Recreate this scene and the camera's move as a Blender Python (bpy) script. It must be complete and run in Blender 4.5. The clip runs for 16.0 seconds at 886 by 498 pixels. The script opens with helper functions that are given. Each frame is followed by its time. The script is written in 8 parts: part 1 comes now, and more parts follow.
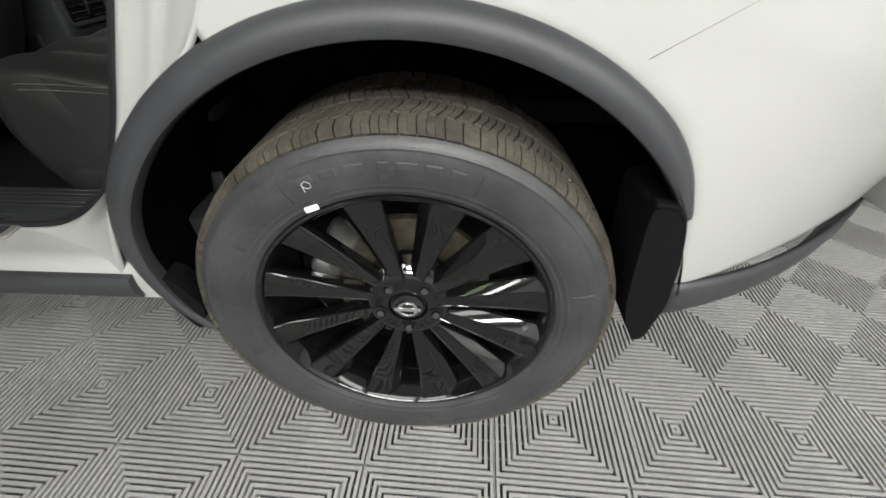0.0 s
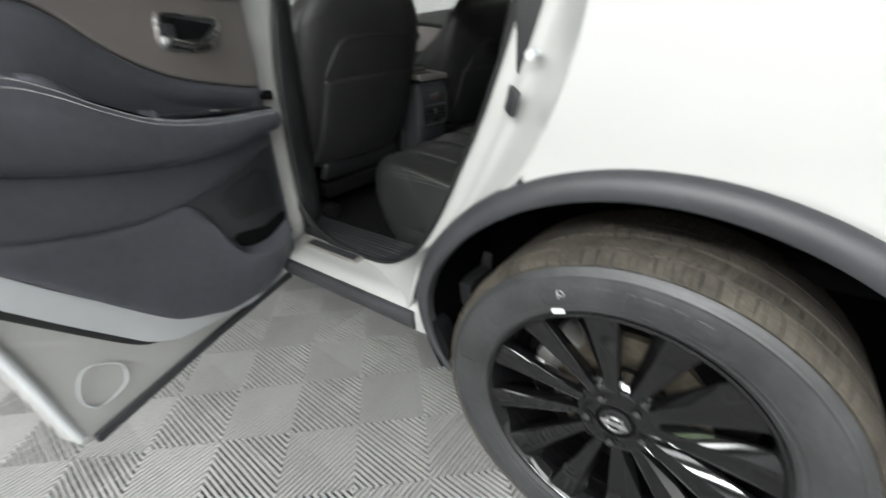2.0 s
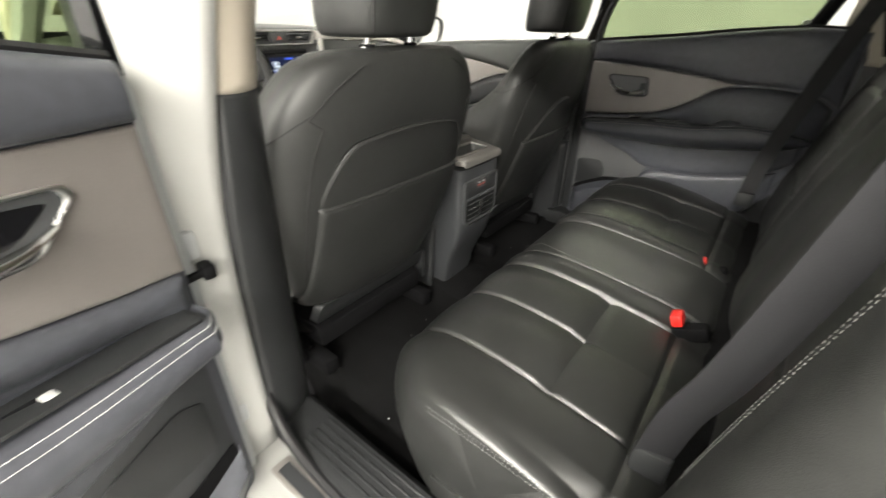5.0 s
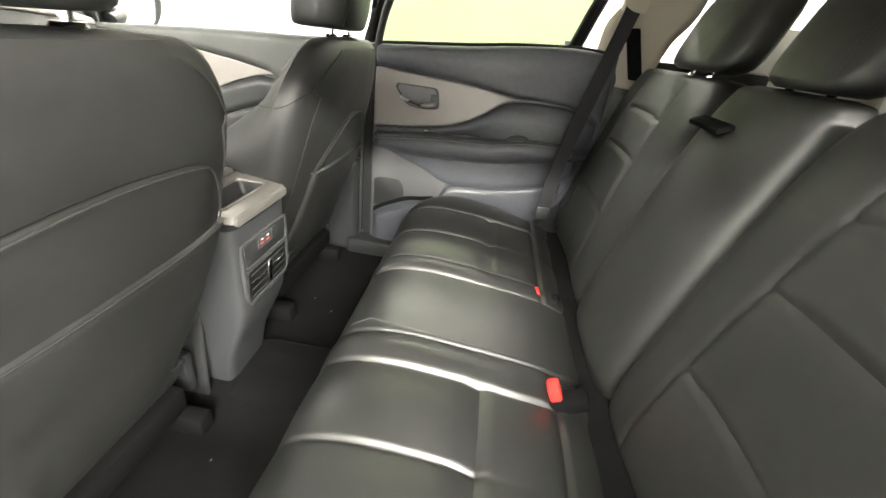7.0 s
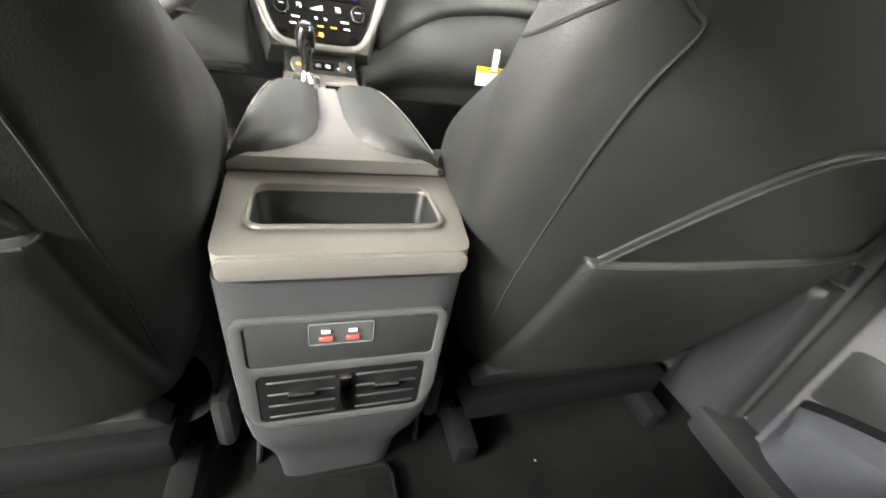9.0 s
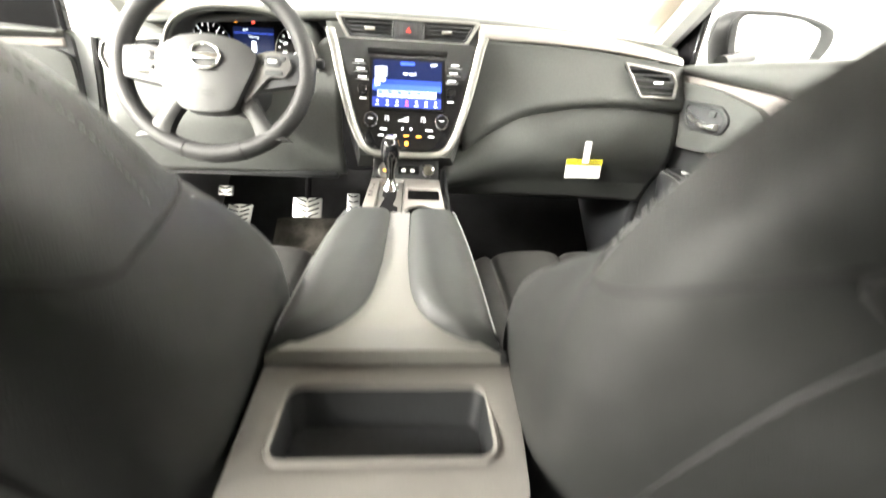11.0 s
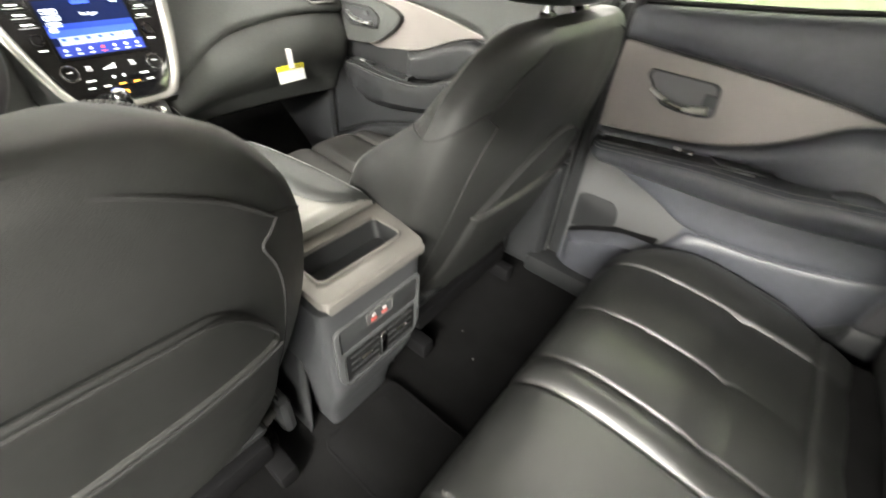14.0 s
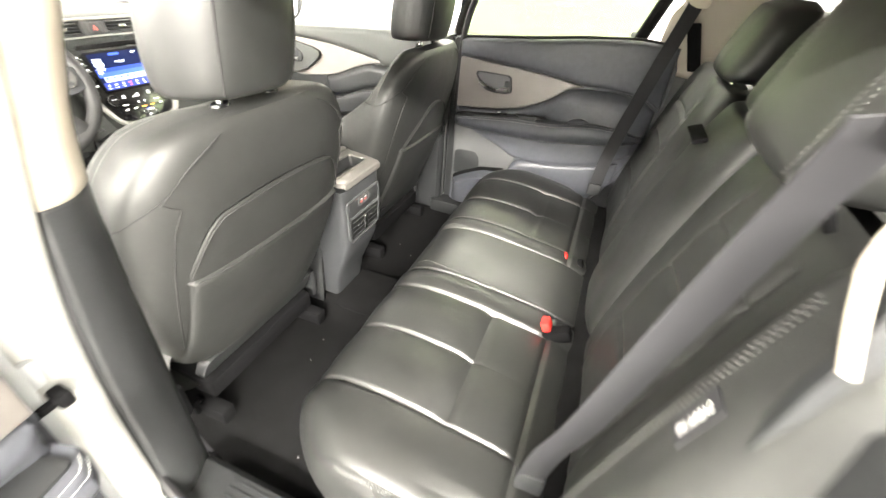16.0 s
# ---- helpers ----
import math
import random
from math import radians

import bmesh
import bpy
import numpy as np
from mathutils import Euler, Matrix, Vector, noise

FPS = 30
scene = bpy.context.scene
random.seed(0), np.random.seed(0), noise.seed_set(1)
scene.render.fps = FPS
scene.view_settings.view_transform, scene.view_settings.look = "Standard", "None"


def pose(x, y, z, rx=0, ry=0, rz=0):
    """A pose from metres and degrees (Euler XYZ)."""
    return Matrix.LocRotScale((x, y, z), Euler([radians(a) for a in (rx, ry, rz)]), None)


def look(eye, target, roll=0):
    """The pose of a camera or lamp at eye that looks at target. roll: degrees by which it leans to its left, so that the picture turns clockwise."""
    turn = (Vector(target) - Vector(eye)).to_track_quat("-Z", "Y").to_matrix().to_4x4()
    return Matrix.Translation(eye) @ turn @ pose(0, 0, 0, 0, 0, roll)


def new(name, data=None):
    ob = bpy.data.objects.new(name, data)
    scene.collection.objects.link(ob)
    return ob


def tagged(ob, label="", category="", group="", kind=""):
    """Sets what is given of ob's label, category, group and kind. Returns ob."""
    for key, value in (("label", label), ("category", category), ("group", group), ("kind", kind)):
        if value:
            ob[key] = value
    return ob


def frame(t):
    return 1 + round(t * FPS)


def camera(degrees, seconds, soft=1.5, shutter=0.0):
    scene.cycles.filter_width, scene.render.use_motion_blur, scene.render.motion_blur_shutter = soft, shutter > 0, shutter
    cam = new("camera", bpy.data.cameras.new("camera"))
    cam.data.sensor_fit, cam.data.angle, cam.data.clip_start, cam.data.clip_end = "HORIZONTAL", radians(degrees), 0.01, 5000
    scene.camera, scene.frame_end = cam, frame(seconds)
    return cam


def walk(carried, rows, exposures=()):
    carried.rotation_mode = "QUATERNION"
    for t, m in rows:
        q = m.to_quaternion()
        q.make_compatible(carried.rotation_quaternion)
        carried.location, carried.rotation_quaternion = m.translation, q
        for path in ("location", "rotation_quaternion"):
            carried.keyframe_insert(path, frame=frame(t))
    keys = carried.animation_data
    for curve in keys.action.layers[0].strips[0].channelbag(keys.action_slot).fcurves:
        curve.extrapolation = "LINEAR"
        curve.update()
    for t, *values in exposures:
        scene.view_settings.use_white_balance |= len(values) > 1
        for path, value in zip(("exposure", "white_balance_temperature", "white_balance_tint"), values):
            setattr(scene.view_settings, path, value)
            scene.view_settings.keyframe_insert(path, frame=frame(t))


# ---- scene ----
cam = camera(94.6, 16.0, shutter=0.4)
PATH = [
    (0, (0.086, -0.583, 0.986), (0.04, 0.988, -0.251), 0.6),
    (0.5, (0.072, -0.501, 0.922), (-0.011, 1.101, -0.273), -0.2),
    (1, (0.057, -0.536, 0.929), (-0.105, 1.081, -0.237), -0.2),
    (1.5, (0.094, -0.642, 0.996), (-0.46, 0.957, -0.069), -1.4),
    (2, (0.066, -0.681, 1.112), (-0.985, 0.74, 0.176), -2.0),
    (2.5, (-0.019, -0.662, 1.234), (-1.469, 0.436, 0.402), -2.6),
    (3, (-0.18, -0.624, 1.279), (-1.816, 0.195, 0.472), -4.4),
    (3.5, (-0.291, -0.586, 1.308), (-1.974, 0.064, 0.445), -5.7),
    (4, (-0.356, -0.513, 1.303), (-1.97, 0.215, 0.373), -5.4),
    (4.5, (-0.441, -0.305, 1.314), (-1.805, 0.768, 0.319), -2.1),
    (5, (-0.465, -0.158, 1.315), (-1.524, 1.227, 0.335), 1.1),
    (5.2, (-0.473, -0.147, 1.31), (-1.406, 1.344, 0.357), 2.2),
    (7.3, (-0.702, 0.254, 1.303), (-0.805, 2.027, 0.384), 7.6),
    (7.5, (-0.708, 0.338, 1.305), (-0.886, 2.107, 0.389), 8.4),
    (8, (-0.757, 0.603, 1.286), (-1.468, 2.203, 0.319), 11.3),
    (8.5, (-0.835, 0.804, 1.167), (-2.132, 1.853, 0.063), 14.5),
    (8.7, (-0.849, 0.855, 1.14), (-2.277, 1.672, 0.003), 13.5),
    (10.8, (-0.95, 0.954, 1.159), (-2.725, 1.077, 0.245), 3.7),
    (11, (-0.98, 0.942, 1.222), (-2.754, 1.092, 0.31), 3.5),
    (11.5, (-1.057, 0.915, 1.325), (-2.81, 1.08, 0.377), 2.4),
    (12, (-1.108, 0.881, 1.37), (-2.824, 1.096, 0.366), 2.0),
    (12.5, (-1.109, 0.858, 1.394), (-2.782, 1.181, 0.347), 2.1),
    (13, (-1.072, 0.829, 1.391), (-2.632, 1.401, 0.277), 2.7),
    (13.5, (-0.919, 0.785, 1.374), (-2.242, 1.706, 0.19), 3.1),
    (14, (-0.788, 0.607, 1.38), (-1.702, 1.847, 0.104), 4.9),
    (14.5, (-0.749, 0.45, 1.371), (-1.356, 1.842, 0.068), 5.5),
    (15, (-0.703, 0.332, 1.394), (-1.178, 1.831, 0.158), 5.6),
    (15.5, (-0.619, 0.121, 1.446), (-1.104, 1.667, 0.273), 5.0),
    (16, (-0.497, -0.091, 1.491), (-1.042, 1.458, 0.349), 4.6),
]
EXPOSE = [(0.0, -1.58, 6350, 10), (1.0, -1.30, 6250, 10), (2.0, -1.34, 6150, 10), (3.5, -1.3, 5950, 11), (4.3, -0.6, 6050, 10), (5.0, 0.3, 6800, 10), (7.5, 1.65, 6850, 10), (8.5, 1.8, 6700, 10), (10.8, 2.4, 6800, 10), (11.1, 1.75, 6800, 10), (11.5, 1.2, 6900, 10), (12.5, 0.85, 6900, 10), (13.2, 1.0, 6800, 10), (14.0, 1.6, 6800, 10), (14.5, 1.8, 6700, 11), (15.0, 2.0, 6900, 11), (16.0, 2.1, 6900, 11)]
walk(cam, [(t, look(eye, target, roll)) for t, eye, target, roll in PATH], EXPOSE)

LAMP_WATTS = 70.0

# ---- world and lamps ----
world = bpy.data.worlds.new("world")
scene.world = world
world.use_nodes = True
world.node_tree.nodes["Background"].inputs[0].default_value = (0.9, 0.95, 1.0, 1)
world.node_tree.nodes["Background"].inputs[1].default_value = 0.3
CY = 0.92  # lengthwise middle plane of the car
CEIL = 3.3


def panel_lamp(x, y, watts, sx=2.4, sy=0.6):
    d = bpy.data.lights.new("panel_lamp", "AREA")
    d.shape, d.size, d.size_y, d.energy, d.color = "RECTANGLE", sx, sy, watts, (1.0, 0.985, 0.93)
    o = new("panel_lamp", d)
    o.location = (x, y, CEIL - 0.06)
    return o


# ---- small tools ----
INV = {}


def link(name, data, mat, parent=None, label=""):
    o = new(name, data)
    if mat is not None:
        data.materials.append(mat)
    if parent is not None:
        o.parent = parent
        if parent in INV:
            o.matrix_parent_inverse = INV[parent]
    if label:
        tagged(o, label=label)
    return o


def thing(name, base, label, category, group="", kind=""):
    o = new(name)
    o.location = base
    o.empty_display_size = 0.05
    INV[o] = Matrix.Translation(base).inverted()
    return tagged(o, label, category, group, kind)


def to_mesh(name, verts, faces, smooth=True):
    me = bpy.data.meshes.new(name)
    me.from_pydata([tuple(v) for v in verts], [], faces)
    me.validate()
    if smooth:
        me.polygons.foreach_set("use_smooth", [True] * len(me.polygons))
    return me


def part(name, bm, mat, parent, label="", smooth=True):
    """Links a bmesh, or verts and faces, as one mesh object under a thing or a part."""
    if isinstance(bm, tuple):
        me = to_mesh(name, bm[0], bm[1], smooth)
    else:
        bmesh.ops.recalc_face_normals(bm, faces=bm.faces)
        me = bpy.data.meshes.new(name)
        bm.to_mesh(me)
        bm.free()
        if smooth:
            me.polygons.foreach_set("use_smooth", [True] * len(me.polygons))
            me.set_sharp_from_angle(angle=radians(38))
    return link(name, me, mat, parent, label)


def fix(vf):
    """Verts and faces as a bmesh with outward normals."""
    bm = bmesh.new()
    vs = [bm.verts.new(v) for v in vf[0]]
    for f in vf[1]:
        if len(set(f)) > 2:
            try:
                bm.faces.new([vs[i] for i in f])
            except ValueError:
                pass
    bmesh.ops.remove_doubles(bm, verts=bm.verts, dist=1e-6)
    return bm


def join(*vfs):
    vs, fs = [], []
    for v, f in vfs:
        n = len(vs)
        vs += list(v)
        fs += [tuple(i + n for i in q) for q in f]
    return vs, fs


def grid(fn, nu, nv, closed=False):
    """A sheet fn(u, v), u and v from 0 to 1."""
    vs, fs = [], []
    cols = nu if closed else nu + 1
    for j in range(nv + 1):
        for i in range(cols):
            vs.append(fn(i / nu, j / nv))
    for j in range(nv):
        for i in range(nu):
            a, b = j * cols + i, j * cols + (i + 1) % cols
            fs.append((a, b, b + cols, a + cols))
    return vs, fs


def loft(rings, cap=True, closed=True):
    n = len(rings[0])
    vs = [p for r in rings for p in r]
    fs = []
    for j in range(len(rings) - 1):
        for i in range(n if closed else n - 1):
            a, b = j * n + i, j * n + (i + 1) % n
            fs.append((a, b, b + n, a + n))
    if cap and closed:
        for j in (0, len(rings) - 1):
            c = Vector((0, 0, 0))
            for p in rings[j]:
                c += Vector(p)
            vs.append(tuple(c / n))
            k = len(vs) - 1
            for i in range(n):
                fs.append((j * n + i, j * n + (i + 1) % n, k))
    return vs, fs


def smooth_path(pts, n=6, closed=False):
    """Catmull-Rom through the points."""
    p = [Vector(q) for q in pts]
    out, m = [], len(p)
    for i in range(m if closed else m - 1):
        if closed:
            a, b, c, d = p[i - 1], p[i], p[(i + 1) % m], p[(i + 2) % m]
        else:
            b, c = p[i], p[i + 1]
            a = p[i - 1] if i else b * 2 - c
            d = p[i + 2] if i + 2 < m else c * 2 - b
        for k in range(n):
            t = k / n
            out.append(0.5 * (2 * b + (c - a) * t + (2 * a - 5 * b + 4 * c - d) * t * t + (3 * b - a - 3 * c + d) * t ** 3))
    if not closed:
        out.append(p[-1])
    return out


def interp(x, xs, ys):
    """Smooth interpolation through knots."""
    if x <= xs[0]:
        return ys[0]
    if x >= xs[-1]:
        return ys[-1]
    i = max(k for k in range(len(xs) - 1) if xs[k] <= x)

    def slope(k):
        if k == 0:
            return (ys[1] - ys[0]) / (xs[1] - xs[0])
        if k == len(xs) - 1:
            return (ys[-1] - ys[-2]) / (xs[-1] - xs[-2])
        return (ys[k + 1] - ys[k - 1]) / (xs[k + 1] - xs[k - 1])
    h = xs[i + 1] - xs[i]
    t = (x - xs[i]) / h
    return ((2 * t ** 3 - 3 * t * t + 1) * ys[i] + (t ** 3 - 2 * t * t + t) * h * slope(i)
            + (-2 * t ** 3 + 3 * t * t) * ys[i + 1] + (t ** 3 - t * t) * h * slope(i + 1))


def tube(path, r, n=8, closed=False, flat=1.0, up=None, taper=None):
    """A round or flattened bar along a path. flat: thickness along the path's normal over the radius."""
    p = [Vector(q) for q in path]
    m = len(p)
    rings, nrm = [], None
    for i in range(m):
        a = p[i - 1] if (i or closed) else p[0]
        b = p[(i + 1) % m] if (i < m - 1 or closed) else p[-1]
        t = (b - a).normalized()
        if up is not None:
            nrm = Vector(up)
        elif nrm is None:
            nrm = Vector((0, 0, 1)) if abs(t.z) < 0.9 else Vector((1, 0, 0))
        nrm = (nrm - t * nrm.dot(t)).normalized()
        side = t.cross(nrm)
        k = r * (taper(i / max(1, m - 1)) if taper else 1)
        rings.append([tuple(p[i] + side * (k * math.cos(2 * math.pi * j / n)) + nrm * (k * flat * math.sin(2 * math.pi * j / n))) for j in range(n)])
    if closed:
        rings.append(rings[0])
        vs, fs = loft(rings, cap=False)
        return vs, fs
    return loft(rings)


def rbox(center, size, r=0.006, seg=2, rot=None):
    bm = bmesh.new()
    bmesh.ops.create_cube(bm, size=1.0)
    for v in bm.verts:
        v.co = Vector((v.co.x * size[0], v.co.y * size[1], v.co.z * size[2]))
    r = min(r, 0.49 * min(size))
    if r > 0:
        bmesh.ops.bevel(bm, geom=list(bm.edges), offset=r, segments=seg, profile=0.5, affect="EDGES")
    if rot is not None:
        bmesh.ops.transform(bm, matrix=rot.to_4x4(), verts=bm.verts)
    bmesh.ops.translate(bm, vec=center, verts=bm.verts)
    return bm


def bm_vf(bm):
    bm.verts.index_update()
    out = [tuple(v.co) for v in bm.verts], [tuple(v.index for v in f.verts) for f in bm.faces]
    bm.free()
    return out


def prism(outline, place, depth, bevel=0.0, seg=2, holes=()):
    """A plate: an outline of (a, b) pairs put into the world by place(a, b, h), from h = 0 to depth, with rounded front edges."""
    bm = bmesh.new()
    vs = [bm.verts.new((a, b, 0)) for a, b in outline]
    edges = [bm.edges.new((vs[i], vs[(i + 1) % len(vs)])) for i in range(len(vs))]
    for hole in holes:
        hv = [bm.verts.new((a, b, 0)) for a, b in hole]
        edges += [bm.edges.new((hv[i], hv[(i + 1) % len(hv)])) for i in range(len(hv))]
    bmesh.ops.triangle_fill(bm, edges=edges, use_beauty=True)
    faces = list(bm.faces)
    ex = bmesh.ops.extrude_face_region(bm, geom=faces)
    top = [g for g in ex["geom"] if isinstance(g, bmesh.types.BMVert)]
    for v in top:
        v.co.z = depth
    if bevel > 0:
        tops = set(top)
        rim = [e for e in bm.edges if e.verts[0] in tops and e.verts[1] in tops and any(any(v not in tops for v in f.verts) for f in e.link_faces)]
        bmesh.ops.bevel(bm, geom=rim, offset=min(bevel, 0.9 * abs(depth)), segments=seg, profile=0.5, affect="EDGES", clamp_overlap=True)
    for v in bm.verts:
        v.co = Vector(place(v.co.x, v.co.y, v.co.z))
    bmesh.ops.recalc_face_normals(bm, faces=bm.faces)
    return bm


def rrect(a0, b0, a1, b1, r, n=4):
    out = []
    for ca, cb, s in ((a1 - r, b1 - r, 0), (a0 + r, b1 - r, 90), (a0 + r, b0 + r, 180), (a1 - r, b0 + r, 270)):
        for k in range(n + 1):
            t = radians(s + 90 * k / n)
            out.append((ca + r * math.cos(t), cb + r * math.sin(t)))
    return out


def rounded(pts, r, n=4):
    """A polygon with its corners rounded."""
    out, m = [], len(pts)
    for i in range(m):
        p, q, s = Vector(pts[i - 1]), Vector(pts[i]), Vector(pts[(i + 1) % m])
        a, b = (p - q), (s - q)
        k = min(r, 0.45 * a.length, 0.45 * b.length)
        a, b = q + a.normalized() * k, q + b.normalized() * k
        for j in range(n + 1):
            t = j / n
            out.append(tuple((1 - t) ** 2 * a + 2 * t * (1 - t) * q + t * t * b))
    return out


def dome(lo, hi, a0, a1, height, place, na=40, nb=16, edge=0.02, base=-0.01, bump=None, open_lo=False):
    """A padded panel between the curves lo(a) and hi(a), swelling to height with rounded borders."""
    def fn(u, v):
        a = a0 + (a1 - a0) * u
        b0, b1 = lo(a), hi(a)
        b = b0 + (b1 - b0) * v
        da = min(a - a0, a1 - a)
        db = b1 - b if open_lo else min(b - b0, b1 - b)
        d = max(0.0, min(da, db))
        k = min(1.0, d / edge)
        h = height * math.sqrt(max(0.0, 1 - (1 - k) ** 2))
        if bump:
            h += bump(a, b, u, v) * k
        return a, b, h
    us = ease(na)
    vs_ = ease(nb)
    pts = [[fn(u, v) for u in us] for v in vs_]
    verts, faces = [], []
    n = len(us)
    for row in pts:
        verts += [tuple(place(*q)) for q in row]
    for j in range(len(vs_) - 1):
        for i in range(n - 1):
            k = j * n + i
            faces.append((k, k + 1, k + 1 + n, k + n))
    ring = [i for i in range(n)] + [j * n + n - 1 for j in range(1, len(vs_))] + [(len(vs_) - 1) * n + i for i in range(n - 2, -1, -1)] + [j * n for j in range(len(vs_) - 2, 0, -1)]
    flat = [q for row in pts for q in row]
    first = len(verts)
    for k in ring:
        a, b, h = flat[k]
        verts.append(tuple(place(a, b, base)))
    m = len(ring)
    for i in range(m):
        faces.append((ring[i], ring[(i + 1) % m], first + (i + 1) % m, first + i))
    return verts, faces


def ease(n):
    """Steps from 0 to 1, closer at both ends."""
    e = [0, 0.006, 0.016, 0.032, 0.055]
    mid = [0.085 + (1 - 0.17) * i / (n - 1) for i in range(n)]
    return e + mid + [1 - x for x in reversed(e)]


def se(t, n):
    """Cosine and sine of a superellipse."""
    c, s = math.cos(t), math.sin(t)
    return math.copysign(abs(c) ** (2 / n), c), math.copysign(abs(s) ** (2 / n), s)


def stitches(path, length=0.006, gap=0.004, r=0.0009):
    """Dashes of thread along a path."""
    p = [Vector(q) for q in path]
    out, run, on, start = [], 0.0, True, p[0]
    for a, b in zip(p, p[1:]):
        d = (b - a).length
        pos = 0.0
        while d > 0 and pos < d - 1e-9:
            need = (length if on else gap) - run
            step = min(need, d - pos)
            pos += step
            run += step
            here = a + (b - a) * (pos / d)
            if run >= (length if on else gap) - 1e-9:
                if on:
                    out.append(tube([start, here], r, 4))
                on, run, start = not on, 0.0, here
    return join(*out) if out else ([], [])


def text(name, body, size, place, mat, parent, align="CENTER"):
    """Raised lettering in the built-in font, put in place by place(a, b, h)."""
    c = bpy.data.curves.new(name, "FONT")
    c.body, c.size, c.align_x, c.align_y = body, size, align, "CENTER"
    o = bpy.data.objects.new(name, c)
    scene.collection.objects.link(o)
    dg = bpy.context.evaluated_depsgraph_get()
    me = bpy.data.meshes.new_from_object(o.evaluated_get(dg))
    bpy.data.objects.remove(o)
    for v in me.vertices:
        v.co = Vector(place(v.co.x, v.co.y, 0.0004))
    me.name = name
    me.materials.clear()
    return link(name, me, mat, parent)


# ---- materials ----
def material(name, color, rough=0.5, metal=0.0, coat=0.0, noise_scale=0.0, vary=0.0, bump=0.0, bump_scale=200.0, bump_dist=0.001,
             rough_vary=0.0, stain=0.0, stain_scale=6.0, cells=False, sheen=0.0, spec=0.5, transmission=0.0, ior=1.45, emit=0.0, random_vary=0.0):
    m = bpy.data.materials.new(name)
    m.use_nodes = True
    nt = m.node_tree
    b = nt.nodes["Principled BSDF"]
    b.inputs["Base Color"].default_value = (*color, 1)
    b.inputs["Roughness"].default_value = rough
    b.inputs["Metallic"].default_value = metal
    b.inputs["Coat Weight"].default_value = coat
    b.inputs["Coat Roughness"].default_value = 0.04
    b.inputs["Specular IOR Level"].default_value = spec
    b.inputs["Sheen Weight"].default_value = sheen
    b.inputs["Transmission Weight"].default_value = transmission
    b.inputs["IOR"].default_value = ior
    if emit:
        b.inputs["Emission Color"].default_value = (*color, 1)
        b.inputs["Emission Strength"].default_value = emit
    co = nt.nodes.new("ShaderNodeTexCoord")

    def noise_node(scale, detail=3.0):
        n = nt.nodes.new("ShaderNodeTexNoise")
        n.inputs["Scale"].default_value = scale
        n.inputs["Detail"].default_value = detail
        nt.links.new(co.outputs["Object"], n.inputs["Vector"])
        return n
    if vary or stain or random_vary:
        mix = nt.nodes.new("ShaderNodeMixRGB")
        mix.blend_type = "MULTIPLY"
        mix.inputs[0].default_value = 1
        mix.inputs[1].default_value = (*color, 1)
        val = None
        for amount, scale in ((vary, noise_scale or 120.0), (stain, stain_scale)):
            if not amount:
                continue
            n = noise_node(scale)
            mp = nt.nodes.new("ShaderNodeMapRange")
            mp.inputs[1].default_value, mp.inputs[2].default_value = 0.3, 0.7
            mp.inputs[3].default_value, mp.inputs[4].default_value = 1 - amount, 1 + amount
            nt.links.new(n.outputs["Fac"], mp.inputs[0])
            if val is None:
                val = mp.outputs[0]
            else:
                mul = nt.nodes.new("ShaderNodeMath")
                mul.operation = "MULTIPLY"
                nt.links.new(val, mul.inputs[0])
                nt.links.new(mp.outputs[0], mul.inputs[1])
                val = mul.outputs[0]
        if random_vary:
            oi = nt.nodes.new("ShaderNodeObjectInfo")
            mp = nt.nodes.new("ShaderNodeMapRange")
            mp.inputs[3].default_value, mp.inputs[4].default_value = 1 - random_vary, 1 + random_vary
            nt.links.new(oi.outputs["Random"], mp.inputs[0])
            if val is None:
                val = mp.outputs[0]
            else:
                mul = nt.nodes.new("ShaderNodeMath")
                mul.operation = "MULTIPLY"
                nt.links.new(val, mul.inputs[0])
                nt.links.new(mp.outputs[0], mul.inputs[1])
                val = mul.outputs[0]
        nt.links.new(val, mix.inputs[2])
        nt.links.new(mix.outputs[0], b.inputs["Base Color"])
    if rough_vary:
        n = noise_node(stain_scale * 2)
        mp = nt.nodes.new("ShaderNodeMapRange")
        mp.inputs[1].default_value, mp.inputs[2].default_value = 0.3, 0.7
        mp.inputs[3].default_value, mp.inputs[4].default_value = max(0.02, rough - rough_vary), min(1, rough + rough_vary)
        nt.links.new(n.outputs["Fac"], mp.inputs[0])
        nt.links.new(mp.outputs[0], b.inputs["Roughness"])
    if bump:
        if cells:
            n = nt.nodes.new("ShaderNodeTexVoronoi")
            n.inputs["Scale"].default_value = bump_scale
            nt.links.new(co.outputs["Object"], n.inputs["Vector"])
            out = n.outputs["Distance"]
        else:
            out = noise_node(bump_scale, 2.0).outputs["Fac"]
        bp = nt.nodes.new("ShaderNodeBump")
        bp.inputs["Strength"].default_value = bump
        bp.inputs["Distance"].default_value = bump_dist
        nt.links.new(out, bp.inputs["Height"])
        nt.links.new(bp.outputs[0], b.inputs["Normal"])
    return m


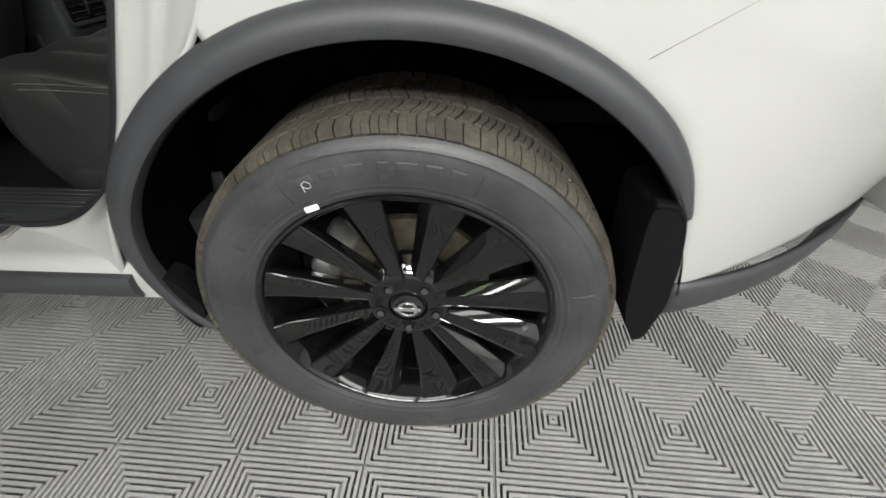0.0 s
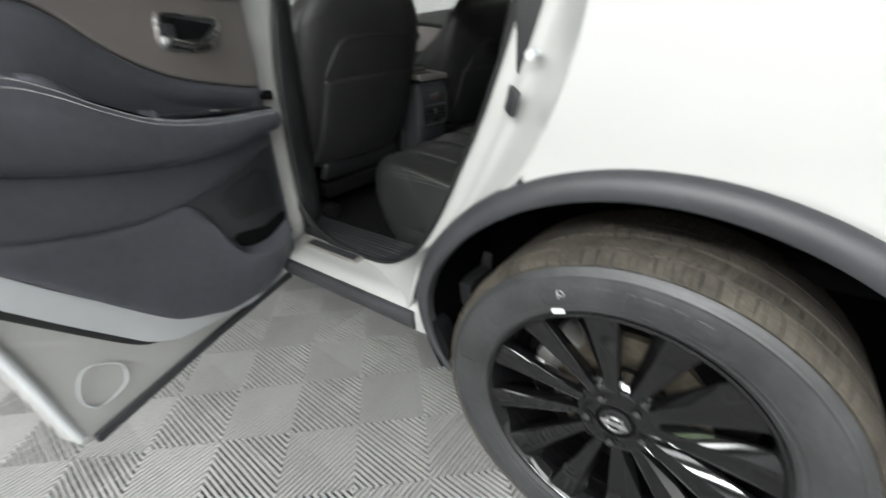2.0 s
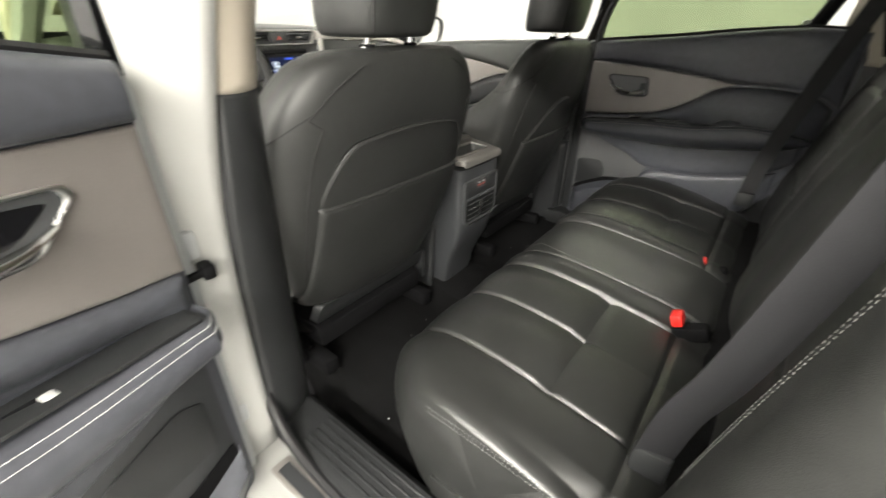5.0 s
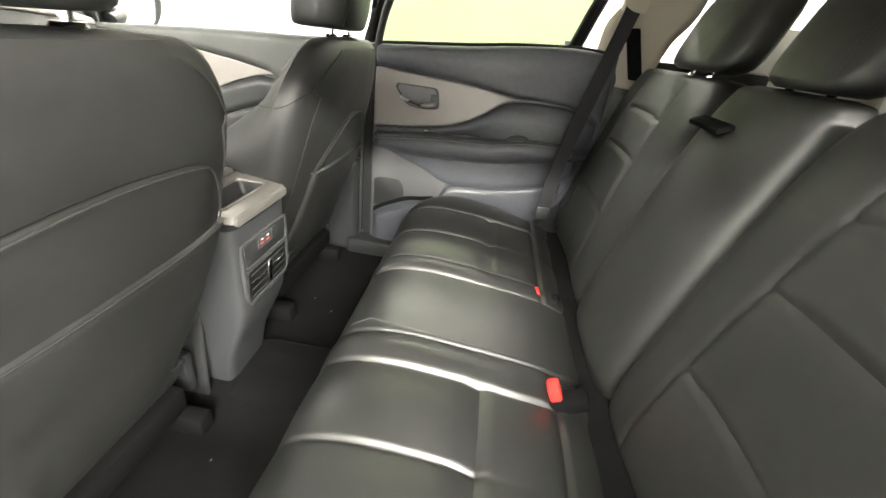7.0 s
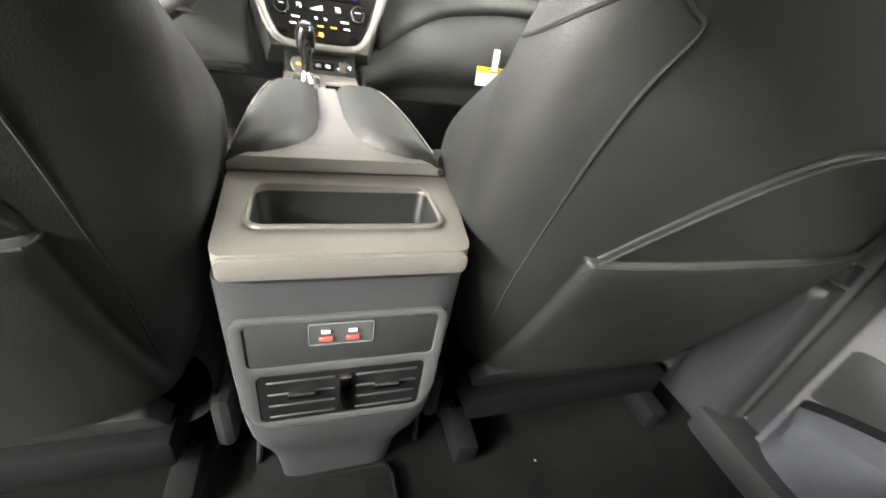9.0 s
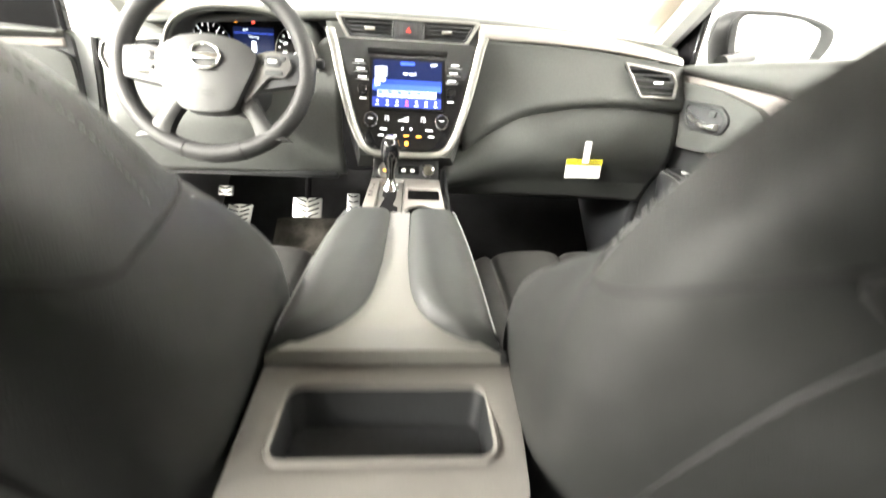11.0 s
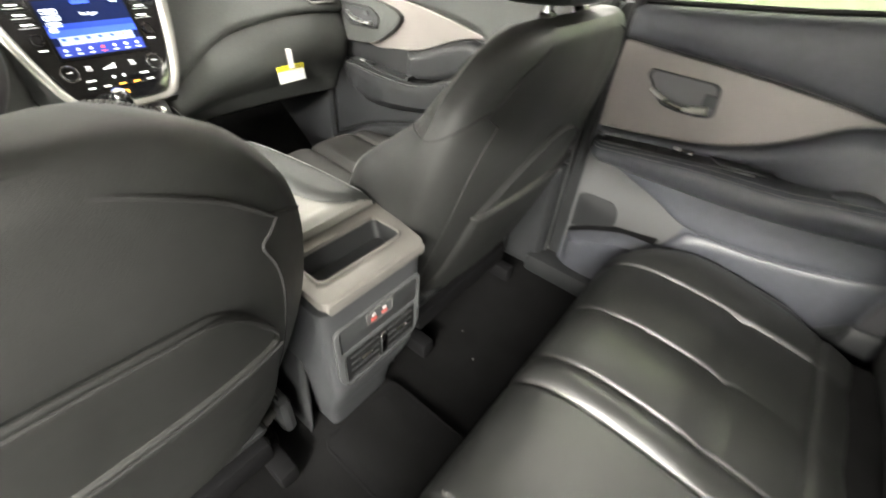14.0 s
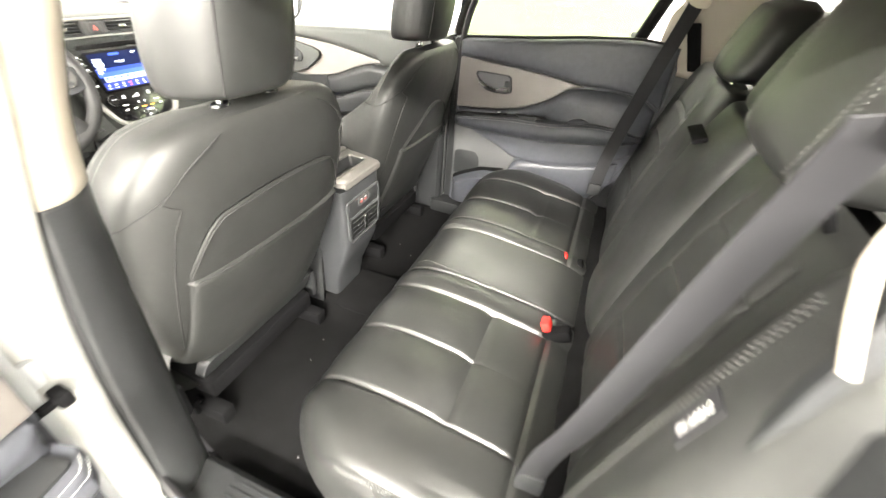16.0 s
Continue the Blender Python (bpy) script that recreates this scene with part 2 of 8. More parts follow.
M = {}
M["paint"] = material("pearl_white_paint", (0.375, 0.377, 0.362), 0.32, coat=0.8, stain=0.012, stain_scale=3, bump=0.02, bump_scale=900, bump_dist=0.0004)
M["jamb"] = material("white_jamb_paint", (0.44, 0.456, 0.466), 0.42, coat=0.3, stain=0.03, stain_scale=9, bump=0.05, bump_scale=300, bump_dist=0.0006)
M["clad"] = material("grey_black_cladding", (0.034, 0.035, 0.038), 0.45, vary=0.12, noise_scale=500, bump=0.25, bump_scale=1400, bump_dist=0.0004, stain=0.12, stain_scale=8)
M["leather"] = material("black_leather", (0.0145, 0.0151, 0.0145), 0.42, vary=0.1, noise_scale=60, bump=0.28, bump_scale=900, bump_dist=0.0005, cells=True, rough_vary=0.06, stain=0.1, stain_scale=5, spec=0.95)
M["leather_back"] = material("black_seat_back_vinyl", (0.0165, 0.0170, 0.0164), 0.48, vary=0.1, noise_scale=60, bump=0.3, bump_scale=900, bump_dist=0.0005, cells=True, rough_vary=0.05, stain=0.1, stain_scale=5, spec=0.5)
M["lid_pad"] = material("dull_black_lid_vinyl", (0.026, 0.028, 0.027), 0.5, vary=0.08, noise_scale=60, bump=0.3, bump_scale=900, bump_dist=0.0005, cells=True, stain=0.1, stain_scale=6, spec=0.45)
M["wheel_rim"] = material("matt_black_wheel_leather", (0.020, 0.020, 0.0205), 0.55, vary=0.1, noise_scale=90, bump=0.35, bump_scale=800, bump_dist=0.0005, cells=True, stain=0.08, stain_scale=9, spec=0.4)
M["leather_seat"] = material("black_cushion_leather", (0.021, 0.0205, 0.0195), 0.54, vary=0.1, noise_scale=60, bump=0.3, bump_scale=900, bump_dist=0.0005, cells=True, rough_vary=0.05, stain=0.1, stain_scale=5, spec=0.55)
M["trim_front"] = material("charcoal_front_door_vinyl", (0.021, 0.022, 0.0235), 0.46, vary=0.08, noise_scale=60, bump=0.3, bump_scale=1100, bump_dist=0.0004, cells=True, stain=0.1, stain_scale=5, spec=0.4)
M["pod"] = material("dark_satin_switch_pod", (0.11, 0.108, 0.105), 0.38, metal=0.4, vary=0.05, noise_scale=700)
M["leather_door"] = material("charcoal_door_vinyl", (0.062, 0.065, 0.076), 0.40, vary=0.08, noise_scale=60, bump=0.3, bump_scale=1100, bump_dist=0.0004, cells=True, stain=0.1, stain_scale=5)
M["plastic"] = material("black_interior_plastic", (0.020, 0.021, 0.022), 0.45, vary=0.1, noise_scale=300, bump=0.3, bump_scale=1500, bump_dist=0.0003, stain=0.1, stain_scale=6)
M["plastic_grey"] = material("dark_grey_plastic", (0.034, 0.0355, 0.038), 0.45, vary=0.1, noise_scale=300, bump=0.3, bump_scale=1500, bump_dist=0.0003)
M["dash"] = material("soft_black_dashboard", (0.055, 0.058, 0.055), 0.5, vary=0.08, noise_scale=200, bump=0.35, bump_scale=1200, bump_dist=0.0004, cells=True, stain=0.08, stain_scale=4)
M["gloss"] = material("gloss_black", (0.006, 0.006, 0.007), 0.12, coat=0.7, rough_vary=0.03)
M["rim"] = material("gloss_black_alloy", (0.004, 0.004, 0.0044), 0.08, spec=0.32, coat=0.55, stain=0.2, stain_scale=20, rough_vary=0.04)
M["satin"] = material("satin_taupe_metal", (0.335, 0.315, 0.295), 0.47, metal=0.55, vary=0.05, noise_scale=700, bump=0.05, bump_scale=800, bump_dist=0.0002)
M["satin_door"] = material("satin_taupe_door_trim", (0.205, 0.188, 0.178), 0.42, metal=0.35, vary=0.05, noise_scale=700, bump=0.05, bump_scale=800, bump_dist=0.0002, stain=0.05, stain_scale=8)
M["silver"] = material("brushed_silver_trim", (0.27, 0.266, 0.252), 0.36, metal=0.75, vary=0.05, noise_scale=600, bump=0.05, bump_scale=900, bump_dist=0.0002)
M["chrome"] = material("chrome", (0.8, 0.8, 0.8), 0.08, metal=1.0, rough_vary=0.03)
M["steel"] = material("brushed_steel", (0.6, 0.6, 0.58), 0.35, metal=0.9, vary=0.08, noise_scale=200, bump=0.1, bump_scale=600, bump_dist=0.0003)
M["nut"] = material("dark_chrome", (0.25, 0.25, 0.26), 0.15, metal=1.0, rough_vary=0.03)
M["disc"] = material("brake_disc_iron", (0.21, 0.185, 0.14), 0.42, metal=0.8, vary=0.25, noise_scale=40, stain=0.2, stain_scale=15)
M["tyre"] = material("tyre_rubber", (0.036, 0.0372, 0.038), 0.41, vary=0.15, noise_scale=120, bump=0.3, bump_scale=700, bump_dist=0.0005, stain=0.25, stain_scale=12, rough_vary=0.08)
M["tread"] = material("dusty_tread_rubber", (0.058, 0.051, 0.040), 0.85, vary=0.3, noise_scale=150, bump=0.4, bump_scale=500, bump_dist=0.0006, stain=0.4, stain_scale=14)
M["carpet"] = material("black_carpet", (0.0075, 0.0075, 0.0078), 0.95, vary=0.5, noise_scale=900, bump=1.0, bump_scale=1300, bump_dist=0.002, sheen=0.0, stain=0.25, stain_scale=14, spec=0.1)
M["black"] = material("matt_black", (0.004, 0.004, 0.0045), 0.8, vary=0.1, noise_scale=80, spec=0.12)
M["lever"] = material("satin_chrome", (0.78, 0.78, 0.77), 0.28, metal=1.0, rough_vary=0.05)
M["satin_dark"] = material("dark_taupe_satin", (0.20, 0.19, 0.178), 0.42, metal=0.5, vary=0.05, noise_scale=700, bump=0.05, bump_scale=800, bump_dist=0.0002, stain=0.06, stain_scale=18)
# black felt taken near zero: the wheel well's shade is in the colour
M["void"] = material("shaded_black_felt", (0.0022, 0.0022, 0.0023), 1.0, vary=0.2, noise_scale=60, spec=0.0)
M["rubber"] = material("black_rubber_seal", (0.010, 0.010, 0.011), 0.6, vary=0.1, noise_scale=150, bump=0.15, bump_scale=600, bump_dist=0.0005)
M["beige"] = material("beige_pillar_trim", (0.46, 0.415, 0.345), 0.8, vary=0.04, noise_scale=900, bump=0.3, bump_scale=1500, bump_dist=0.0005, stain=0.03)
M["spine"] = material("satin_grey_spine", (0.235, 0.228, 0.212), 0.40, metal=0.35, vary=0.05, noise_scale=600, bump=0.05, bump_scale=900, bump_dist=0.0002)
# lit copy of the dark grey plastic, its colour raised for light
M["lit_grey"] = material("lit_grey_moulded_plastic", (0.080, 0.081, 0.083), 0.5, vary=0.06, noise_scale=600, bump=0.3, bump_scale=1200, bump_dist=0.0004, spec=0.5)
M["thread"] = material("light_grey_thread", (0.42, 0.43, 0.42), 0.8)
M["wheel_pad"] = material("black_wheel_plastic", (0.0155, 0.0158, 0.016), 0.46, vary=0.08, noise_scale=300, bump=0.3, bump_scale=1500, bump_dist=0.0003, spec=0.5)
M["screen_navy"] = material("navy_screen", (0.018, 0.03, 0.17), 0.2, emit=0.8)
M["screen_pale"] = material("pale_blue_screen", (0.20, 0.25, 0.5), 0.3, emit=0.8)
M["screen_mid"] = material("mid_blue_screen", (0.012, 0.03, 0.2), 0.2, emit=0.8)
M["seat_thread"] = material("pale_seat_thread", (0.22, 0.225, 0.22), 0.8)
M["grey_thread"] = material("grey_thread", (0.13, 0.13, 0.125), 0.8)
M["seam"] = material("seam_shadow_thread", (0.012, 0.012, 0.012), 0.8)
M["red"] = material("red_release_button", (0.75, 0.03, 0.025), 0.4)
M["usb_red"] = material("dull_red_plastic", (0.30, 0.045, 0.035), 0.5)
M["grommet"] = material("grey_grommet_rubber", (0.22, 0.225, 0.23), 0.6)
M["gloss_grey"] = material("semi_gloss_grey_plastic", (0.05, 0.052, 0.054), 0.22, coat=0.3, rough_vary=0.04)
M["cup"] = material("mid_grey_handle_cup", (0.11, 0.11, 0.115), 0.3, coat=0.2, rough_vary=0.04)
M["carpet_worn"] = material("scuffed_carpet", (0.034, 0.031, 0.027), 0.95, vary=0.5, noise_scale=700, bump=1.0, bump_scale=1300, bump_dist=0.002, stain=0.6, stain_scale=16, spec=0.1)
M["mat"] = material("black_mat_pile", (0.008, 0.008, 0.0085), 0.95, vary=0.5, noise_scale=800, bump=1.0, bump_scale=1000, bump_dist=0.002, sheen=0.0, stain=0.3, stain_scale=10, spec=0.1)
M["belt"] = material("black_woven_belt", (0.016, 0.016, 0.018), 0.6, vary=0.15, noise_scale=700, bump=0.6, bump_scale=900, bump_dist=0.0006)
M["white"] = material("white_paper", (0.75, 0.75, 0.74), 0.7, vary=0.03, noise_scale=80)
M["yellow"] = material("yellow_print", (0.8, 0.7, 0.02), 0.6)
M["ink"] = material("dark_print", (0.05, 0.05, 0.05), 0.6)
M["grey_print"] = material("pale_grey_print", (0.5, 0.5, 0.5), 0.5)
M["sticker"] = material("olive_sticker", (0.35, 0.30, 0.16), 0.7, stain=0.1)
M["tile"] = material("grey_floor_tile", (0.265, 0.262, 0.257), 0.58, vary=0.08, noise_scale=140, stain=0.10, stain_scale=4, bump=0.15, bump_scale=500, bump_dist=0.0005, random_vary=0.06, spec=0.3)
M["tile_dark"] = material("dark_tile_base", (0.012, 0.012, 0.012), 0.7, vary=0.2, noise_scale=90)
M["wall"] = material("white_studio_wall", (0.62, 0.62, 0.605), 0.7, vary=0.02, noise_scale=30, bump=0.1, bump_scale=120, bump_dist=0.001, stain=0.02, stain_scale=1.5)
# north wall greyed to hold down its brightness behind the windows
M["wall_dimmed"] = material("dimmed_studio_wall", (0.5, 0.5, 0.49), 0.7, vary=0.02, noise_scale=30, bump=0.1, bump_scale=120, bump_dist=0.001, stain=0.02, stain_scale=1.5)
# unseen south wall, greyed to weaken its reflections and bounced light
M["wall_unseen"] = material("toned_unseen_studio_wall", (0.38, 0.384, 0.388), 0.7, vary=0.02, noise_scale=30, bump=0.1, bump_scale=120, bump_dist=0.001, stain=0.04, stain_scale=1.5)
M["wall_grey"] = material("pale_grey_wall_panel", (0.62, 0.63, 0.62), 0.6, vary=0.03, noise_scale=25, stain=0.03, stain_scale=2)
M["glass"] = material("clear_glass", (0.98, 0.99, 0.98), 0.0, transmission=1.0, ior=1.12)
M["glass_dark"] = material("dark_privacy_glass", (0.06, 0.07, 0.055), 0.0, transmission=1.0, ior=1.12)
M["glass_green"] = material("green_privacy_glass", (0.32, 0.395, 0.24), 0.0, transmission=1.0, ior=1.12)
M["mirror"] = material("mirror_glass", (0.9, 0.9, 0.9), 0.02, metal=1.0)
M["lamp"] = material("lamp_diffuser", (1.0, 0.985, 0.955), 0.5, emit=4.0)
M["screen"] = material("blue_screen", (0.025, 0.06, 0.40), 0.2, emit=0.8)
M["screen_dark"] = material("dark_blue_screen", (0.004, 0.007, 0.028), 0.15, emit=0.6)
M["screen_light"] = material("pale_screen_print", (0.75, 0.85, 1.0), 0.4, emit=0.9)
M["glow_white"] = material("white_backlit_print", (0.9, 0.9, 0.9), 0.4, emit=0.7)
M["glow_red"] = material("red_backlit_print", (0.9, 0.08, 0.05), 0.4, emit=0.8)
M["glow_orange"] = material("orange_backlit_print", (1.0, 0.4, 0.05), 0.4, emit=0.9)

# ---- the studio ----
X0, X1, Y0, Y1 = -6.2, 4.6, -4.6, 5.4


def wall(name, center, size, mat, label):
    o = part(name, rbox(center, size, 0.0), mat, None, smooth=False)
    return tagged(o, label, "wall", kind="structure")


wall("wall_north", ((X0 + X1) / 2, Y1 + 0.1, CEIL / 2), (X1 - X0 + 0.4, 0.2, CEIL), M["wall_dimmed"], "plain studio wall, greyed to dim its light")
wall("wall_south", ((X0 + X1) / 2, Y0 - 0.1, CEIL / 2), (X1 - X0 + 0.4, 0.2, CEIL), M["wall_unseen"], "plain unseen studio wall, greyed to weaken reflections")
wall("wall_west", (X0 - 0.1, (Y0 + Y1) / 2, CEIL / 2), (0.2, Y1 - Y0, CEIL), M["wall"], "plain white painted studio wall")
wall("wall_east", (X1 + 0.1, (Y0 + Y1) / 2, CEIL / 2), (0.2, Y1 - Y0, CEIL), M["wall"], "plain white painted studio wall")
tagged(part("ceiling", rbox(((X0 + X1) / 2, (Y0 + Y1) / 2, CEIL + 0.1), (X1 - X0 + 0.4, Y1 - Y0 + 0.4, 0.2), 0.0), M["wall"], None, smooth=False),
       "plain white studio ceiling", "ceiling", kind="structure")


def ceiling_light(x, y, watts, sx=2.4, sy=0.6):
    t = thing("ceiling_light", (x, y, CEIL), "long white ceiling light panel with thin frame", "ceiling light", "studio ceiling lights")
    fr = []
    for dx, dy, w, h in ((0, sy / 2, sx, 0.03), (0, -sy / 2, sx, 0.03), (sx / 2, 0, 0.03, sy), (-sx / 2, 0, 0.03, sy)):
        fr.append(bm_vf(rbox((x + dx, y + dy, CEIL - 0.035), (w + 0.03, h, 0.07), 0.004, 1)))
    part("frame", fix(join(*fr)), M["wall_grey"], t)
    part("diffuser", rbox((x, y, CEIL - 0.02), (sx - 0.04, sy - 0.04, 0.03), 0.0), M["lamp"], t, "glowing white diffuser", smooth=False)
    panel_lamp(x, y, watts, sx - 0.06, sy - 0.06)


for lx in (-4.5, -1.9, 0.7, 3.3):
    for ly, k in ((-3.4, 6.6), (-2.0, 1.2), (3.4, 0.42), (4.6, 0.42)):
        ceiling_light(lx, ly, LAMP_WATTS * k * ({-4.5: 0.8, -1.9: 0.8, 0.7: 1.75, 3.3: 1.0}[lx] if ly < -3.1 else 0.65 if lx < -3 and ly < 0 else 1.0))

# pale board standing against the far wall
bd = thing("wall_board", (-3.8, Y1 - 0.04, 0.0), "large pale grey board standing against the white wall", "board")
part("panel", rbox((-3.85, Y1 - 0.04, 1.05), (1.8, 0.05, 2.1), 0.01), M["wall_grey"], bd)
for k in range(3):
    part("batten", rbox((-4.6 + 0.75 * k, Y1 - 0.072, 1.05), (0.04, 0.014, 2.0), 0.004), M["wall"], bd)

# ---- ribbed floor of interlocking tiles ----
TILE = 0.3034
RIBS = 11
PITCH = TILE / 2 / RIBS
TILE_TURN = radians(-2.55)
TILE_AT = Vector((0.3565, -0.021))


def tile_mesh():
    """A tile whose four quarters carry angled ribs round their outer corners."""
    h, w, top, low = TILE / 2, PITCH * 0.52, 0.0, -0.0115
    vs, fs = [], []

    def quad(*p):
        n = len(vs)
        vs.extend(p)
        fs.append((n, n + 1, n + 2, n + 3))
    for sx in (1, -1):
        for sy in (1, -1):
            for k in range(RIBS):
                r0 = PITCH * (k + 0.24)
                r1 = min(r0 + w, h)
                for swap in (0, 1):
                    # the rib runs from the outer edge inward and is mitred on the diagonal
                    a, b = h - r0, h - r1
                    p = [(h, a), (a, a), (b, b), (h, b)]
                    if swap:
                        p = [(y, x) for x, y in p]
                    q = [(sx * x, sy * y) for x, y in p]
                    t = [Vector((x, y, top)) for x, y in q]
                    d = [Vector((x, y, low)) for x, y in q]
                    quad(*[tuple(v) for v in t])
                    quad(tuple(t[0]), tuple(d[0]), tuple(d[1]), tuple(t[1]))
                    quad(tuple(t[2]), tuple(d[2]), tuple(d[3]), tuple(t[3]))
    g = 0.0016
    for k in range(-3, 4):
        c = k * 0.043
        for swap in (0, 1):
            p = [(-h, c - g), (h, c - g), (h, c + g), (-h, c + g)]
            if swap:
                p = [(y, x) for x, y in p]
            quad(*[(x, y, -0.0080) for x, y in p])
    me = to_mesh("floor_tile", vs, fs, False)
    bm = bmesh.new()
    bm.from_mesh(me)
    for f in bm.faces:
        if abs(f.normal.z) > 0.5 and f.normal.z < 0:
            f.normal_flip()
    bm.to_mesh(me)
    bm.free()
    return me


def tile_place(i, j):
    """Tile centres lie half a tile from the seam crossing at TILE_AT."""
    v = Vector(((i + 0.5) * TILE, (j + 0.5) * TILE))
    v.rotate(Matrix.Rotation(TILE_TURN, 2))
    return TILE_AT + v


floor = tagged(part("floor", rbox(((X0 + X1) / 2, (Y0 + Y1) / 2, -0.0622), (X1 - X0 + 0.4, Y1 - Y0 + 0.4, 0.1), 0.0), M["tile_dark"], None, smooth=False),
               "grey ribbed plastic interlocking floor tiles over a dark base", "floor", kind="structure")
TILE_ME = tile_mesh()
TILE_ME.materials.append(M["tile"])
far_tiles = []
for i in range(-24, 18):
    for j in range(-17, 20):
        c = tile_place(i, j)
        if not (X0 - 0.1 < c.x < X1 + 0.1 and Y0 - 0.1 < c.y < Y1 + 0.1):
            continue
        if -3.0 < c.x < 1.75 and -2.15 < c.y < 0.45:
            o = new("tile", TILE_ME)
            o.parent = floor
            o.matrix_basis = Matrix.Translation((c.x, c.y, 0)) @ Matrix.Rotation(TILE_TURN, 4, "Z")
        else:
            far_tiles.append(c)
base_v = [v.co.copy() for v in TILE_ME.vertices]
base_f = [tuple(p.vertices) for p in TILE_ME.polygons]
fv, ff = [], []
turn = Matrix.Rotation(TILE_TURN, 3, "Z")
spun = [turn @ v for v in base_v]
for c in far_tiles:
    if c.x < -4.5 or c.x > 3.2 or c.y < -3.6 or c.y > 2.4:
        continue
    n = len(fv)
    fv += [(v.x + c.x, v.y + c.y, v.z) for v in spun]
    ff += [tuple(k + n for k in f) for f in base_f]
far = link("far_tiles", to_mesh("far_tiles", fv, ff, False), M["tile"], floor)
tagged(far, kind="stuff")

# ---- car body ----
car = thing("car_body", (-1.2, CY, 0.2), "pearl white sport utility car body with dark arch trim", "car")
AX, AZ = 0.01, 0.385  # centre of the rear wheel arch


def skin_y(x, z):
    """The side's bulge: widest at waist height, drawn in towards the roof, the sill and the tail."""
    y = -0.042 + 0.10 * max(0.0, z - 1.0) ** 1.6 + 0.10 * max(0.0, 0.85 - z) ** 2
    if x > 0.42:
        low = min(1.0, max(0.0, (1.15 - z) / 0.65))
        y += (0.35 + 0.35 * low) * (x - 0.42) ** 1.7
    return y


GAP = [(-0.235, 0.875), (-0.20, 0.955), (-0.165, 1.05), (-0.147, 1.15), (-0.14, 1.28), (-0.15, 1.5)]
BOUND = GAP + [(0.3, 1.62), (1.25, 1.62), (1.25, 0.47), (0.5, 0.47)]


def ray_out(th):
    """Distance from the arch centre to the panel's border along the angle th."""
    d = Vector((math.cos(th), math.sin(th)))
    best = 9.0
    for p, q in zip(BOUND, BOUND[1:]):
        p, q = Vector(p) - Vector((AX, AZ)), Vector(q) - Vector((AX, AZ))
        e = q - p
        den = d.x * e.y - d.y * e.x
        if abs(den) < 1e-9:
            continue
        t = (p.x * e.y - p.y * e.x) / den
        s = (p.x * d.y - p.y * d.x) / den
        if t > 0 and -1e-3 <= s <= 1.001:
            best = min(best, t)
    return best


def quarter(u, v):
    th = radians(9.5 + (116.0 - 9.5) * u)
    r0 = interp(math.degrees(th), [9.5, 24, 34, 50, 116], [0.480, 0.484, 0.505, 0.525, 0.525])
    r = r0 + (ray_out(th) - r0) * v
    x, z = AX + r * math.cos(th), AZ + r * math.sin(th)
    return x, skin_y(x, z), z


q = part("quarter_panel", grid(quarter, 110, 30), M["paint"], car)
m = q.modifiers.new("thick", "SOLIDIFY")
m.thickness, m.offset = 0.012, 1.0
# shut line between quarter panel and bumper
line = [(0.318 + 0.60 * k, 0.862 + 0.37 * k) for k in [i / 14 for i in range(15)]]
part("panel_seam", tube([(x, skin_y(x, z) - 0.0002, z) for x, z in line], 0.0006, 6), M["silver"], car)


# wheel arch trim
ARCH = [(0.545, -0.036), (0.543, -0.050), (0.534, -0.061), (0.520, -0.069), (0.506, -0.070), (0.498, -0.066), (0.496, -0.056), (0.498, -0.04), (0.501, 0.06), (0.511, 0.06), (0.545, -0.02)]


def arch_ring(th):
    out = []
    s = max(0.0, (math.degrees(th) - 148) / 38)
    f = max(0.0, (50 - math.degrees(th)) / 19) ** 2
    for r, y in ARCH:
        r *= 1 - 0.205 * s * s
        r -= 0.030 * f * max(0.0, (r - 0.496) / 0.049)
        x, z = AX + r * math.cos(th), AZ + r * math.sin(th)
        if y > 0:
            y -= 0.088 * min(1.0, 4 * s)
        y2 = y + 0.006 + (skin_y(x, z) + 0.04) * 0.6
        out.append((x, y2, z))
    return out


part("wheel_arch_trim", fix(loft([arch_ring(radians(31 + 155 * i / 80)) for i in range(81)])), M["clad"], car, "dark grey textured arch trim")
# lower ends of the trim in front of and behind the wheel
part("front_arch_end", prism(rounded([(-0.478, 0.48), (-0.43, 0.47), (-0.392, 0.40), (-0.412, 0.345), (-0.425, 0.338), (-0.44, 0.365), (-0.462, 0.41)], 0.015),
                             lambda a, b, h: (a, -0.045 + h, b), 0.05, 0.012), M["black"], car)
flap = [(0.385, 0.662), (0.436, 0.658), (0.452, 0.604), (0.464, 0.546), (0.472, 0.455), (0.458, 0.368), (0.438, 0.358), (0.415, 0.40), (0.40, 0.46), (0.392, 0.54), (0.386, 0.62)]
part("mud_flap", prism(rounded(flap, 0.02), lambda a, b, h: (a + 0.02 * h, -0.056 + h, b), 0.14, 0.012), M["black"], car, "black moulded mud flap")
part("mud_flap_bracket", rbox((0.410, -0.050, 0.663), (0.052, 0.02, 0.010), 0.004, 2, Euler((0, radians(8), 0)).to_matrix()), M["black"], car)


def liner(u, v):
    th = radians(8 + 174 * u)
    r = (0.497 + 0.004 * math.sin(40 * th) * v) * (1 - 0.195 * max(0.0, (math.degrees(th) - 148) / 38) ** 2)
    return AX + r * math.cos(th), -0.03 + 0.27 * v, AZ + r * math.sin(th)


# liner and back plate carry the well's shade in their black
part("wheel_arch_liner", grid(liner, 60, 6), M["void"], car)
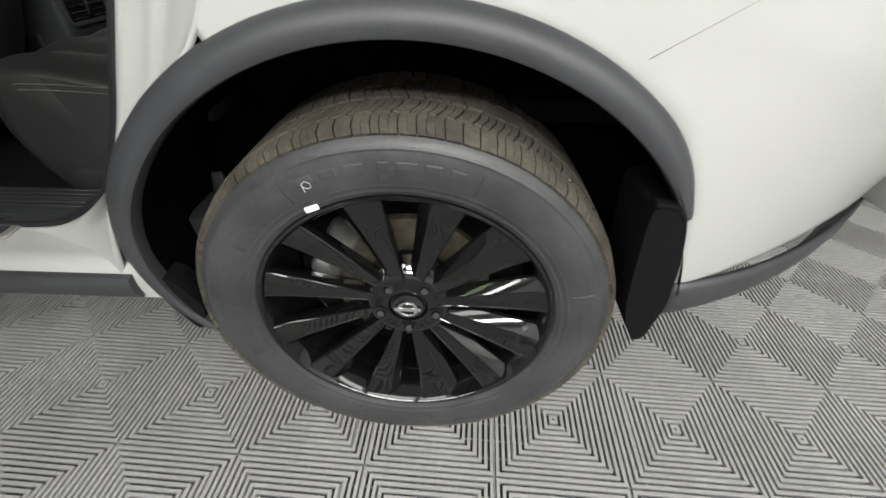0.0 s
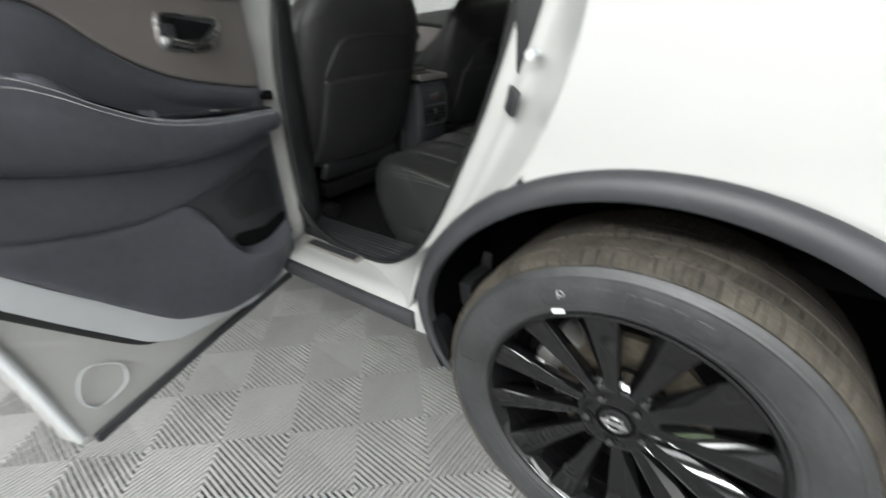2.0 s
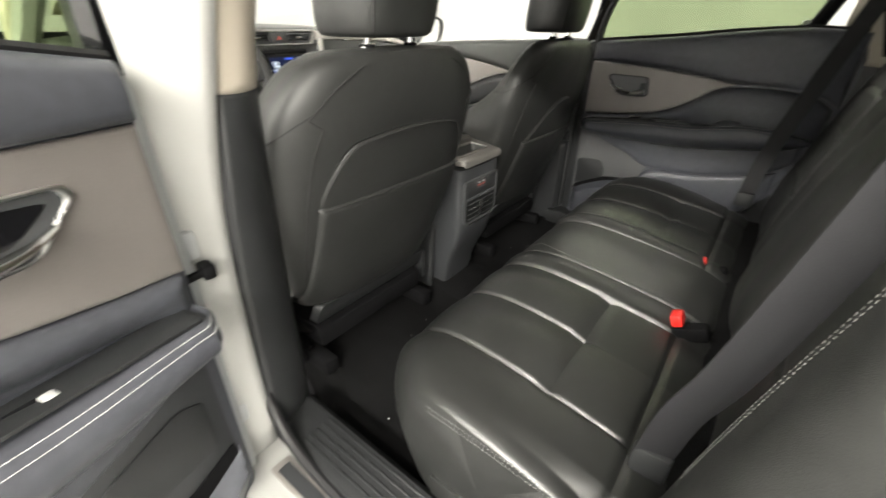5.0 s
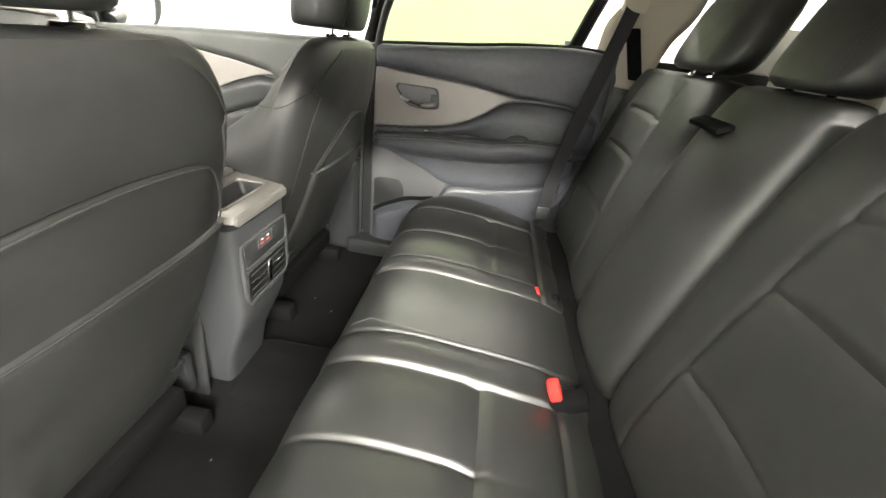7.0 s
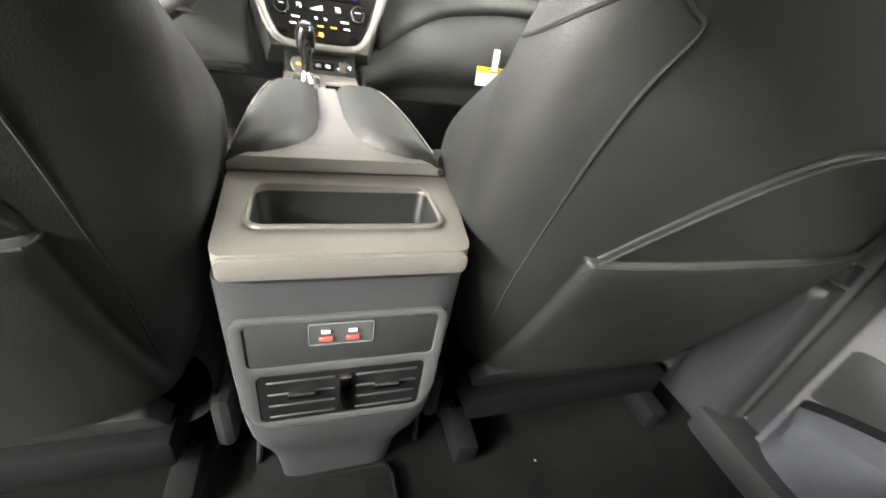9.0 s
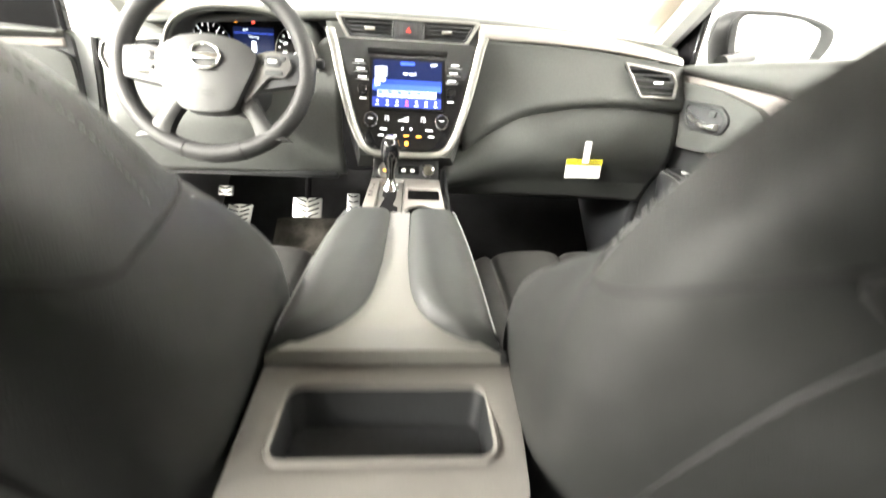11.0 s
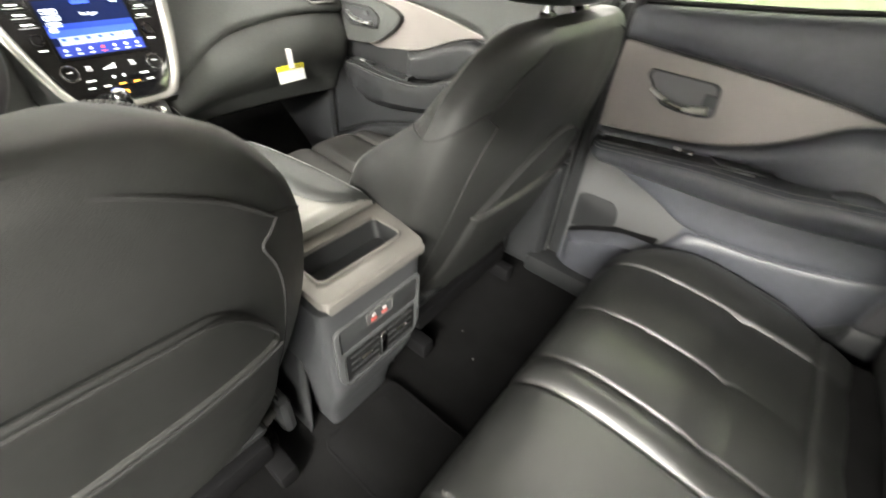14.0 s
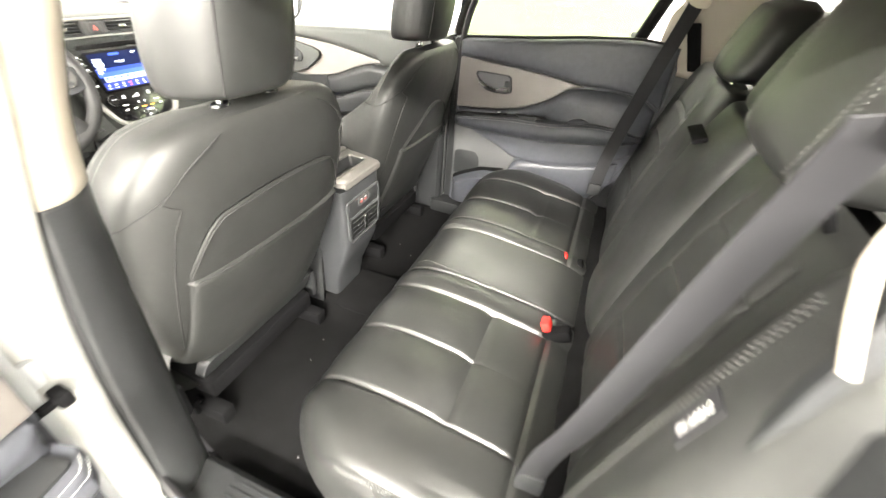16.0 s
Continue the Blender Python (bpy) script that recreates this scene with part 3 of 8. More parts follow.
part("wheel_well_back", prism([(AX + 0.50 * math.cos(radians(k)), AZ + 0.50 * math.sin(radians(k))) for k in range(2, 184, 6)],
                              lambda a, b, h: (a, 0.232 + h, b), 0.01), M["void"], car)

# rear bumper's dark lower edge
def bumper_low(u, v):
    x = 0.49 + 0.72 * u
    z = 0.478 - 0.13 * v
    return x, skin_y(x, 0.475) + 0.004 + 0.05 * v * v - 0.008 * math.sin(math.pi * v), z


q = part("bumper_lower_trim", grid(bumper_low, 30, 6), M["clad"], car, "dark grey lower bumper trim")
m = q.modifiers.new("thick", "SOLIDIFY")
m.thickness = 0.01

# jamb behind the rear door, from the shut line to the rubber seal
OUT = smooth_path([(-0.15, -0.03, 1.5), (-0.14, -0.036, 1.28), (-0.147, -0.04, 1.15), (-0.165, -0.042, 1.05), (-0.20, -0.042, 0.955), (-0.25, -0.042, 0.87),
                   (-0.35, -0.042, 0.785), (-0.432, -0.04, 0.70), (-0.49, -0.036, 0.60), (-0.525, -0.03, 0.505), (-0.545, -0.022, 0.45)], 5)
INN = smooth_path([(-0.245, 0.075, 1.5), (-0.262, 0.07, 1.30), (-0.305, 0.065, 1.146), (-0.368, 0.06, 0.964), (-0.43, 0.06, 0.83), (-0.49, 0.062, 0.71),
                   (-0.56, 0.065, 0.60), (-0.63, 0.068, 0.535), (-0.71, 0.072, 0.505), (-0.78, 0.075, 0.497), (-0.86, 0.078, 0.495)], 5)


def jamb(u, v):
    k = u * (len(OUT) - 1)
    i = min(int(k), len(OUT) - 2)
    a, b = OUT[i].lerp(OUT[i + 1], k - i), INN[i].lerp(INN[i + 1], k - i)
    p = a.lerp(b, v)
    # rolled edge, flat land, then a channel before the seal
    dy = 0.052 * math.sin(math.pi * min(1, v * 1.1)) * (0.7 if u < 0.6 else 0.7 - 1.2 * (u - 0.6))
    dy += -0.012 * math.exp(-((v - 0.62) / 0.07) ** 2) * (1 - u)
    return p.x, p.y + max(-0.01, dy) * 0.9, p.z


q = part("door_jamb", grid(jamb, 70, 22), M["paint"], car, "white painted door jamb")
m = q.modifiers.new("thick", "SOLIDIFY")
m.thickness, m.offset = 0.008, 1.0
part("striker_cover", rbox((-0.287, 0.022, 0.998), (0.035, 0.012, 0.05), 0.006, rot=Euler((0, radians(20), radians(-35))).to_matrix()), M["clad"], car, "small dark striker cover")
part("jamb_bumper", fix(tube([(-0.25, 0.03, 1.075), (-0.25, 0.004, 1.075)], 0.009, 12)), M["jamb"], car)

# sill with black rocker trim below
SILL = [(-0.022, 0.40), (-0.026, 0.44), (-0.024, 0.468), (-0.012, 0.482), (0.012, 0.487), (0.03, 0.486), (0.05, 0.492), (0.085, 0.496), (0.15, 0.492), (0.15, 0.40)]
part("sill", fix(loft([[(x, y, z) for y, z in SILL] for x in (-2.3, -1.6, -1.15, -0.9, -0.7, -0.55, -0.49)])), M["paint"], car, "white painted door sill")
ROCK = [(-0.036, 0.462), (-0.040, 0.455), (-0.040, 0.428), (-0.03, 0.408), (0.06, 0.400), (0.08, 0.42), (-0.01, 0.466)]
part("rocker_trim", fix(loft([[(x, y, z) for y, z in ROCK] for x in (-2.3, -1.5, -1.0, -0.7, -0.52)])), M["clad"], car, "dark grey rocker trim")
part("underbody", rbox((-1.0, CY, 0.33), (3.2, 1.6, 0.06), 0.01), M["black"], car)

# scuff plate and ribbed step trim
sp = part("scuff_plate", prism(rrect(-1.05, 0.035, -0.80, 0.078, 0.006), lambda a, b, h: (a, b, 0.4935 + h + 0.02 * (b - 0.05)), 0.005, 0.002), M["satin"], car, "brushed taupe metal scuff plate")
part("plate_inlay", prism(rrect(-1.035, 0.043, -0.815, 0.07, 0.004), lambda a, b, h: (a, b, 0.4988 + h + 0.02 * (b - 0.05)), 0.0012), M["plastic_grey"], sp)
part("step_trim", fix(loft([[(x, 0.088, 0.492), (x, 0.092, 0.515), (x, 0.11, 0.522), (x, 0.19, 0.520), (x, 0.205, 0.505), (x, 0.21, 0.45), (x, 0.088, 0.45)] for x in (-1.13, -1.0, -0.7, -0.42)])), M["plastic"], car, "black plastic step trim")
for k in range(5):
    part("step_rib", rbox((-0.86, 0.115 + 0.016 * k, 0.5225), (0.36, 0.004, 0.002), 0.0009, 1), M["plastic"], car)

# rubber seal round the rear door opening
SEAL = list(INN) + smooth_path([(-0.92, 0.078, 0.50), (-0.99, 0.078, 0.515), (-1.06, 0.08, 0.548), (-1.11, 0.086, 0.61), (-1.128, 0.090, 0.70), (-1.128, 0.095, 0.87), (-1.115, 0.112, 1.10), (-1.108, 0.126, 1.217), (-1.075, 0.14, 1.36), (-1.0, 0.16, 1.5)], 5)
part("door_seal", fix(tube([(p[0], p[1] + 0.008, p[2]) for p in SEAL], 0.012, 8)), M["rubber"], car, "black rubber door seal")


# B pillar: white outside, black trim below, beige above
def strip(pts_a, pts_b, n, bulge=0.0, axis=Vector((0, 0, 0))):
    a, b = smooth_path(pts_a, n), smooth_path(pts_b, n)

    def fn(u, v):
        k = u * (len(a) - 1)
        i = min(int(k), len(a) - 2)
        p = a[i].lerp(a[i + 1], k - i).lerp(b[i].lerp(b[i + 1], k - i), v)
        return tuple(p + axis * (bulge * math.sin(math.pi * v)))
    return grid(fn, len(a) - 1, 8)


q = part("b_pillar", strip([(-1.15, 0.0, 0.47), (-1.155, 0.0, 0.9), (-1.15, 0.005, 1.15), (-1.10, 0.03, 1.55)],
                           [(-1.12, 0.088, 0.5), (-1.132, 0.097, 0.9), (-1.115, 0.118, 1.15), (-0.99, 0.16, 1.55)], 8, 0.012, Vector((0.4, -0.9, 0))), M["paint"], car, "white painted centre pillar")
m = q.modifiers.new("thick", "SOLIDIFY")
m.thickness, m.offset = 0.02, -1.0
q = part("pillar_lower_trim", strip([(-1.125, 0.095, 0.50), (-1.128, 0.103, 0.9), (-1.112, 0.122, 1.15), (-1.108, 0.13, 1.217)],
                                    [(-1.16, 0.19, 0.50), (-1.16, 0.195, 0.9), (-1.145, 0.194, 1.15), (-1.138, 0.194, 1.217)], 8, 0.012, Vector((1, 0, 0))), M["plastic"], car, "black lower pillar trim")
m = q.modifiers.new("thick", "SOLIDIFY")
m.thickness = 0.02
q = part("pillar_upper_trim", strip([(-1.108, 0.131, 1.22), (-1.078, 0.142, 1.34), (-0.99, 0.168, 1.56)], [(-1.138, 0.195, 1.22), (-1.105, 0.20, 1.34), (-1.01, 0.22, 1.56)], 8, 0.012, Vector((1, 0, 0))), M["beige"], car, "beige upper pillar trim")
m = q.modifiers.new("thick", "SOLIDIFY")
m.thickness = 0.02
part("door_check_arm", fix(join(tube([(-1.085, 0.04, 0.965), (-1.10, -0.06, 0.95)], 0.007, 8), bm_vf(rbox((-1.085, 0.045, 0.967), (0.03, 0.02, 0.025), 0.005))))
     , M["black"], car)

# roof, headliner, rear panels: they close the cabin
def roof(u, v):
    x = -1.75 + 2.75 * u
    y = CY + (v - 0.5) * 1.34
    return x, y, 1.665 - 0.10 * (2 * v - 1) ** 2 - 0.055 * (2 * u - 0.9) ** 2


q = part("roof", grid(roof, 24, 16), M["paint"], car)
m = q.modifiers.new("thick", "SOLIDIFY")
m.thickness = 0.02
q = part("headliner", grid(lambda u, v: (lambda p: (p[0], p[1], p[2] - 0.035))(roof(u, v)), 20, 12), M["beige"], car, "pale cloth headliner")
for side in (0, 1):
    s = 1 if side == 0 else -1

    def P(x, y, z):
        return (x, y if side == 0 else 2 * CY - y, z)
    # cant rail over the doors
    part("cant_rail", fix(tube([P(-2.35, 0.16, 1.22), P(-2.1, 0.18, 1.38), P(-1.85, 0.2, 1.50), P(-1.5, 0.235, 1.565), P(-1.0, 0.24, 1.60), P(-0.3, 0.25, 1.59), P(0.2, 0.28, 1.54)], 0.035, 8)), M["paint"], car)
    # inner A pillar trim
    q = part("a_pillar_trim", strip([P(-2.66, 0.20, 1.21), P(-2.42, 0.20, 1.31), P(-2.12, 0.225, 1.45), P(-1.80, 0.25, 1.57)],
                                    [P(-2.36, 0.155, 1.19), P(-2.345, 0.155, 1.315), P(-2.12, 0.175, 1.43), P(-1.74, 0.235, 1.575)], 8, 0.02, Vector((0.3, s, 0))), M["beige"], car, "beige windscreen pillar trim")
    m = q.modifiers.new("thick", "SOLIDIFY")
    m.thickness = 0.03
# windscreen
def screen(u, v):
    y = 0.19 + (2 * CY - 0.38) * u
    b = 4 * (u - 0.5) ** 2
    return (-2.92 + 1.17 * v + 0.16 * b * (1 - v) + 0.05 * b * v, y, 1.20 + 0.385 * v - 0.01 * b)


q = part("windscreen", grid(screen, 16, 8), M["glass"], car)
q.visible_shadow = False
m = q.modifiers.new("thick", "SOLIDIFY")
m.thickness = 0.004
part("windscreen_edge", fix(tube([(x, y, z + 0.004) for x, y, z in [screen(i / 16, 0.0) for i in range(17)]], 0.012, 6)), M["black"], car)
# right outer skin behind and below the doors, tail
part("right_side_skin", fix(join(bm_vf(rbox((-1.0, 2 * CY + 0.02, 0.78), (3.0, 0.05, 0.75), 0.01)), bm_vf(rbox((0.60, 2 * CY - 0.02, 1.0), (1.1, 0.05, 0.9), 0.01)))), M["paint"], car)
part("tail_panel", fix(join(bm_vf(rbox((1.1, CY, 0.85), (0.08, 1.7, 0.75), 0.03)), bm_vf(rbox((1.0, CY, 1.55), (0.1, 1.4, 0.1), 0.03)))), M["paint"], car)
# rear window in dark privacy glass between the tail panel and the roof
q = part("rear_window", grid(lambda u, v: (1.10 - 0.13 * v - 0.05 * (2 * u - 1) ** 2, CY + (u - 0.5) * (1.52 - 0.18 * v), 1.20 + 0.34 * v), 12, 6), M["glass_dark"], car, "dark privacy glass rear window")
m = q.modifiers.new("thick", "SOLIDIFY")
m.thickness = 0.004
# rear pillars inside, with quarter windows
for side in (0, 1):
    def P(x, y, z):
        return (x, y if side == 0 else 2 * CY - y, z)
    if side == 0:
        part("c_pillar_trim", fix(tube(smooth_path([P(-0.334, 0.131, 1.320), P(-0.347, 0.138, 1.36), P(-0.353, 0.143, 1.395), P(-0.330, 0.161, 1.45), P(-0.25, 0.22, 1.57)], 4), 0.0042, 8)), M["beige"], car, "beige rear pillar trim")
    else:
        q = part("c_pillar_trim", strip([P(-0.365, 0.105, 1.22), P(-0.36, 0.12, 1.38), P(-0.33, 0.15, 1.45), P(-0.25, 0.22, 1.57)],
                                        [P(-0.20, 0.13, 1.21), P(-0.16, 0.15, 1.36), P(-0.12, 0.19, 1.45), P(-0.12, 0.24, 1.57)], 8, 0.015, Vector((0, -1, 0))), M["beige"], car, "beige rear pillar trim")
        m = q.modifiers.new("thick", "SOLIDIFY")
        m.thickness = 0.02
    part("d_pillar_trim", fix(tube([P(0.45, 0.17, 1.20), P(0.40, 0.2, 1.38), P(0.30, 0.25, 1.57)], 0.07, 10)), M["beige"], car)
    part("cargo_side_trim", rbox(P(0.35, 0.14, 1.055), (1.0, 0.06, 0.31), 0.02), M["plastic"], car)
    g = part("quarter_window", fix(loft([[P(-0.12, 0.135, 1.22), P(0.44, 0.15, 1.22), P(0.36, 0.22, 1.55), P(-0.12, 0.22, 1.56)], [P(-0.12, 0.139, 1.22), P(0.44, 0.154, 1.22), P(0.36, 0.224, 1.55), P(-0.12, 0.224, 1.56)]])), M["glass"], car)
    g.visible_shadow = False
part("right_inner_panel", rbox((-0.22, 2 * CY - 0.075, 0.80), (0.75, 0.03, 0.78), 0.01), M["plastic"], car)
part("rear_bulkhead", rbox((0.14, 1.15, 0.55), (0.94, 1.36, 0.37), 0.01), M["black"], car)
part("cargo_floor", rbox((0.5, CY, 0.72), (1.1, 1.5, 0.04), 0.01), M["carpet"], car)
# dark lining between the door seal and the rear seat, both sides
for side in (0, 1):
    def P(x, y, z):
        return (x, y if side == 0 else 2 * CY - y, z)
    q = part("quarter_trim", strip([P(p.x + 0.004, p.y + 0.006, p.z) for p in INN[5::4]], [P(p.x + 0.075, 0.155, p.z + 0.02) for p in INN[5::4]], 4, 0.012, Vector((0, 1 if side == 0 else -1, 0))), M["plastic"], car, "black lower quarter trim")
    m = q.modifiers.new("thick", "SOLIDIFY")
    m.thickness = 0.012
    part("wheel_housing", rbox(P(-0.06, 0.10, 1.11), (0.5, 0.10, 0.40), 0.02), M["plastic"], car)
part("right_door_seal", fix(tube([(p[0], 2 * CY - p[1] - 0.03, p[2]) for p in SEAL], 0.012, 8)), M["rubber"], car)

# ---- rear wheel ----
wheel = thing("wheel", (0, 0.07, 0.0), "gloss black twelve-spoke alloy wheel with dusty black tyre", "wheel")
WZ, WR = 0.372, 0.386


def revolve(profile, n=96):
    """Profile of (y, r) turned round the axle; the tyre is pressed flat on the ground."""
    vs, fs = [], []
    m = len(profile)
    for i in range(n):
        t = 2 * math.pi * i / n
        for y, r in profile:
            z = WZ + r * math.sin(t)
            vs.append((r * math.cos(t), y, max(0.0012, z)))
    for i in range(n):
        for j in range(m - 1):
            a, b = i * m + j, ((i + 1) % n) * m + j
            fs.append((a, a + 1, b + 1, b))
    return vs, fs


side = smooth_path([(-0.028, 0.270, 0), (-0.036, 0.276, 0), (-0.043, 0.290, 0), (-0.048, 0.305, 0), (-0.0505, 0.322, 0), (-0.049, 0.340, 0), (-0.043, 0.357, 0), (-0.030, 0.371, 0), (-0.016, 0.3775, 0)], 12)
prof = [(p.x, p.y) for p in side]
# fine moulded rings on the sidewall
prof2 = []
for y, r in prof:
    d = 0
    for c, k in ((0.283, 0.0012), (0.294, 0.0008), (0.351, 0.0016)):
        d += k * math.exp(-((r - c) / 0.0016) ** 2)
    prof2.append((y - d, r))
prof2 += [(0.0, 0.379), (0.09, 0.380), (0.17, 0.379), (0.19, 0.375), (0.205, 0.36), (0.212, 0.32), (0.20, 0.275)]
tyre = part("tyre", fix(revolve(prof2, 128)), M["tyre"], wheel, "black tyre with dusty brown tread")
blocks = []
NP = 190
for row, (y0, y1, skew, r0) in enumerate(((-0.040, 0.000, 0.35, 0.3785), (0.003, 0.054, -1.3, 0.3785), (0.062, 0.114, 0.9, 0.379), (0.119, 0.152, -0.7, 0.379), (0.156, 0.200, 0.3, 0.377))):
    for i in range(NP):
        t0 = 2 * math.pi * (i + 0.5 * (row % 2) + 0.06 * math.sin(i * 2.7)) / NP
        w = 2 * math.pi / NP * (0.86 if row else (0.86 if i % 2 else 0.93))
        if row in (1, 3):
            w *= 0.94
        vs = []
        for top in (0, 1):
            for yy, s in ((y0, -0.5), ((y0 + y1) / 2 if row else -0.027, 0.25), (y1, 0.5)):
                for k in (0, 1):
                    t = t0 + w * k + skew * s * w
                    out = 0.0075 if row else 0.0055
                    r = r0 - 0.002 + (out if top else 0) - ((0.0125 if yy == y0 else 0.0035 if yy < 0 else 0) if row == 0 else 0)
                    yv = yy + (0.004 if row == 0 and yy == y0 and not top else 0)
                    vs.append((r * math.cos(t), yv, max(0.0008, WZ + r * math.sin(t))))
        # vertex order: [top][y][k]
        f = [(6, 7, 9, 8), (8, 9, 11, 10), (0, 6, 8, 2), (2, 8, 10, 4), (1, 3, 9, 7), (3, 5, 11, 9), (0, 1, 7, 6), (4, 10, 11, 5)]
        blocks.append((vs, f))
tr = part("tread", fix(join(*blocks)), M["tread"], tyre, "brown dusty tread blocks")
tagged(tr, kind="stuff")
# small radial moulding marks on the sidewall
for k in range(14):
    t = radians(17 + 360 / 14 * k)
    p = [(r * math.cos(t), y - 0.0008, WZ + r * math.sin(t)) for y, r in prof if 0.300 < r < (0.322 if k % 2 else 0.338)]
    if len(p) > 2:
        part("mould_mark", fix(tube(p, 0.0009, 5)), M["tyre"], tyre)
# raised maker's band, drawn as plain bars
def side_at(r):
    for (ya, ra), (yb, rb) in zip(prof, prof[1:]):
        if ra <= r <= rb:
            return ya + (yb - ya) * (r - ra) / (rb - ra)
    return -0.03


for k, (t0, t1) in enumerate(((116, 110.5), (109, 104), (102.5, 97), (94, 91), (89.5, 84), (82.5, 78), (76.5, 72), (300, 294), (292, 287), (285, 279), (277, 272))):
    def bar(u, v, t0=t0, t1=t1):
        r, t = 0.318 + 0.016 * v, radians(t0 + (t1 - t0) * u)
        edge = min(u, 1 - u, v, 1 - v)
        return r * math.cos(t), side_at(r) - (0.0007 if edge > 0.01 else -0.0006), WZ + r * math.sin(t)
    part("raised_bar", fix(grid(bar, 12, 8)), M["tyre"], tyre)
# chalk mark
chalk = [(-0.128, 0.655), (-0.1315, 0.668), (-0.126, 0.673), (-0.119, 0.670), (-0.118, 0.664), (-0.123, 0.661), (-0.1295, 0.664)]
part("chalk_mark", fix(tube([(x, side_at(math.hypot(x, z - WZ)) - 0.0012, z) for x, z in chalk], 0.0007, 5)), M["grey_print"], tyre, "pale chalk mark")

# rim: lip, barrel, spokes
rim = part("rim", fix(revolve([(-0.030, 0.274), (-0.037, 0.272), (-0.038, 0.267), (-0.033, 0.262), (-0.020, 0.258), (-0.012, 0.252), (0.0, 0.249), (0.05, 0.243), (0.14, 0.235), (0.19, 0.243)], 96)), M["rim"], wheel, "gloss black alloy rim")
NS = 12
for k in range(NS):
    t = radians(105 - 30 * k)
    dx, dz = math.cos(t), math.sin(t)
    wide = 0.9 + (0.14 if k % 2 == 0 else 0.0)
    rings = []
    for r, w, yf, dep in ((0.060, 0.0135, 0.0042, 0.035), (0.080, 0.0155, 0.0025, 0.034), (0.12, 0.0205, -0.0035, 0.032), (0.17, 0.0265, -0.012, 0.03), (0.22, 0.0335, -0.021, 0.03), (0.248, 0.0375, -0.0275, 0.03), (0.2685, 0.0405, -0.0345, 0.03)):
        w *= wide * 1.12
        sec = [(-w, yf + 0.012), (-w * 0.95, yf + 0.001), (-w * 0.88, yf - 0.0015), (-w * 0.78, yf + 0.0005), (w * 0.30, yf + 0.0035), (w * 0.40, yf + 0.002), (w * 0.48, yf + 0.004), (w * 0.95, yf + 0.017), (w, yf + 0.024), (w * 0.8, yf + dep), (-w * 0.8, yf + dep)]
        rings.append([(r * dx - s * dz, y, WZ + r * dz + s * dx) for s, y in sec])
    sp = part("spoke", fix(loft(rings)), M["rim"], rim)
    m = sp.modifiers.new("edge", "BEVEL")
    m.width, m.segments, m.limit_method, m.angle_limit = 0.0016, 2, "ANGLE", radians(25)
hub = part("hub", fix(revolve([(0.008, 0.001), (0.008, 0.034), (0.010, 0.036), (0.0035, 0.039), (0.0045, 0.050), (0.0030, 0.064), (0.0030, 0.072), (0.0065, 0.079), (0.013, 0.085), (0.020, 0.094), (0.05, 0.094)], 48)), M["rim"], wheel)
part("centre_cap", fix(revolve([(-0.001, 0.001), (0.0, 0.02), (0.003, 0.03), (0.008, 0.032)], 40)), M["gloss"], wheel)
em = [(0.0175 * math.cos(radians(a)), -0.003, WZ + 0.0175 * math.sin(radians(a))) for a in range(0, 360, 12)]
part("emblem", fix(join(tube(em, 0.0028, 8, closed=True), bm_vf(rbox((0, -0.0035, WZ), (0.052, 0.005, 0.010), 0.002)))), M["chrome"], wheel, "chrome ring and bar emblem")
for k in range(5):
    t = radians(-90 + 72 * k)
    x, z = 0.0572 * math.cos(t), WZ + 0.0572 * math.sin(t)
    part("lug_pocket", fix(loft([[(x + r * math.cos(a * math.pi / 9), y, z + r * math.sin(a * math.pi / 9)) for a in range(18)] for r, y in ((0.0150, 0.0022), (0.0135, 0.0029), (0.0001, 0.0031))])), M["rim"], wheel)
    part("lug_nut", fix(loft([[(x + r * math.cos(a * math.pi / 3), y, z + r * math.sin(a * math.pi / 3)) for a in range(6)] for r, y in ((0.0100, 0.008), (0.0100, 0.001), (0.0075, -0.0025), (0.001, -0.0030))])), M["nut"], wheel, "dark chrome lug nut")
part("brake_disc", fix(revolve([(0.085, 0.05), (0.078, 0.085), (0.072, 0.09), (0.072, 0.160), (0.09, 0.160), (0.09, 0.05)], 64)), M["disc"], wheel, "worn bronze-grey brake disc")
part("disc_hat", fix(revolve([(0.03, 0.005), (0.035, 0.07), (0.075, 0.085)], 40)), M["black"], wheel)
part("caliper", fix(join(bm_vf(rbox((-0.145, 0.075, WZ + 0.085), (0.06, 0.075, 0.11), 0.015, 2, Euler((0, radians(30), 0)).to_matrix())), bm_vf(rbox((-0.165, 0.05, WZ + 0.06), (0.03, 0.03, 0.05), 0.006)))), M["steel"], wheel, "bare metal brake caliper")
part("back_plate", fix(revolve([(0.11, 0.03), (0.11, 0.235)], 48)), M["black"], wheel)
part("valve", fix(tube([(0.228 * math.cos(radians(-8)), -0.015, WZ + 0.228 * math.sin(radians(-8))), (0.245 * math.cos(radians(-8)), 0.0, WZ + 0.245 * math.sin(radians(-8)))], 0.005, 8)), M["steel"], wheel)
t = radians(122.5)
part("weight_sticker", prism(rrect(-0.012, -0.005, 0.012, 0.005, 0.002), lambda a, b, h: (-0.1275 + a * 0.9 - b * 0.3, -0.0415 - h, 0.6225 + b * 0.9 + a * 0.35), 0.001), M["white"], wheel, "small white paper sticker")
wheel.scale = (1.035, 1.035, 1.035)
wheel.location.y -= 0.012

# ---- cabin floor ----
cab = thing("cabin_floor", (-1.3, CY, 0.44), "black carpeted car floor with a low tunnel", "car floor")


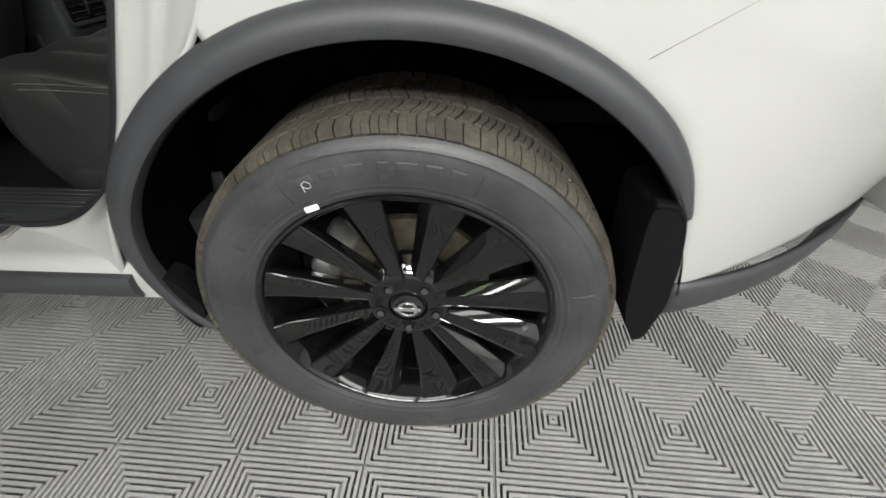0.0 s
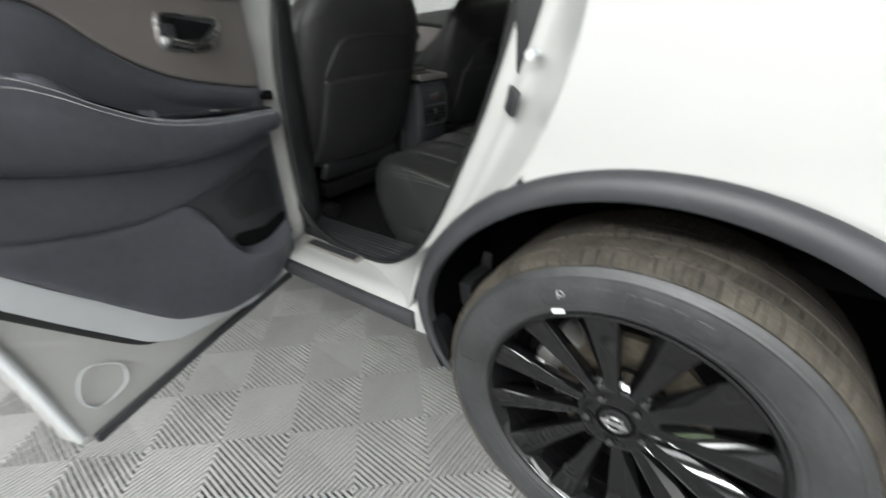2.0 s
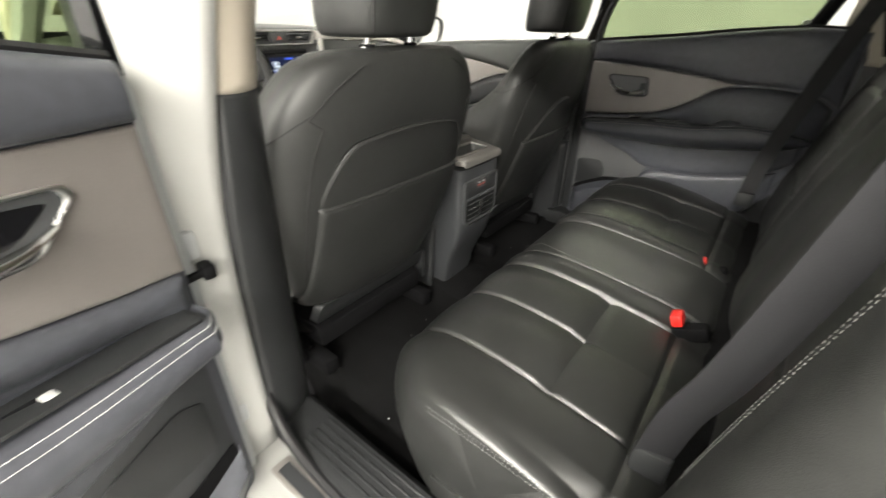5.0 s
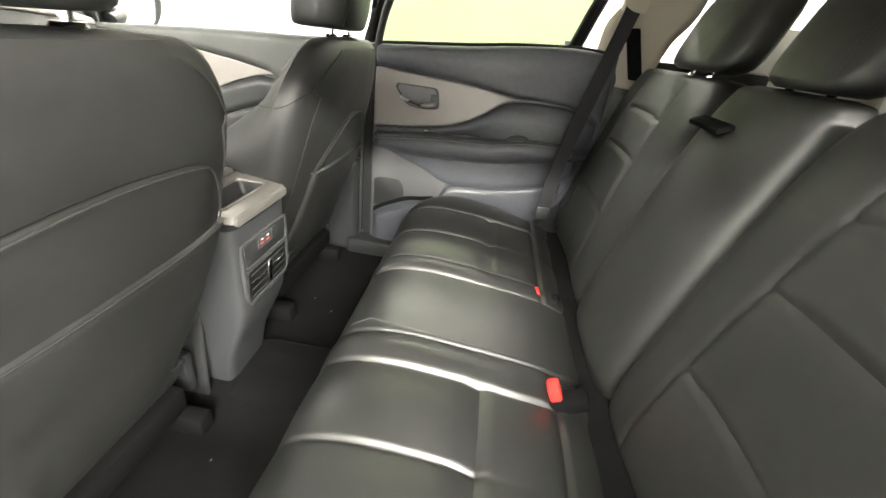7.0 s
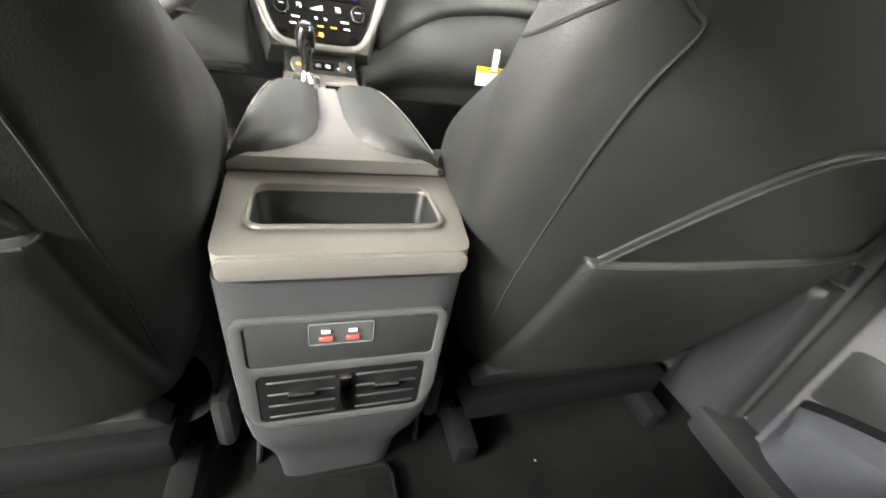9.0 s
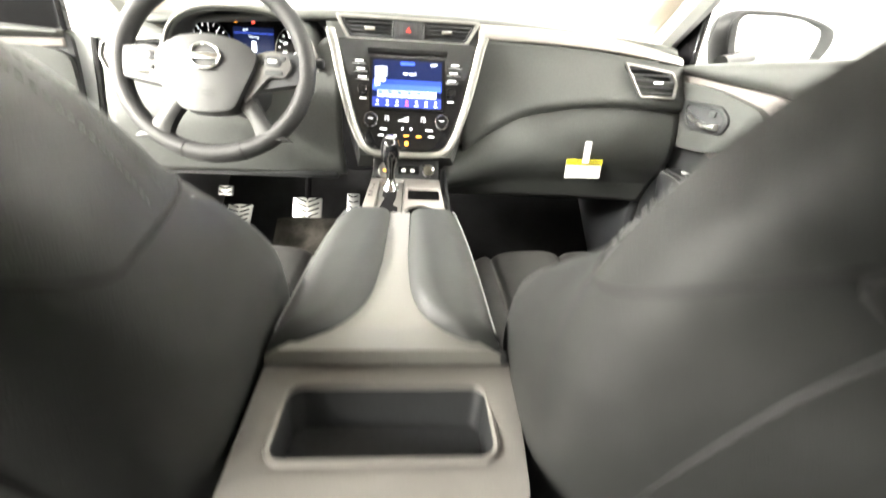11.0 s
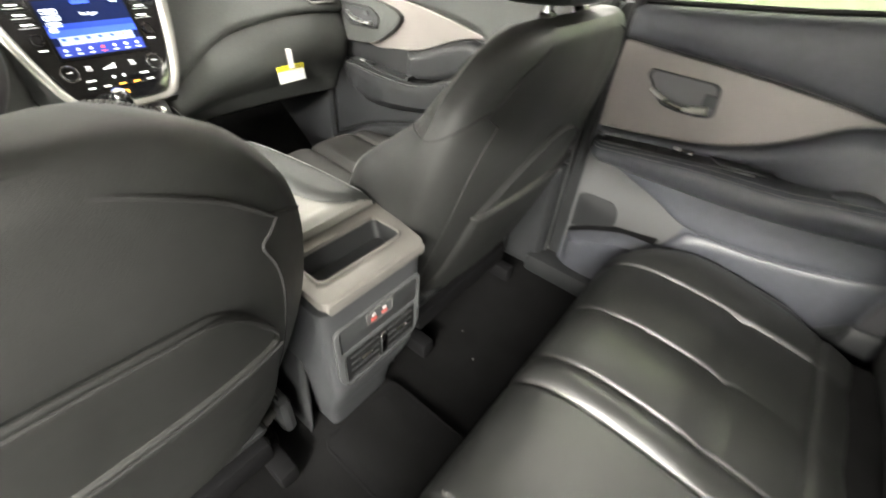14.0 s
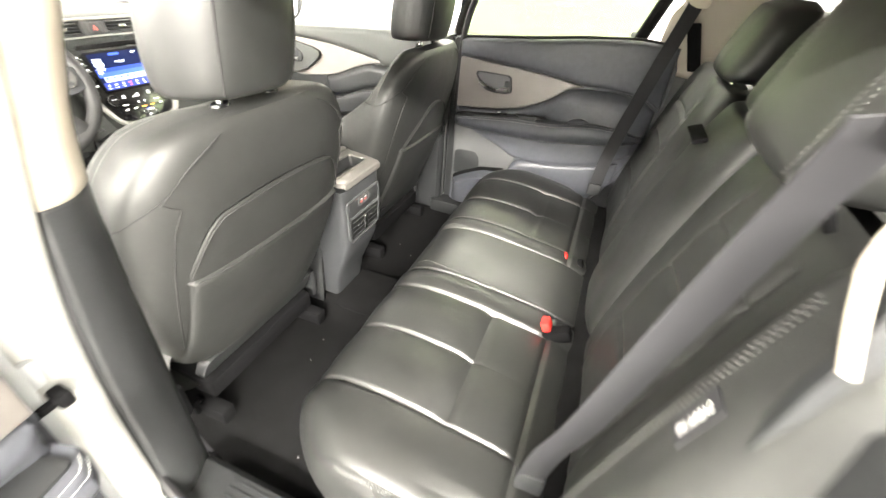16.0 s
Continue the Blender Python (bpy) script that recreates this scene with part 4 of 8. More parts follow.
def carpet(u, v):
    x = -2.75 + 2.35 * u
    y = 0.14 + (2 * CY - 0.28) * v
    z = 0.445 + 0.035 * math.exp(-((y - CY) / 0.13) ** 4) + 0.004 * noise.noise((x * 9, y * 9, 0))
    if x < -2.35:
        z += (-2.35 - x) * 0.75
    if x > -0.95:
        z += 0.03 * (x + 0.95)
    return x, y, z


q = part("carpet", grid(carpet, 60, 44), M["carpet"], cab)
m = q.modifiers.new("thick", "SOLIDIFY")
m.thickness = 0.02
part("floor_mat", fix(loft([[(x, 0.41, z), (x, 0.45, z + 0.006), (x, 0.72, z + 0.006), (x, 0.74, z)] for x, z in ((-2.50, 0.56), (-2.42, 0.50), (-2.34, 0.462), (-2.2, 0.456), (-1.85, 0.455))])), M["carpet_worn"], cab, "scuffed grey-brown floor mat")
for side in (0, 1):
    # driver's side panel coloured lighter for the daylight-bright opening beside it
    part("kick_panel", rbox((-2.46, 0.17 if side == 0 else 2 * CY - 0.17, 0.72), (0.5, 0.04, 0.55), 0.015), M["lit_grey"] if side == 0 else M["plastic_grey"], cab)
for k in range(46):
    x, y = random.uniform(-1.25, -0.95), random.choice((random.uniform(0.25, 0.8), random.uniform(0.3, 1.5)))
    if k < 12:
        part("lint", rbox((x, y, 0.452), (random.uniform(0.002, 0.005), random.uniform(0.001, 0.003), 0.001), 0), M["grey_print"], cab, smooth=False)

rm = thing("rear_floor_mat", (-1.05, CY, 0.48), "black carpet mat over the rear floor tunnel", "floor mat")
part("mat", prism(rrect(-1.205, 0.80, -0.90, 1.003, 0.02), lambda a, b, h: (a, b, carpet((a + 2.75) / 2.35, (b - 0.14) / (2 * CY - 0.28))[2] + 0.0005 + h), 0.007, 0.003), M["mat"], rm)
part("edging", fix(tube([(a, b, carpet((a + 2.75) / 2.35, (b - 0.14) / (2 * CY - 0.28))[2] + 0.005) for a, b in rrect(-1.205, 0.80, -0.90, 1.003, 0.02)], 0.004, 6, closed=True)), M["mat"], rm)
# ---- front seats, modelled for the driver's place ----
SY = 0.51
SIDE, FORE, FTOP, DROP = 1, 0.10, 0.10, 0.0  # way to the tunnel, reach of the lower and upper bolsters, drop of the pocket


def back_surf(u, v):
    """The backrest's outer surface: u round, v from bottom to top."""
    t = 2 * math.pi * u
    w = interp(v, [0, 0.15, 0.4, 0.62, 0.8, 0.92, 0.98, 1.0], [0.215, 0.25, 0.29, 0.302, 0.285, 0.232, 0.172, 0.115])
    d = interp(v, [0, 0.2, 0.5, 0.8, 0.93, 0.985, 1.0], [0.085, 0.092, 0.092, 0.08, 0.062, 0.04, 0.018])
    cx = interp(v, [0, 0.3, 0.6, 1.0], [-1.30, -1.245, -1.185, -1.105])
    z = interp(v, [0, 0.5, 0.9, 0.97, 1.0], [0.66, 0.96, 1.222, 1.258, 1.265])
    c, s = se(t, 2.9)
    x, y = cx + d * c, w * s
    if c < 0:
        # front: side bolsters stand out, the middle is hollow
        k = min(1.0, 2.0 * abs(c))
        y *= 1 - 0.17 * k * min(1.0, max(0.0, (v - 0.55) / 0.2))
        x -= interp(v, [0, 0.2, 0.55, 0.72, 0.9, 1.0], [0.3 * FORE, FORE, FORE, 0.5 * (FORE + FTOP), 0.8 * FTOP, 0.25 * FTOP]) * k
        x += k * (0.040 * (1 - (y / w) ** 2) - interp(v, [0, 0.25, 0.55, 0.75, 1.0], [0.02, 0.085, 0.075, 0.03, 0.01]) * math.exp(-((abs(y) / w - 0.86) / 0.15) ** 2)) * min(1, 4 * v)
    else:
        x += 0.012 * (1 - (y / w) ** 2) * math.sin(math.pi * v)
    return x, SY + y, z


def on_back(y, z, lift=0.0):
    """A place on the backrest's rear face."""
    cx = interp(z, [0.66, 0.84, 1.022, 1.265], [-1.30, -1.245, -1.185, -1.105])
    d = interp(z, [0.66, 0.78, 0.96, 1.16, 1.238, 1.265], [0.085, 0.092, 0.092, 0.08, 0.062, 0.018])
    v = min(1, max(0, (z - 0.66) / 0.605))
    w = interp(v, [0, 0.15, 0.4, 0.62, 0.8, 0.92, 0.98, 1.0], [0.215, 0.25, 0.29, 0.302, 0.285, 0.232, 0.172, 0.115])
    r = min(1.0, abs(y) / w)
    c = (1 - r ** 2.9) ** (1 / 2.9)
    return cx + d * c + 0.012 * (1 - r * r) * math.sin(math.pi * v) * 0.9 + lift, SY + y, z


def front_seat():
    t = thing("bucket_seat", (-1.55, SY, 0.45), "black leather front bucket seat with light stitching", "car seat", "front seats")
    top = [back_surf(i / 72, 1.0) for i in range(72)]
    crown = (sum(p[0] for p in top) / 72, SY, 1.268)
    back = part("backrest", fix(join(grid(back_surf, 72, 44, True), (top + [crown], [(i, (i + 1) % 72, 72) for i in range(72)]))), M["leather_back"], t)
    # map pocket: upper panel and lower panel, with welted top edges
    HW = 0.225 if DROP == 0 else 0.195
    ph = (lambda a: 1.120 - 0.025 * (a / 0.2) ** 2 - 0.095 * max(0.0, (abs(a) - 0.150) / 0.075) ** 2.0) if DROP == 0 else (lambda a: 1.082 - 3.9 * a * a)
    pl = lambda a: (0.980 if DROP == 0 else 0.946) + 0.006 * (1 - (a / 0.22) ** 2)
    part("map_pocket", dome(lambda a: 0.70, lambda a: ph(a), -HW, HW, 0.006, lambda a, b, h: on_back(a, b, h), 40, 24, 0.026, -0.004), M["leather_back"], back)
    part("pocket_panel", dome(lambda a: 0.672, pl, -HW - 0.003, HW + 0.003, 0.016, lambda a, b, h: on_back(a, b, h), 30, 12, 0.012, -0.004), M["leather_back"], back)
    edge = [on_back(a, ph(a) - 0.004, 0.010) for a in [-HW + 2 * HW * i / 40 for i in range(41)]]
    part("pocket_welt", fix(tube(edge, 0.0016, 6)), M["seam"], back)
    edge = [on_back(a, pl(a) - 0.002, 0.017) for a in [-HW + 2 * HW * i / 30 for i in range(31)]]
    part("pocket_welt", fix(tube(edge, 0.0016, 6)), M["seam"], back)
    part("lower_trim", prism(rrect(-0.20, 0.60, 0.20, 0.675, 0.015), lambda a, b, h: (-1.235 - (0.675 - b) * 0.5 + h, SY + a, b), 0.03, 0.006), M["plastic"], back, "dark lower edge trim")
    # seams on the shell
    for s in (-1, 1):
        pts = [on_back(s * a, z, 0.0004) for a, z in ((0.10, 1.250), (0.15, 1.232), (0.195, 1.205), (0.222, 1.18), (0.243, 1.158))]
        part("seam", fix(tube(smooth_path(pts, 5), 0.0016, 6)), M["seam"], back)
        pts = [on_back(s * a, z, 0.0004) for a, z in ((0.243, 1.158), (0.232, 1.148), (0.222, 1.138), (0.235, 1.10), (0.243, 1.04), (0.243, 0.92), (0.232, 0.8), (0.215, 0.70))]
        part("seam", fix(tube(smooth_path(pts, 5), 0.0016, 6)), M["seam"], back)
        # shoulder seam round the flank, closed by a light double row in front
        pts = [back_surf((0.5 - s * k) % 1.0, 0.79 - 0.06 * math.sin(math.pi * (k - 0.09) / 0.24)) for k in [0.09 + 0.27 * i / 30 for i in range(31)]]
        part("seam", fix(tube(pts, 0.0016, 6)), M["seam"], back)
        for k0 in (0.0, 0.013):
            pts = []
            for i in range(26):
                f = i / 25
                x, y, z = back_surf((0.5 - s * (0.222 + k0 - 0.012 * f)) % 1.0, 0.75 + 0.225 * f)
                pts.append((x - 0.0016, y + s * 0.0016, z + 0.001))
            part("stitching", stitches(pts, 0.0036, 0.0024, 0.0006), M["seat_thread"], back, "light grey thread")
            pts = []
            for i in range(26):
                f = i / 25
                x, y, z = back_surf((0.5 - s * (k0 + 0.167 - 0.02 * f)) % 1.0, 0.25 + 0.46 * f)
                pts.append((x - 0.0008, y + s * 0.0008, z))
            part("stitching", stitches(pts, 0.0036, 0.0024, 0.0006), M["seat_thread"], back, "light grey thread")
    # head restraint: deep, narrower at its back, with a seam down either rear corner
    def hr(u, v):
        a = 2 * math.pi * u
        w = interp(v, [0, 0.05, 0.3, 0.7, 0.93, 1.0], [0.105, 0.126, 0.138, 0.134, 0.112, 0.07])
        d = interp(v, [0, 0.05, 0.3, 0.7, 0.93, 1.0], [0.060, 0.074, 0.080, 0.076, 0.058, 0.03])
        c, s = se(a, 3.4)
        z = interp(v, [0, 0.05, 0.5, 0.93, 1.0], [1.283, 1.288, 1.39, 1.485, 1.50])
        x = -1.130 + 0.035 * v + d * c
        y = w * s * (1 - 0.24 * max(0.0, c) ** 0.8)
        x -= 0.010 * max(0.0, c) * s * s
        return x, SY - 0.014 + y, z
    h = part("head_restraint", fix(grid(hr, 80, 30, True)), M["leather"], t)
    for s in (-1, 1):
        pts = [hr((0.0 + s * 0.116) % 1.0, 0.01 + 0.97 * i / 16) for i in range(17)]
        part("seam", fix(tube([(p[0] + 0.0004, p[1] + s * 0.0004, p[2]) for p in pts], 0.0020, 6)), M["seam"], h)
        part("post", fix(tube([(-1.112, SY - 0.014 + s * 0.060, 1.22), (-1.105, SY - 0.014 + s * 0.060, 1.33)], 0.0065, 10)), M["chrome"], t, "chrome post")
        part("post_guide", fix(loft([[(-1.108 + r * math.cos(k * math.pi / 8), SY - 0.014 + s * 0.060 + 1.5 * r * math.sin(k * math.pi / 8), z) for k in range(16)] for r, z in ((0.013, 1.25), (0.013, 1.268), (0.011, 1.272), (0.007, 1.272))])), M["gloss"], t, "black post guide")
    # cushion
    def cush(u, v):
        a = 2 * math.pi * u
        x = -1.915 + 0.65 * v
        w = interp(v, [0, 0.04, 0.15, 0.5, 1], [0.20, 0.235, 0.255, 0.262, 0.25])
        hgt = interp(v, [0, 0.03, 0.1, 1], [0.03, 0.06, 0.085, 0.095])
        c, s = se(a, 3.2)
        z = 0.690 - 0.045 * v + hgt * s
        y = w * c
        if s > 0:
            r = abs(y) / w
            z += 0.020 * math.exp(-((r - 0.86) / 0.16) ** 2) * min(1, 3 * v) * s
            for g in (-0.155, 0.02, 0.19):
                z -= 0.012 * math.exp(-((SIDE * y - g) / 0.0075) ** 2) * s
                z -= 0.010 * math.exp(-((SIDE * y - g) / 0.026) ** 2) * s
            z -= 0.007 * math.exp(-((v - 0.68) / 0.010) ** 2) * s * (1 if -0.155 < SIDE * y < 0.19 else 0)
        return x, SY + y, z
    part("cushion", fix(grid(cush, 360, 60, True)), M["leather_seat"], t)
    for s in (-1, 1):
        pts = [(-1.84 + 0.5 * i / 20, SY + s * 0.262 * (0.985 if i > 2 else 0.95), 0.70) for i in range(21)]
        part("seat_side_trim", rbox((-1.55, SY + s * 0.255, 0.57), (0.60, 0.03, 0.11), 0.02), M["plastic"], t)
        part("rail", rbox((-1.55, SY + s * 0.2, 0.485), (0.72, 0.04, 0.05), 0.008), M["black"], t)
        ry = SY + s * (0.205 if s * SIDE > 0 else 0.21)
        part("rail_cover", rbox((-1.305, ry, 0.495), (0.07, 0.05, 0.055), 0.012), M["black"], t)
        part("rail_bolt", fix(tube([(-1.28, ry, 0.52), (-1.262, ry, 0.517)], 0.007, 8)), M["nut"], t)
    part("under_frame", rbox((-1.50, SY, 0.56), (0.55, 0.40, 0.06), 0.01), M["black"], t)
    return t


driver = front_seat()
SY, SIDE, FORE, FTOP, DROP = 2 * CY - SY, -1, 0.03, -0.02, 0.045
passenger = front_seat()
SY = 2 * CY - SY
tagged(passenger, "black leather passenger seat with light stitching")
tagged(driver, "black leather driver's seat with light stitching")
for s, y in ((1, 0.785),):
    b = thing("front_belt_buckle", (-1.42, y, 0.66), "black belt buckle with red release beside the driver's seat", "belt buckle")
    part("stalk", rbox((-1.44, y, 0.70), (0.045, 0.022, 0.13), 0.006), M["plastic"], b)
    part("release", rbox((-1.44, y, 0.769), (0.032, 0.016, 0.012), 0.003), M["red"], b, "red release button")

# ---- rear bench ----
bench = thing("rear_bench", (-0.6, CY, 0.45), "black leather rear bench seat with creased cushions", "rear seat")


def seat_block(y0, y1, creases, cross, outer=0, name="cushion"):
    """A cushion block from y0 to y1 with soft lengthwise folds and one fold across; outer: the side whose front corner is rounded."""
    def fn(u, v):
        a = 2 * math.pi * u
        yc, w = (y0 + y1) / 2, (y1 - y0) / 2
        c, s = se(a, 3.4)
        e = math.sqrt(max(0.0, 1 - max(0.0, (abs(2 * v - 1) - 0.93) / 0.07) ** 2)) * 0.04 + 0.96
        x = -0.655 + 0.285 * c * e
        top = 0.752 - 0.030 * c
        z = 0.60 + ((top - 0.60) * s * e if s > 0 else 0.13 * s)
        y = yc + (2 * v - 1) * w
        if c < -0.5 and s < 0.2:
            x += 0.05 * (0.2 - s) * (-c)
        if outer and c < 0:
            k = max(0.0, 1 - abs(y - (y0 if outer < 0 else y1)) / 0.13)
            x += 0.105 * k * k * (-c)
        if outer and c > 0:
            k = max(0.0, 1 - abs(y - (y0 if outer < 0 else y1)) / 0.06)
            x -= 0.085 * min(1.0, 2 * k) * c
        if s > 0.1 and creases:
            marks = [y0] + list(creases) + [y1]
            front = 1 / (1 + math.exp((x - cross) / 0.018))
            for g0, g1 in zip(marks, marks[1:]):
                if g0 < y < g1:
                    z += 0.014 * math.sin(math.pi * (y - g0) / (g1 - g0)) * s * (0.35 + 0.65 * front)
            for g in marks[1:-1]:
                reach = front if g not in (marks[1], marks[-2]) else 1 / (1 + math.exp((x + 0.485) / 0.010))
                z -= 0.0078 * math.exp(-((y - g) / 0.0045) ** 2) * s * reach
            span = 1 / (1 + math.exp(-(y - marks[1] + 0.004) / 0.006)) / (1 + math.exp((y - marks[-2] - 0.004) / 0.006))
            z -= (0.010 * math.exp(-((x - cross) / 0.0065) ** 2) + 0.005 * (1 - front)) * s * span
            z -= 0.007 * math.exp(-((x + 0.475) / 0.007) ** 2) * s
        return x, y, z
    n = max(60, int((y1 - y0) / 0.003))
    vs, fs = grid(fn, 240, n, True)
    cap = []
    for v in (0.0, 1.0):
        ring = [fn(i / 240, v) for i in range(240)]
        cap.append((ring + [(-0.655, ring[0][1], 0.60)], [(i, (i + 1) % 240, 240) for i in range(240)]))
    return part(name, fix(join((vs, fs), *cap)), M["leather"], bench)


left_cushion = seat_block(0.205, 0.795, (0.36, 0.535, 0.705), -0.622, -1)
middle_cushion = seat_block(0.798, 1.05, (), -0.6)
seat_block(1.053, 1.635, (1.125, 1.295, 1.49), -0.625, 1)
# light double rows along the cushion borders
for off in (0.0, 0.011):
    part("stitching", stitches(smooth_path([(-0.815 + off, 0.2145, 0.735 - off * 0.6), (-0.77, 0.2048, 0.741 - off), (-0.70, 0.2035, 0.742 - off), (-0.56, 0.2035, 0.735 - off), (-0.47, 0.2035, 0.725 - off)], 8), 0.0040, 0.003, 0.0005), M["seat_thread"], left_cushion, "light grey thread")
for yy in (0.806, 1.042):
    part("stitching", stitches([(-0.90 + 0.42 * i / 20, yy, 0.7795 - 0.0485 * (i / 20) ** 1.15 - 0.03 * max(0, 2 - i) / 2) for i in range(21)], 0.005, 0.0025, 0.0006), M["grey_thread"], middle_cushion)


def bench_back(y0, y1, fat, inner=True):
    """A leaning backrest block."""
    yc, w = (y0 + y1) / 2, (y1 - y0) / 2

    def fn(u, v):
        a = 2 * math.pi * u
        wv = w * interp(v, [0, 0.1, 0.6, 0.88, 0.97, 1.0], [0.96, 1.0, 1.0, 0.95, 0.86, 0.72])
        d = interp(v, [0, 0.08, 0.3, 0.75, 0.95, 1.0], [0.05, 0.08, 0.09, 0.075, 0.05, 0.02]) * fat
        c, s = se(a, 3.4)
        z = interp(v, [0, 0.5, 0.95, 1.0], [0.69, 0.99, 1.275, 1.287])
        x = -0.335 + 0.135 * ((z - 0.69) / 0.57) + d * c
        y = yc + wv * s
        if c < 0:
            r = (y - yc) / wv
            x += 0.03 * (-c) * (1 - r * r) * inner * (1 - 0.6 * v)
            if inner:
                ins = 1 / (1 + math.exp((abs(r) - 0.56 + 0.14 * v) / 0.012))
                for g in (-1, 1):
                    k = g * (0.56 - 0.14 * v)
                    x += 0.006 * math.exp(-((r - k) * wv / 0.006) ** 2) * (-c) * (1 if 0.06 < v < 0.90 else 0)
                for vv in (0.40, 0.64, 0.80):
                    x += 0.006 * math.exp(-((v - vv + 0.05 * r * r) / 0.009) ** 2) * (-c) * ins
                x -= 0.006 * (-c) * ins * math.sin(math.pi * v)
        return x, y, z
    return part("backrest", fix(grid(fn, 220, 110, True)), M["leather_back"], bench)


part("seat_side_trim", prism(rounded([(-0.350, 1.10), (-0.338, 1.30), (-0.325, 1.385), (-0.28, 1.425), (-0.15, 1.425), (-0.12, 1.10)], 0.015), lambda a, z, h: (a, 0.136 + 0.30 * max(0.0, z - 1.33) + h, z), 0.012, 0.004), M["plastic"], bench, "black moulded trim beside the backrest")
bench_back(0.245, 0.765, 1.0)
bench_back(0.77, 1.07, 0.95, False)
bench_back(1.075, 1.668, 1.0)
part("seat_pan", rbox((-0.37, CY, 0.655), (0.10, 1.33, 0.09), 0.01), M["carpet"], bench)
part("belt_slot", rbox((-0.286, 0.972, 1.215), (0.03, 0.115, 0.010), 0.002, 2, Euler((0, radians(-22), 0)).to_matrix()), M["black"], bench)
part("valance", rbox((-0.59, 0.204, 0.532), (0.34, 0.010, 0.062), 0.003), M["leather"], bench)
part("bench_base", rbox((-0.62, CY, 0.50), (0.40, 1.36, 0.14), 0.02), M["carpet"], bench)


def side_b(u, v):
    a = 2 * math.pi * u
    c, sn = se(a, 2.8)
    z = 0.70 + 0.68 * v
    w = 0.078 * interp(v, [0, 0.1, 0.92, 1], [0.5, 1, 0.92, 0.55])
    d = 0.118 * interp(v, [0, 0.1, 0.92, 1], [0.6, 1, 0.88, 0.6])
    if c > 0:
        d *= interp(v, [0, 0.1, 0.35, 1], [0.05, 0.1, 1.45, 1.45])
    return -0.334 + 0.120 * v + d * c - 0.03 * max(0.0, 1 - v / 0.2), 0.182 + w * sn, z


bol = part("side_bolster", fix(grid(side_b, 60, 40, True)), M["leather_back"], bench)
for uu in (0.468, 0.484):
    part("stitching", stitches([(lambda p: (p[0] - 0.001, p[1], p[2]))(side_b(uu, 0.30 + 0.62 * i / 40)) for i in range(41)], 0.0036, 0.0026, 0.0004), M["grey_thread"], bol)
for yc, w, xr, zr, tall in ((0.475, 0.160, -0.275, 1.332, 0.21), (0.90, 0.105, -0.185, 1.290, 0.18), (1.275, 0.150, -0.20, 1.297, 0.18)):
    def hr2(u, v):
        a = 2 * math.pi * u
        k = interp(v, [0, 0.07, 0.4, 0.9, 1], [0.7, 0.93, 1.0, 0.88, 0.5])
        c, s = se(a, 3.2)
        return xr + 0.06 * v + 0.055 * k * c, yc + w * k * s, zr + tall * v
    h = part("head_restraint", fix(grid(hr2, 48, 22, True)), M["leather"], bench)
    for uu in (0.400, 0.418, 0.582, 0.600):
        part("stitching", stitches([(lambda p: (p[0] - 0.0008, p[1], p[2]))(hr2(uu, 0.06 + 0.88 * i / 30)) for i in range(31)], 0.0034, 0.0026, 0.0004), M["grey_thread"], h)
    for s in (-1, 1):
        # left posts black, not chrome: the gap's shade is put in their colour
        part("post", fix(tube([(-0.215, yc + s * 0.05, 1.25), (xr, yc + s * 0.05, zr + 0.023)], 0.006, 8)), M["black"] if yc < 0.6 else M["chrome"], bench, "slim restraint post")
for y, dz in ((0.725, 0.012), (1.098, -0.022)):
    b = thing("rear_belt_buckle", (-0.47, y, 0.71 + dz), "black belt buckle with red release on the rear bench", "belt buckle", "rear belt buckles")
    part("stalk", rbox((-0.455, y, 0.715 + dz), (0.075, 0.036, 0.035), 0.008, 2, Euler((0, radians(-25), 0)).to_matrix()), M["black"], b)
    part("release", rbox((-0.486, y, 0.738 + dz), (0.024, 0.036, 0.030), 0.006, 2, Euler((0, radians(-25), 0)).to_matrix()), M["red"], b, "red release button")


def ribbon(path, width, across, thick=0.0012):
    rings = []
    p = [Vector(q) for q in path]
    for i, q in enumerate(p):
        a = Vector(across).normalized() * width / 2
        tdir = (p[min(i + 1, len(p) - 1)] - p[max(0, i - 1)]).normalized()
        a = (a - tdir * a.dot(tdir)).normalized() * width / 2
        n = tdir.cross(a).normalized() * thick
        rings.append([tuple(q + a + n), tuple(q - a + n), tuple(q - a - n), tuple(q + a - n)])
    return loft(rings)


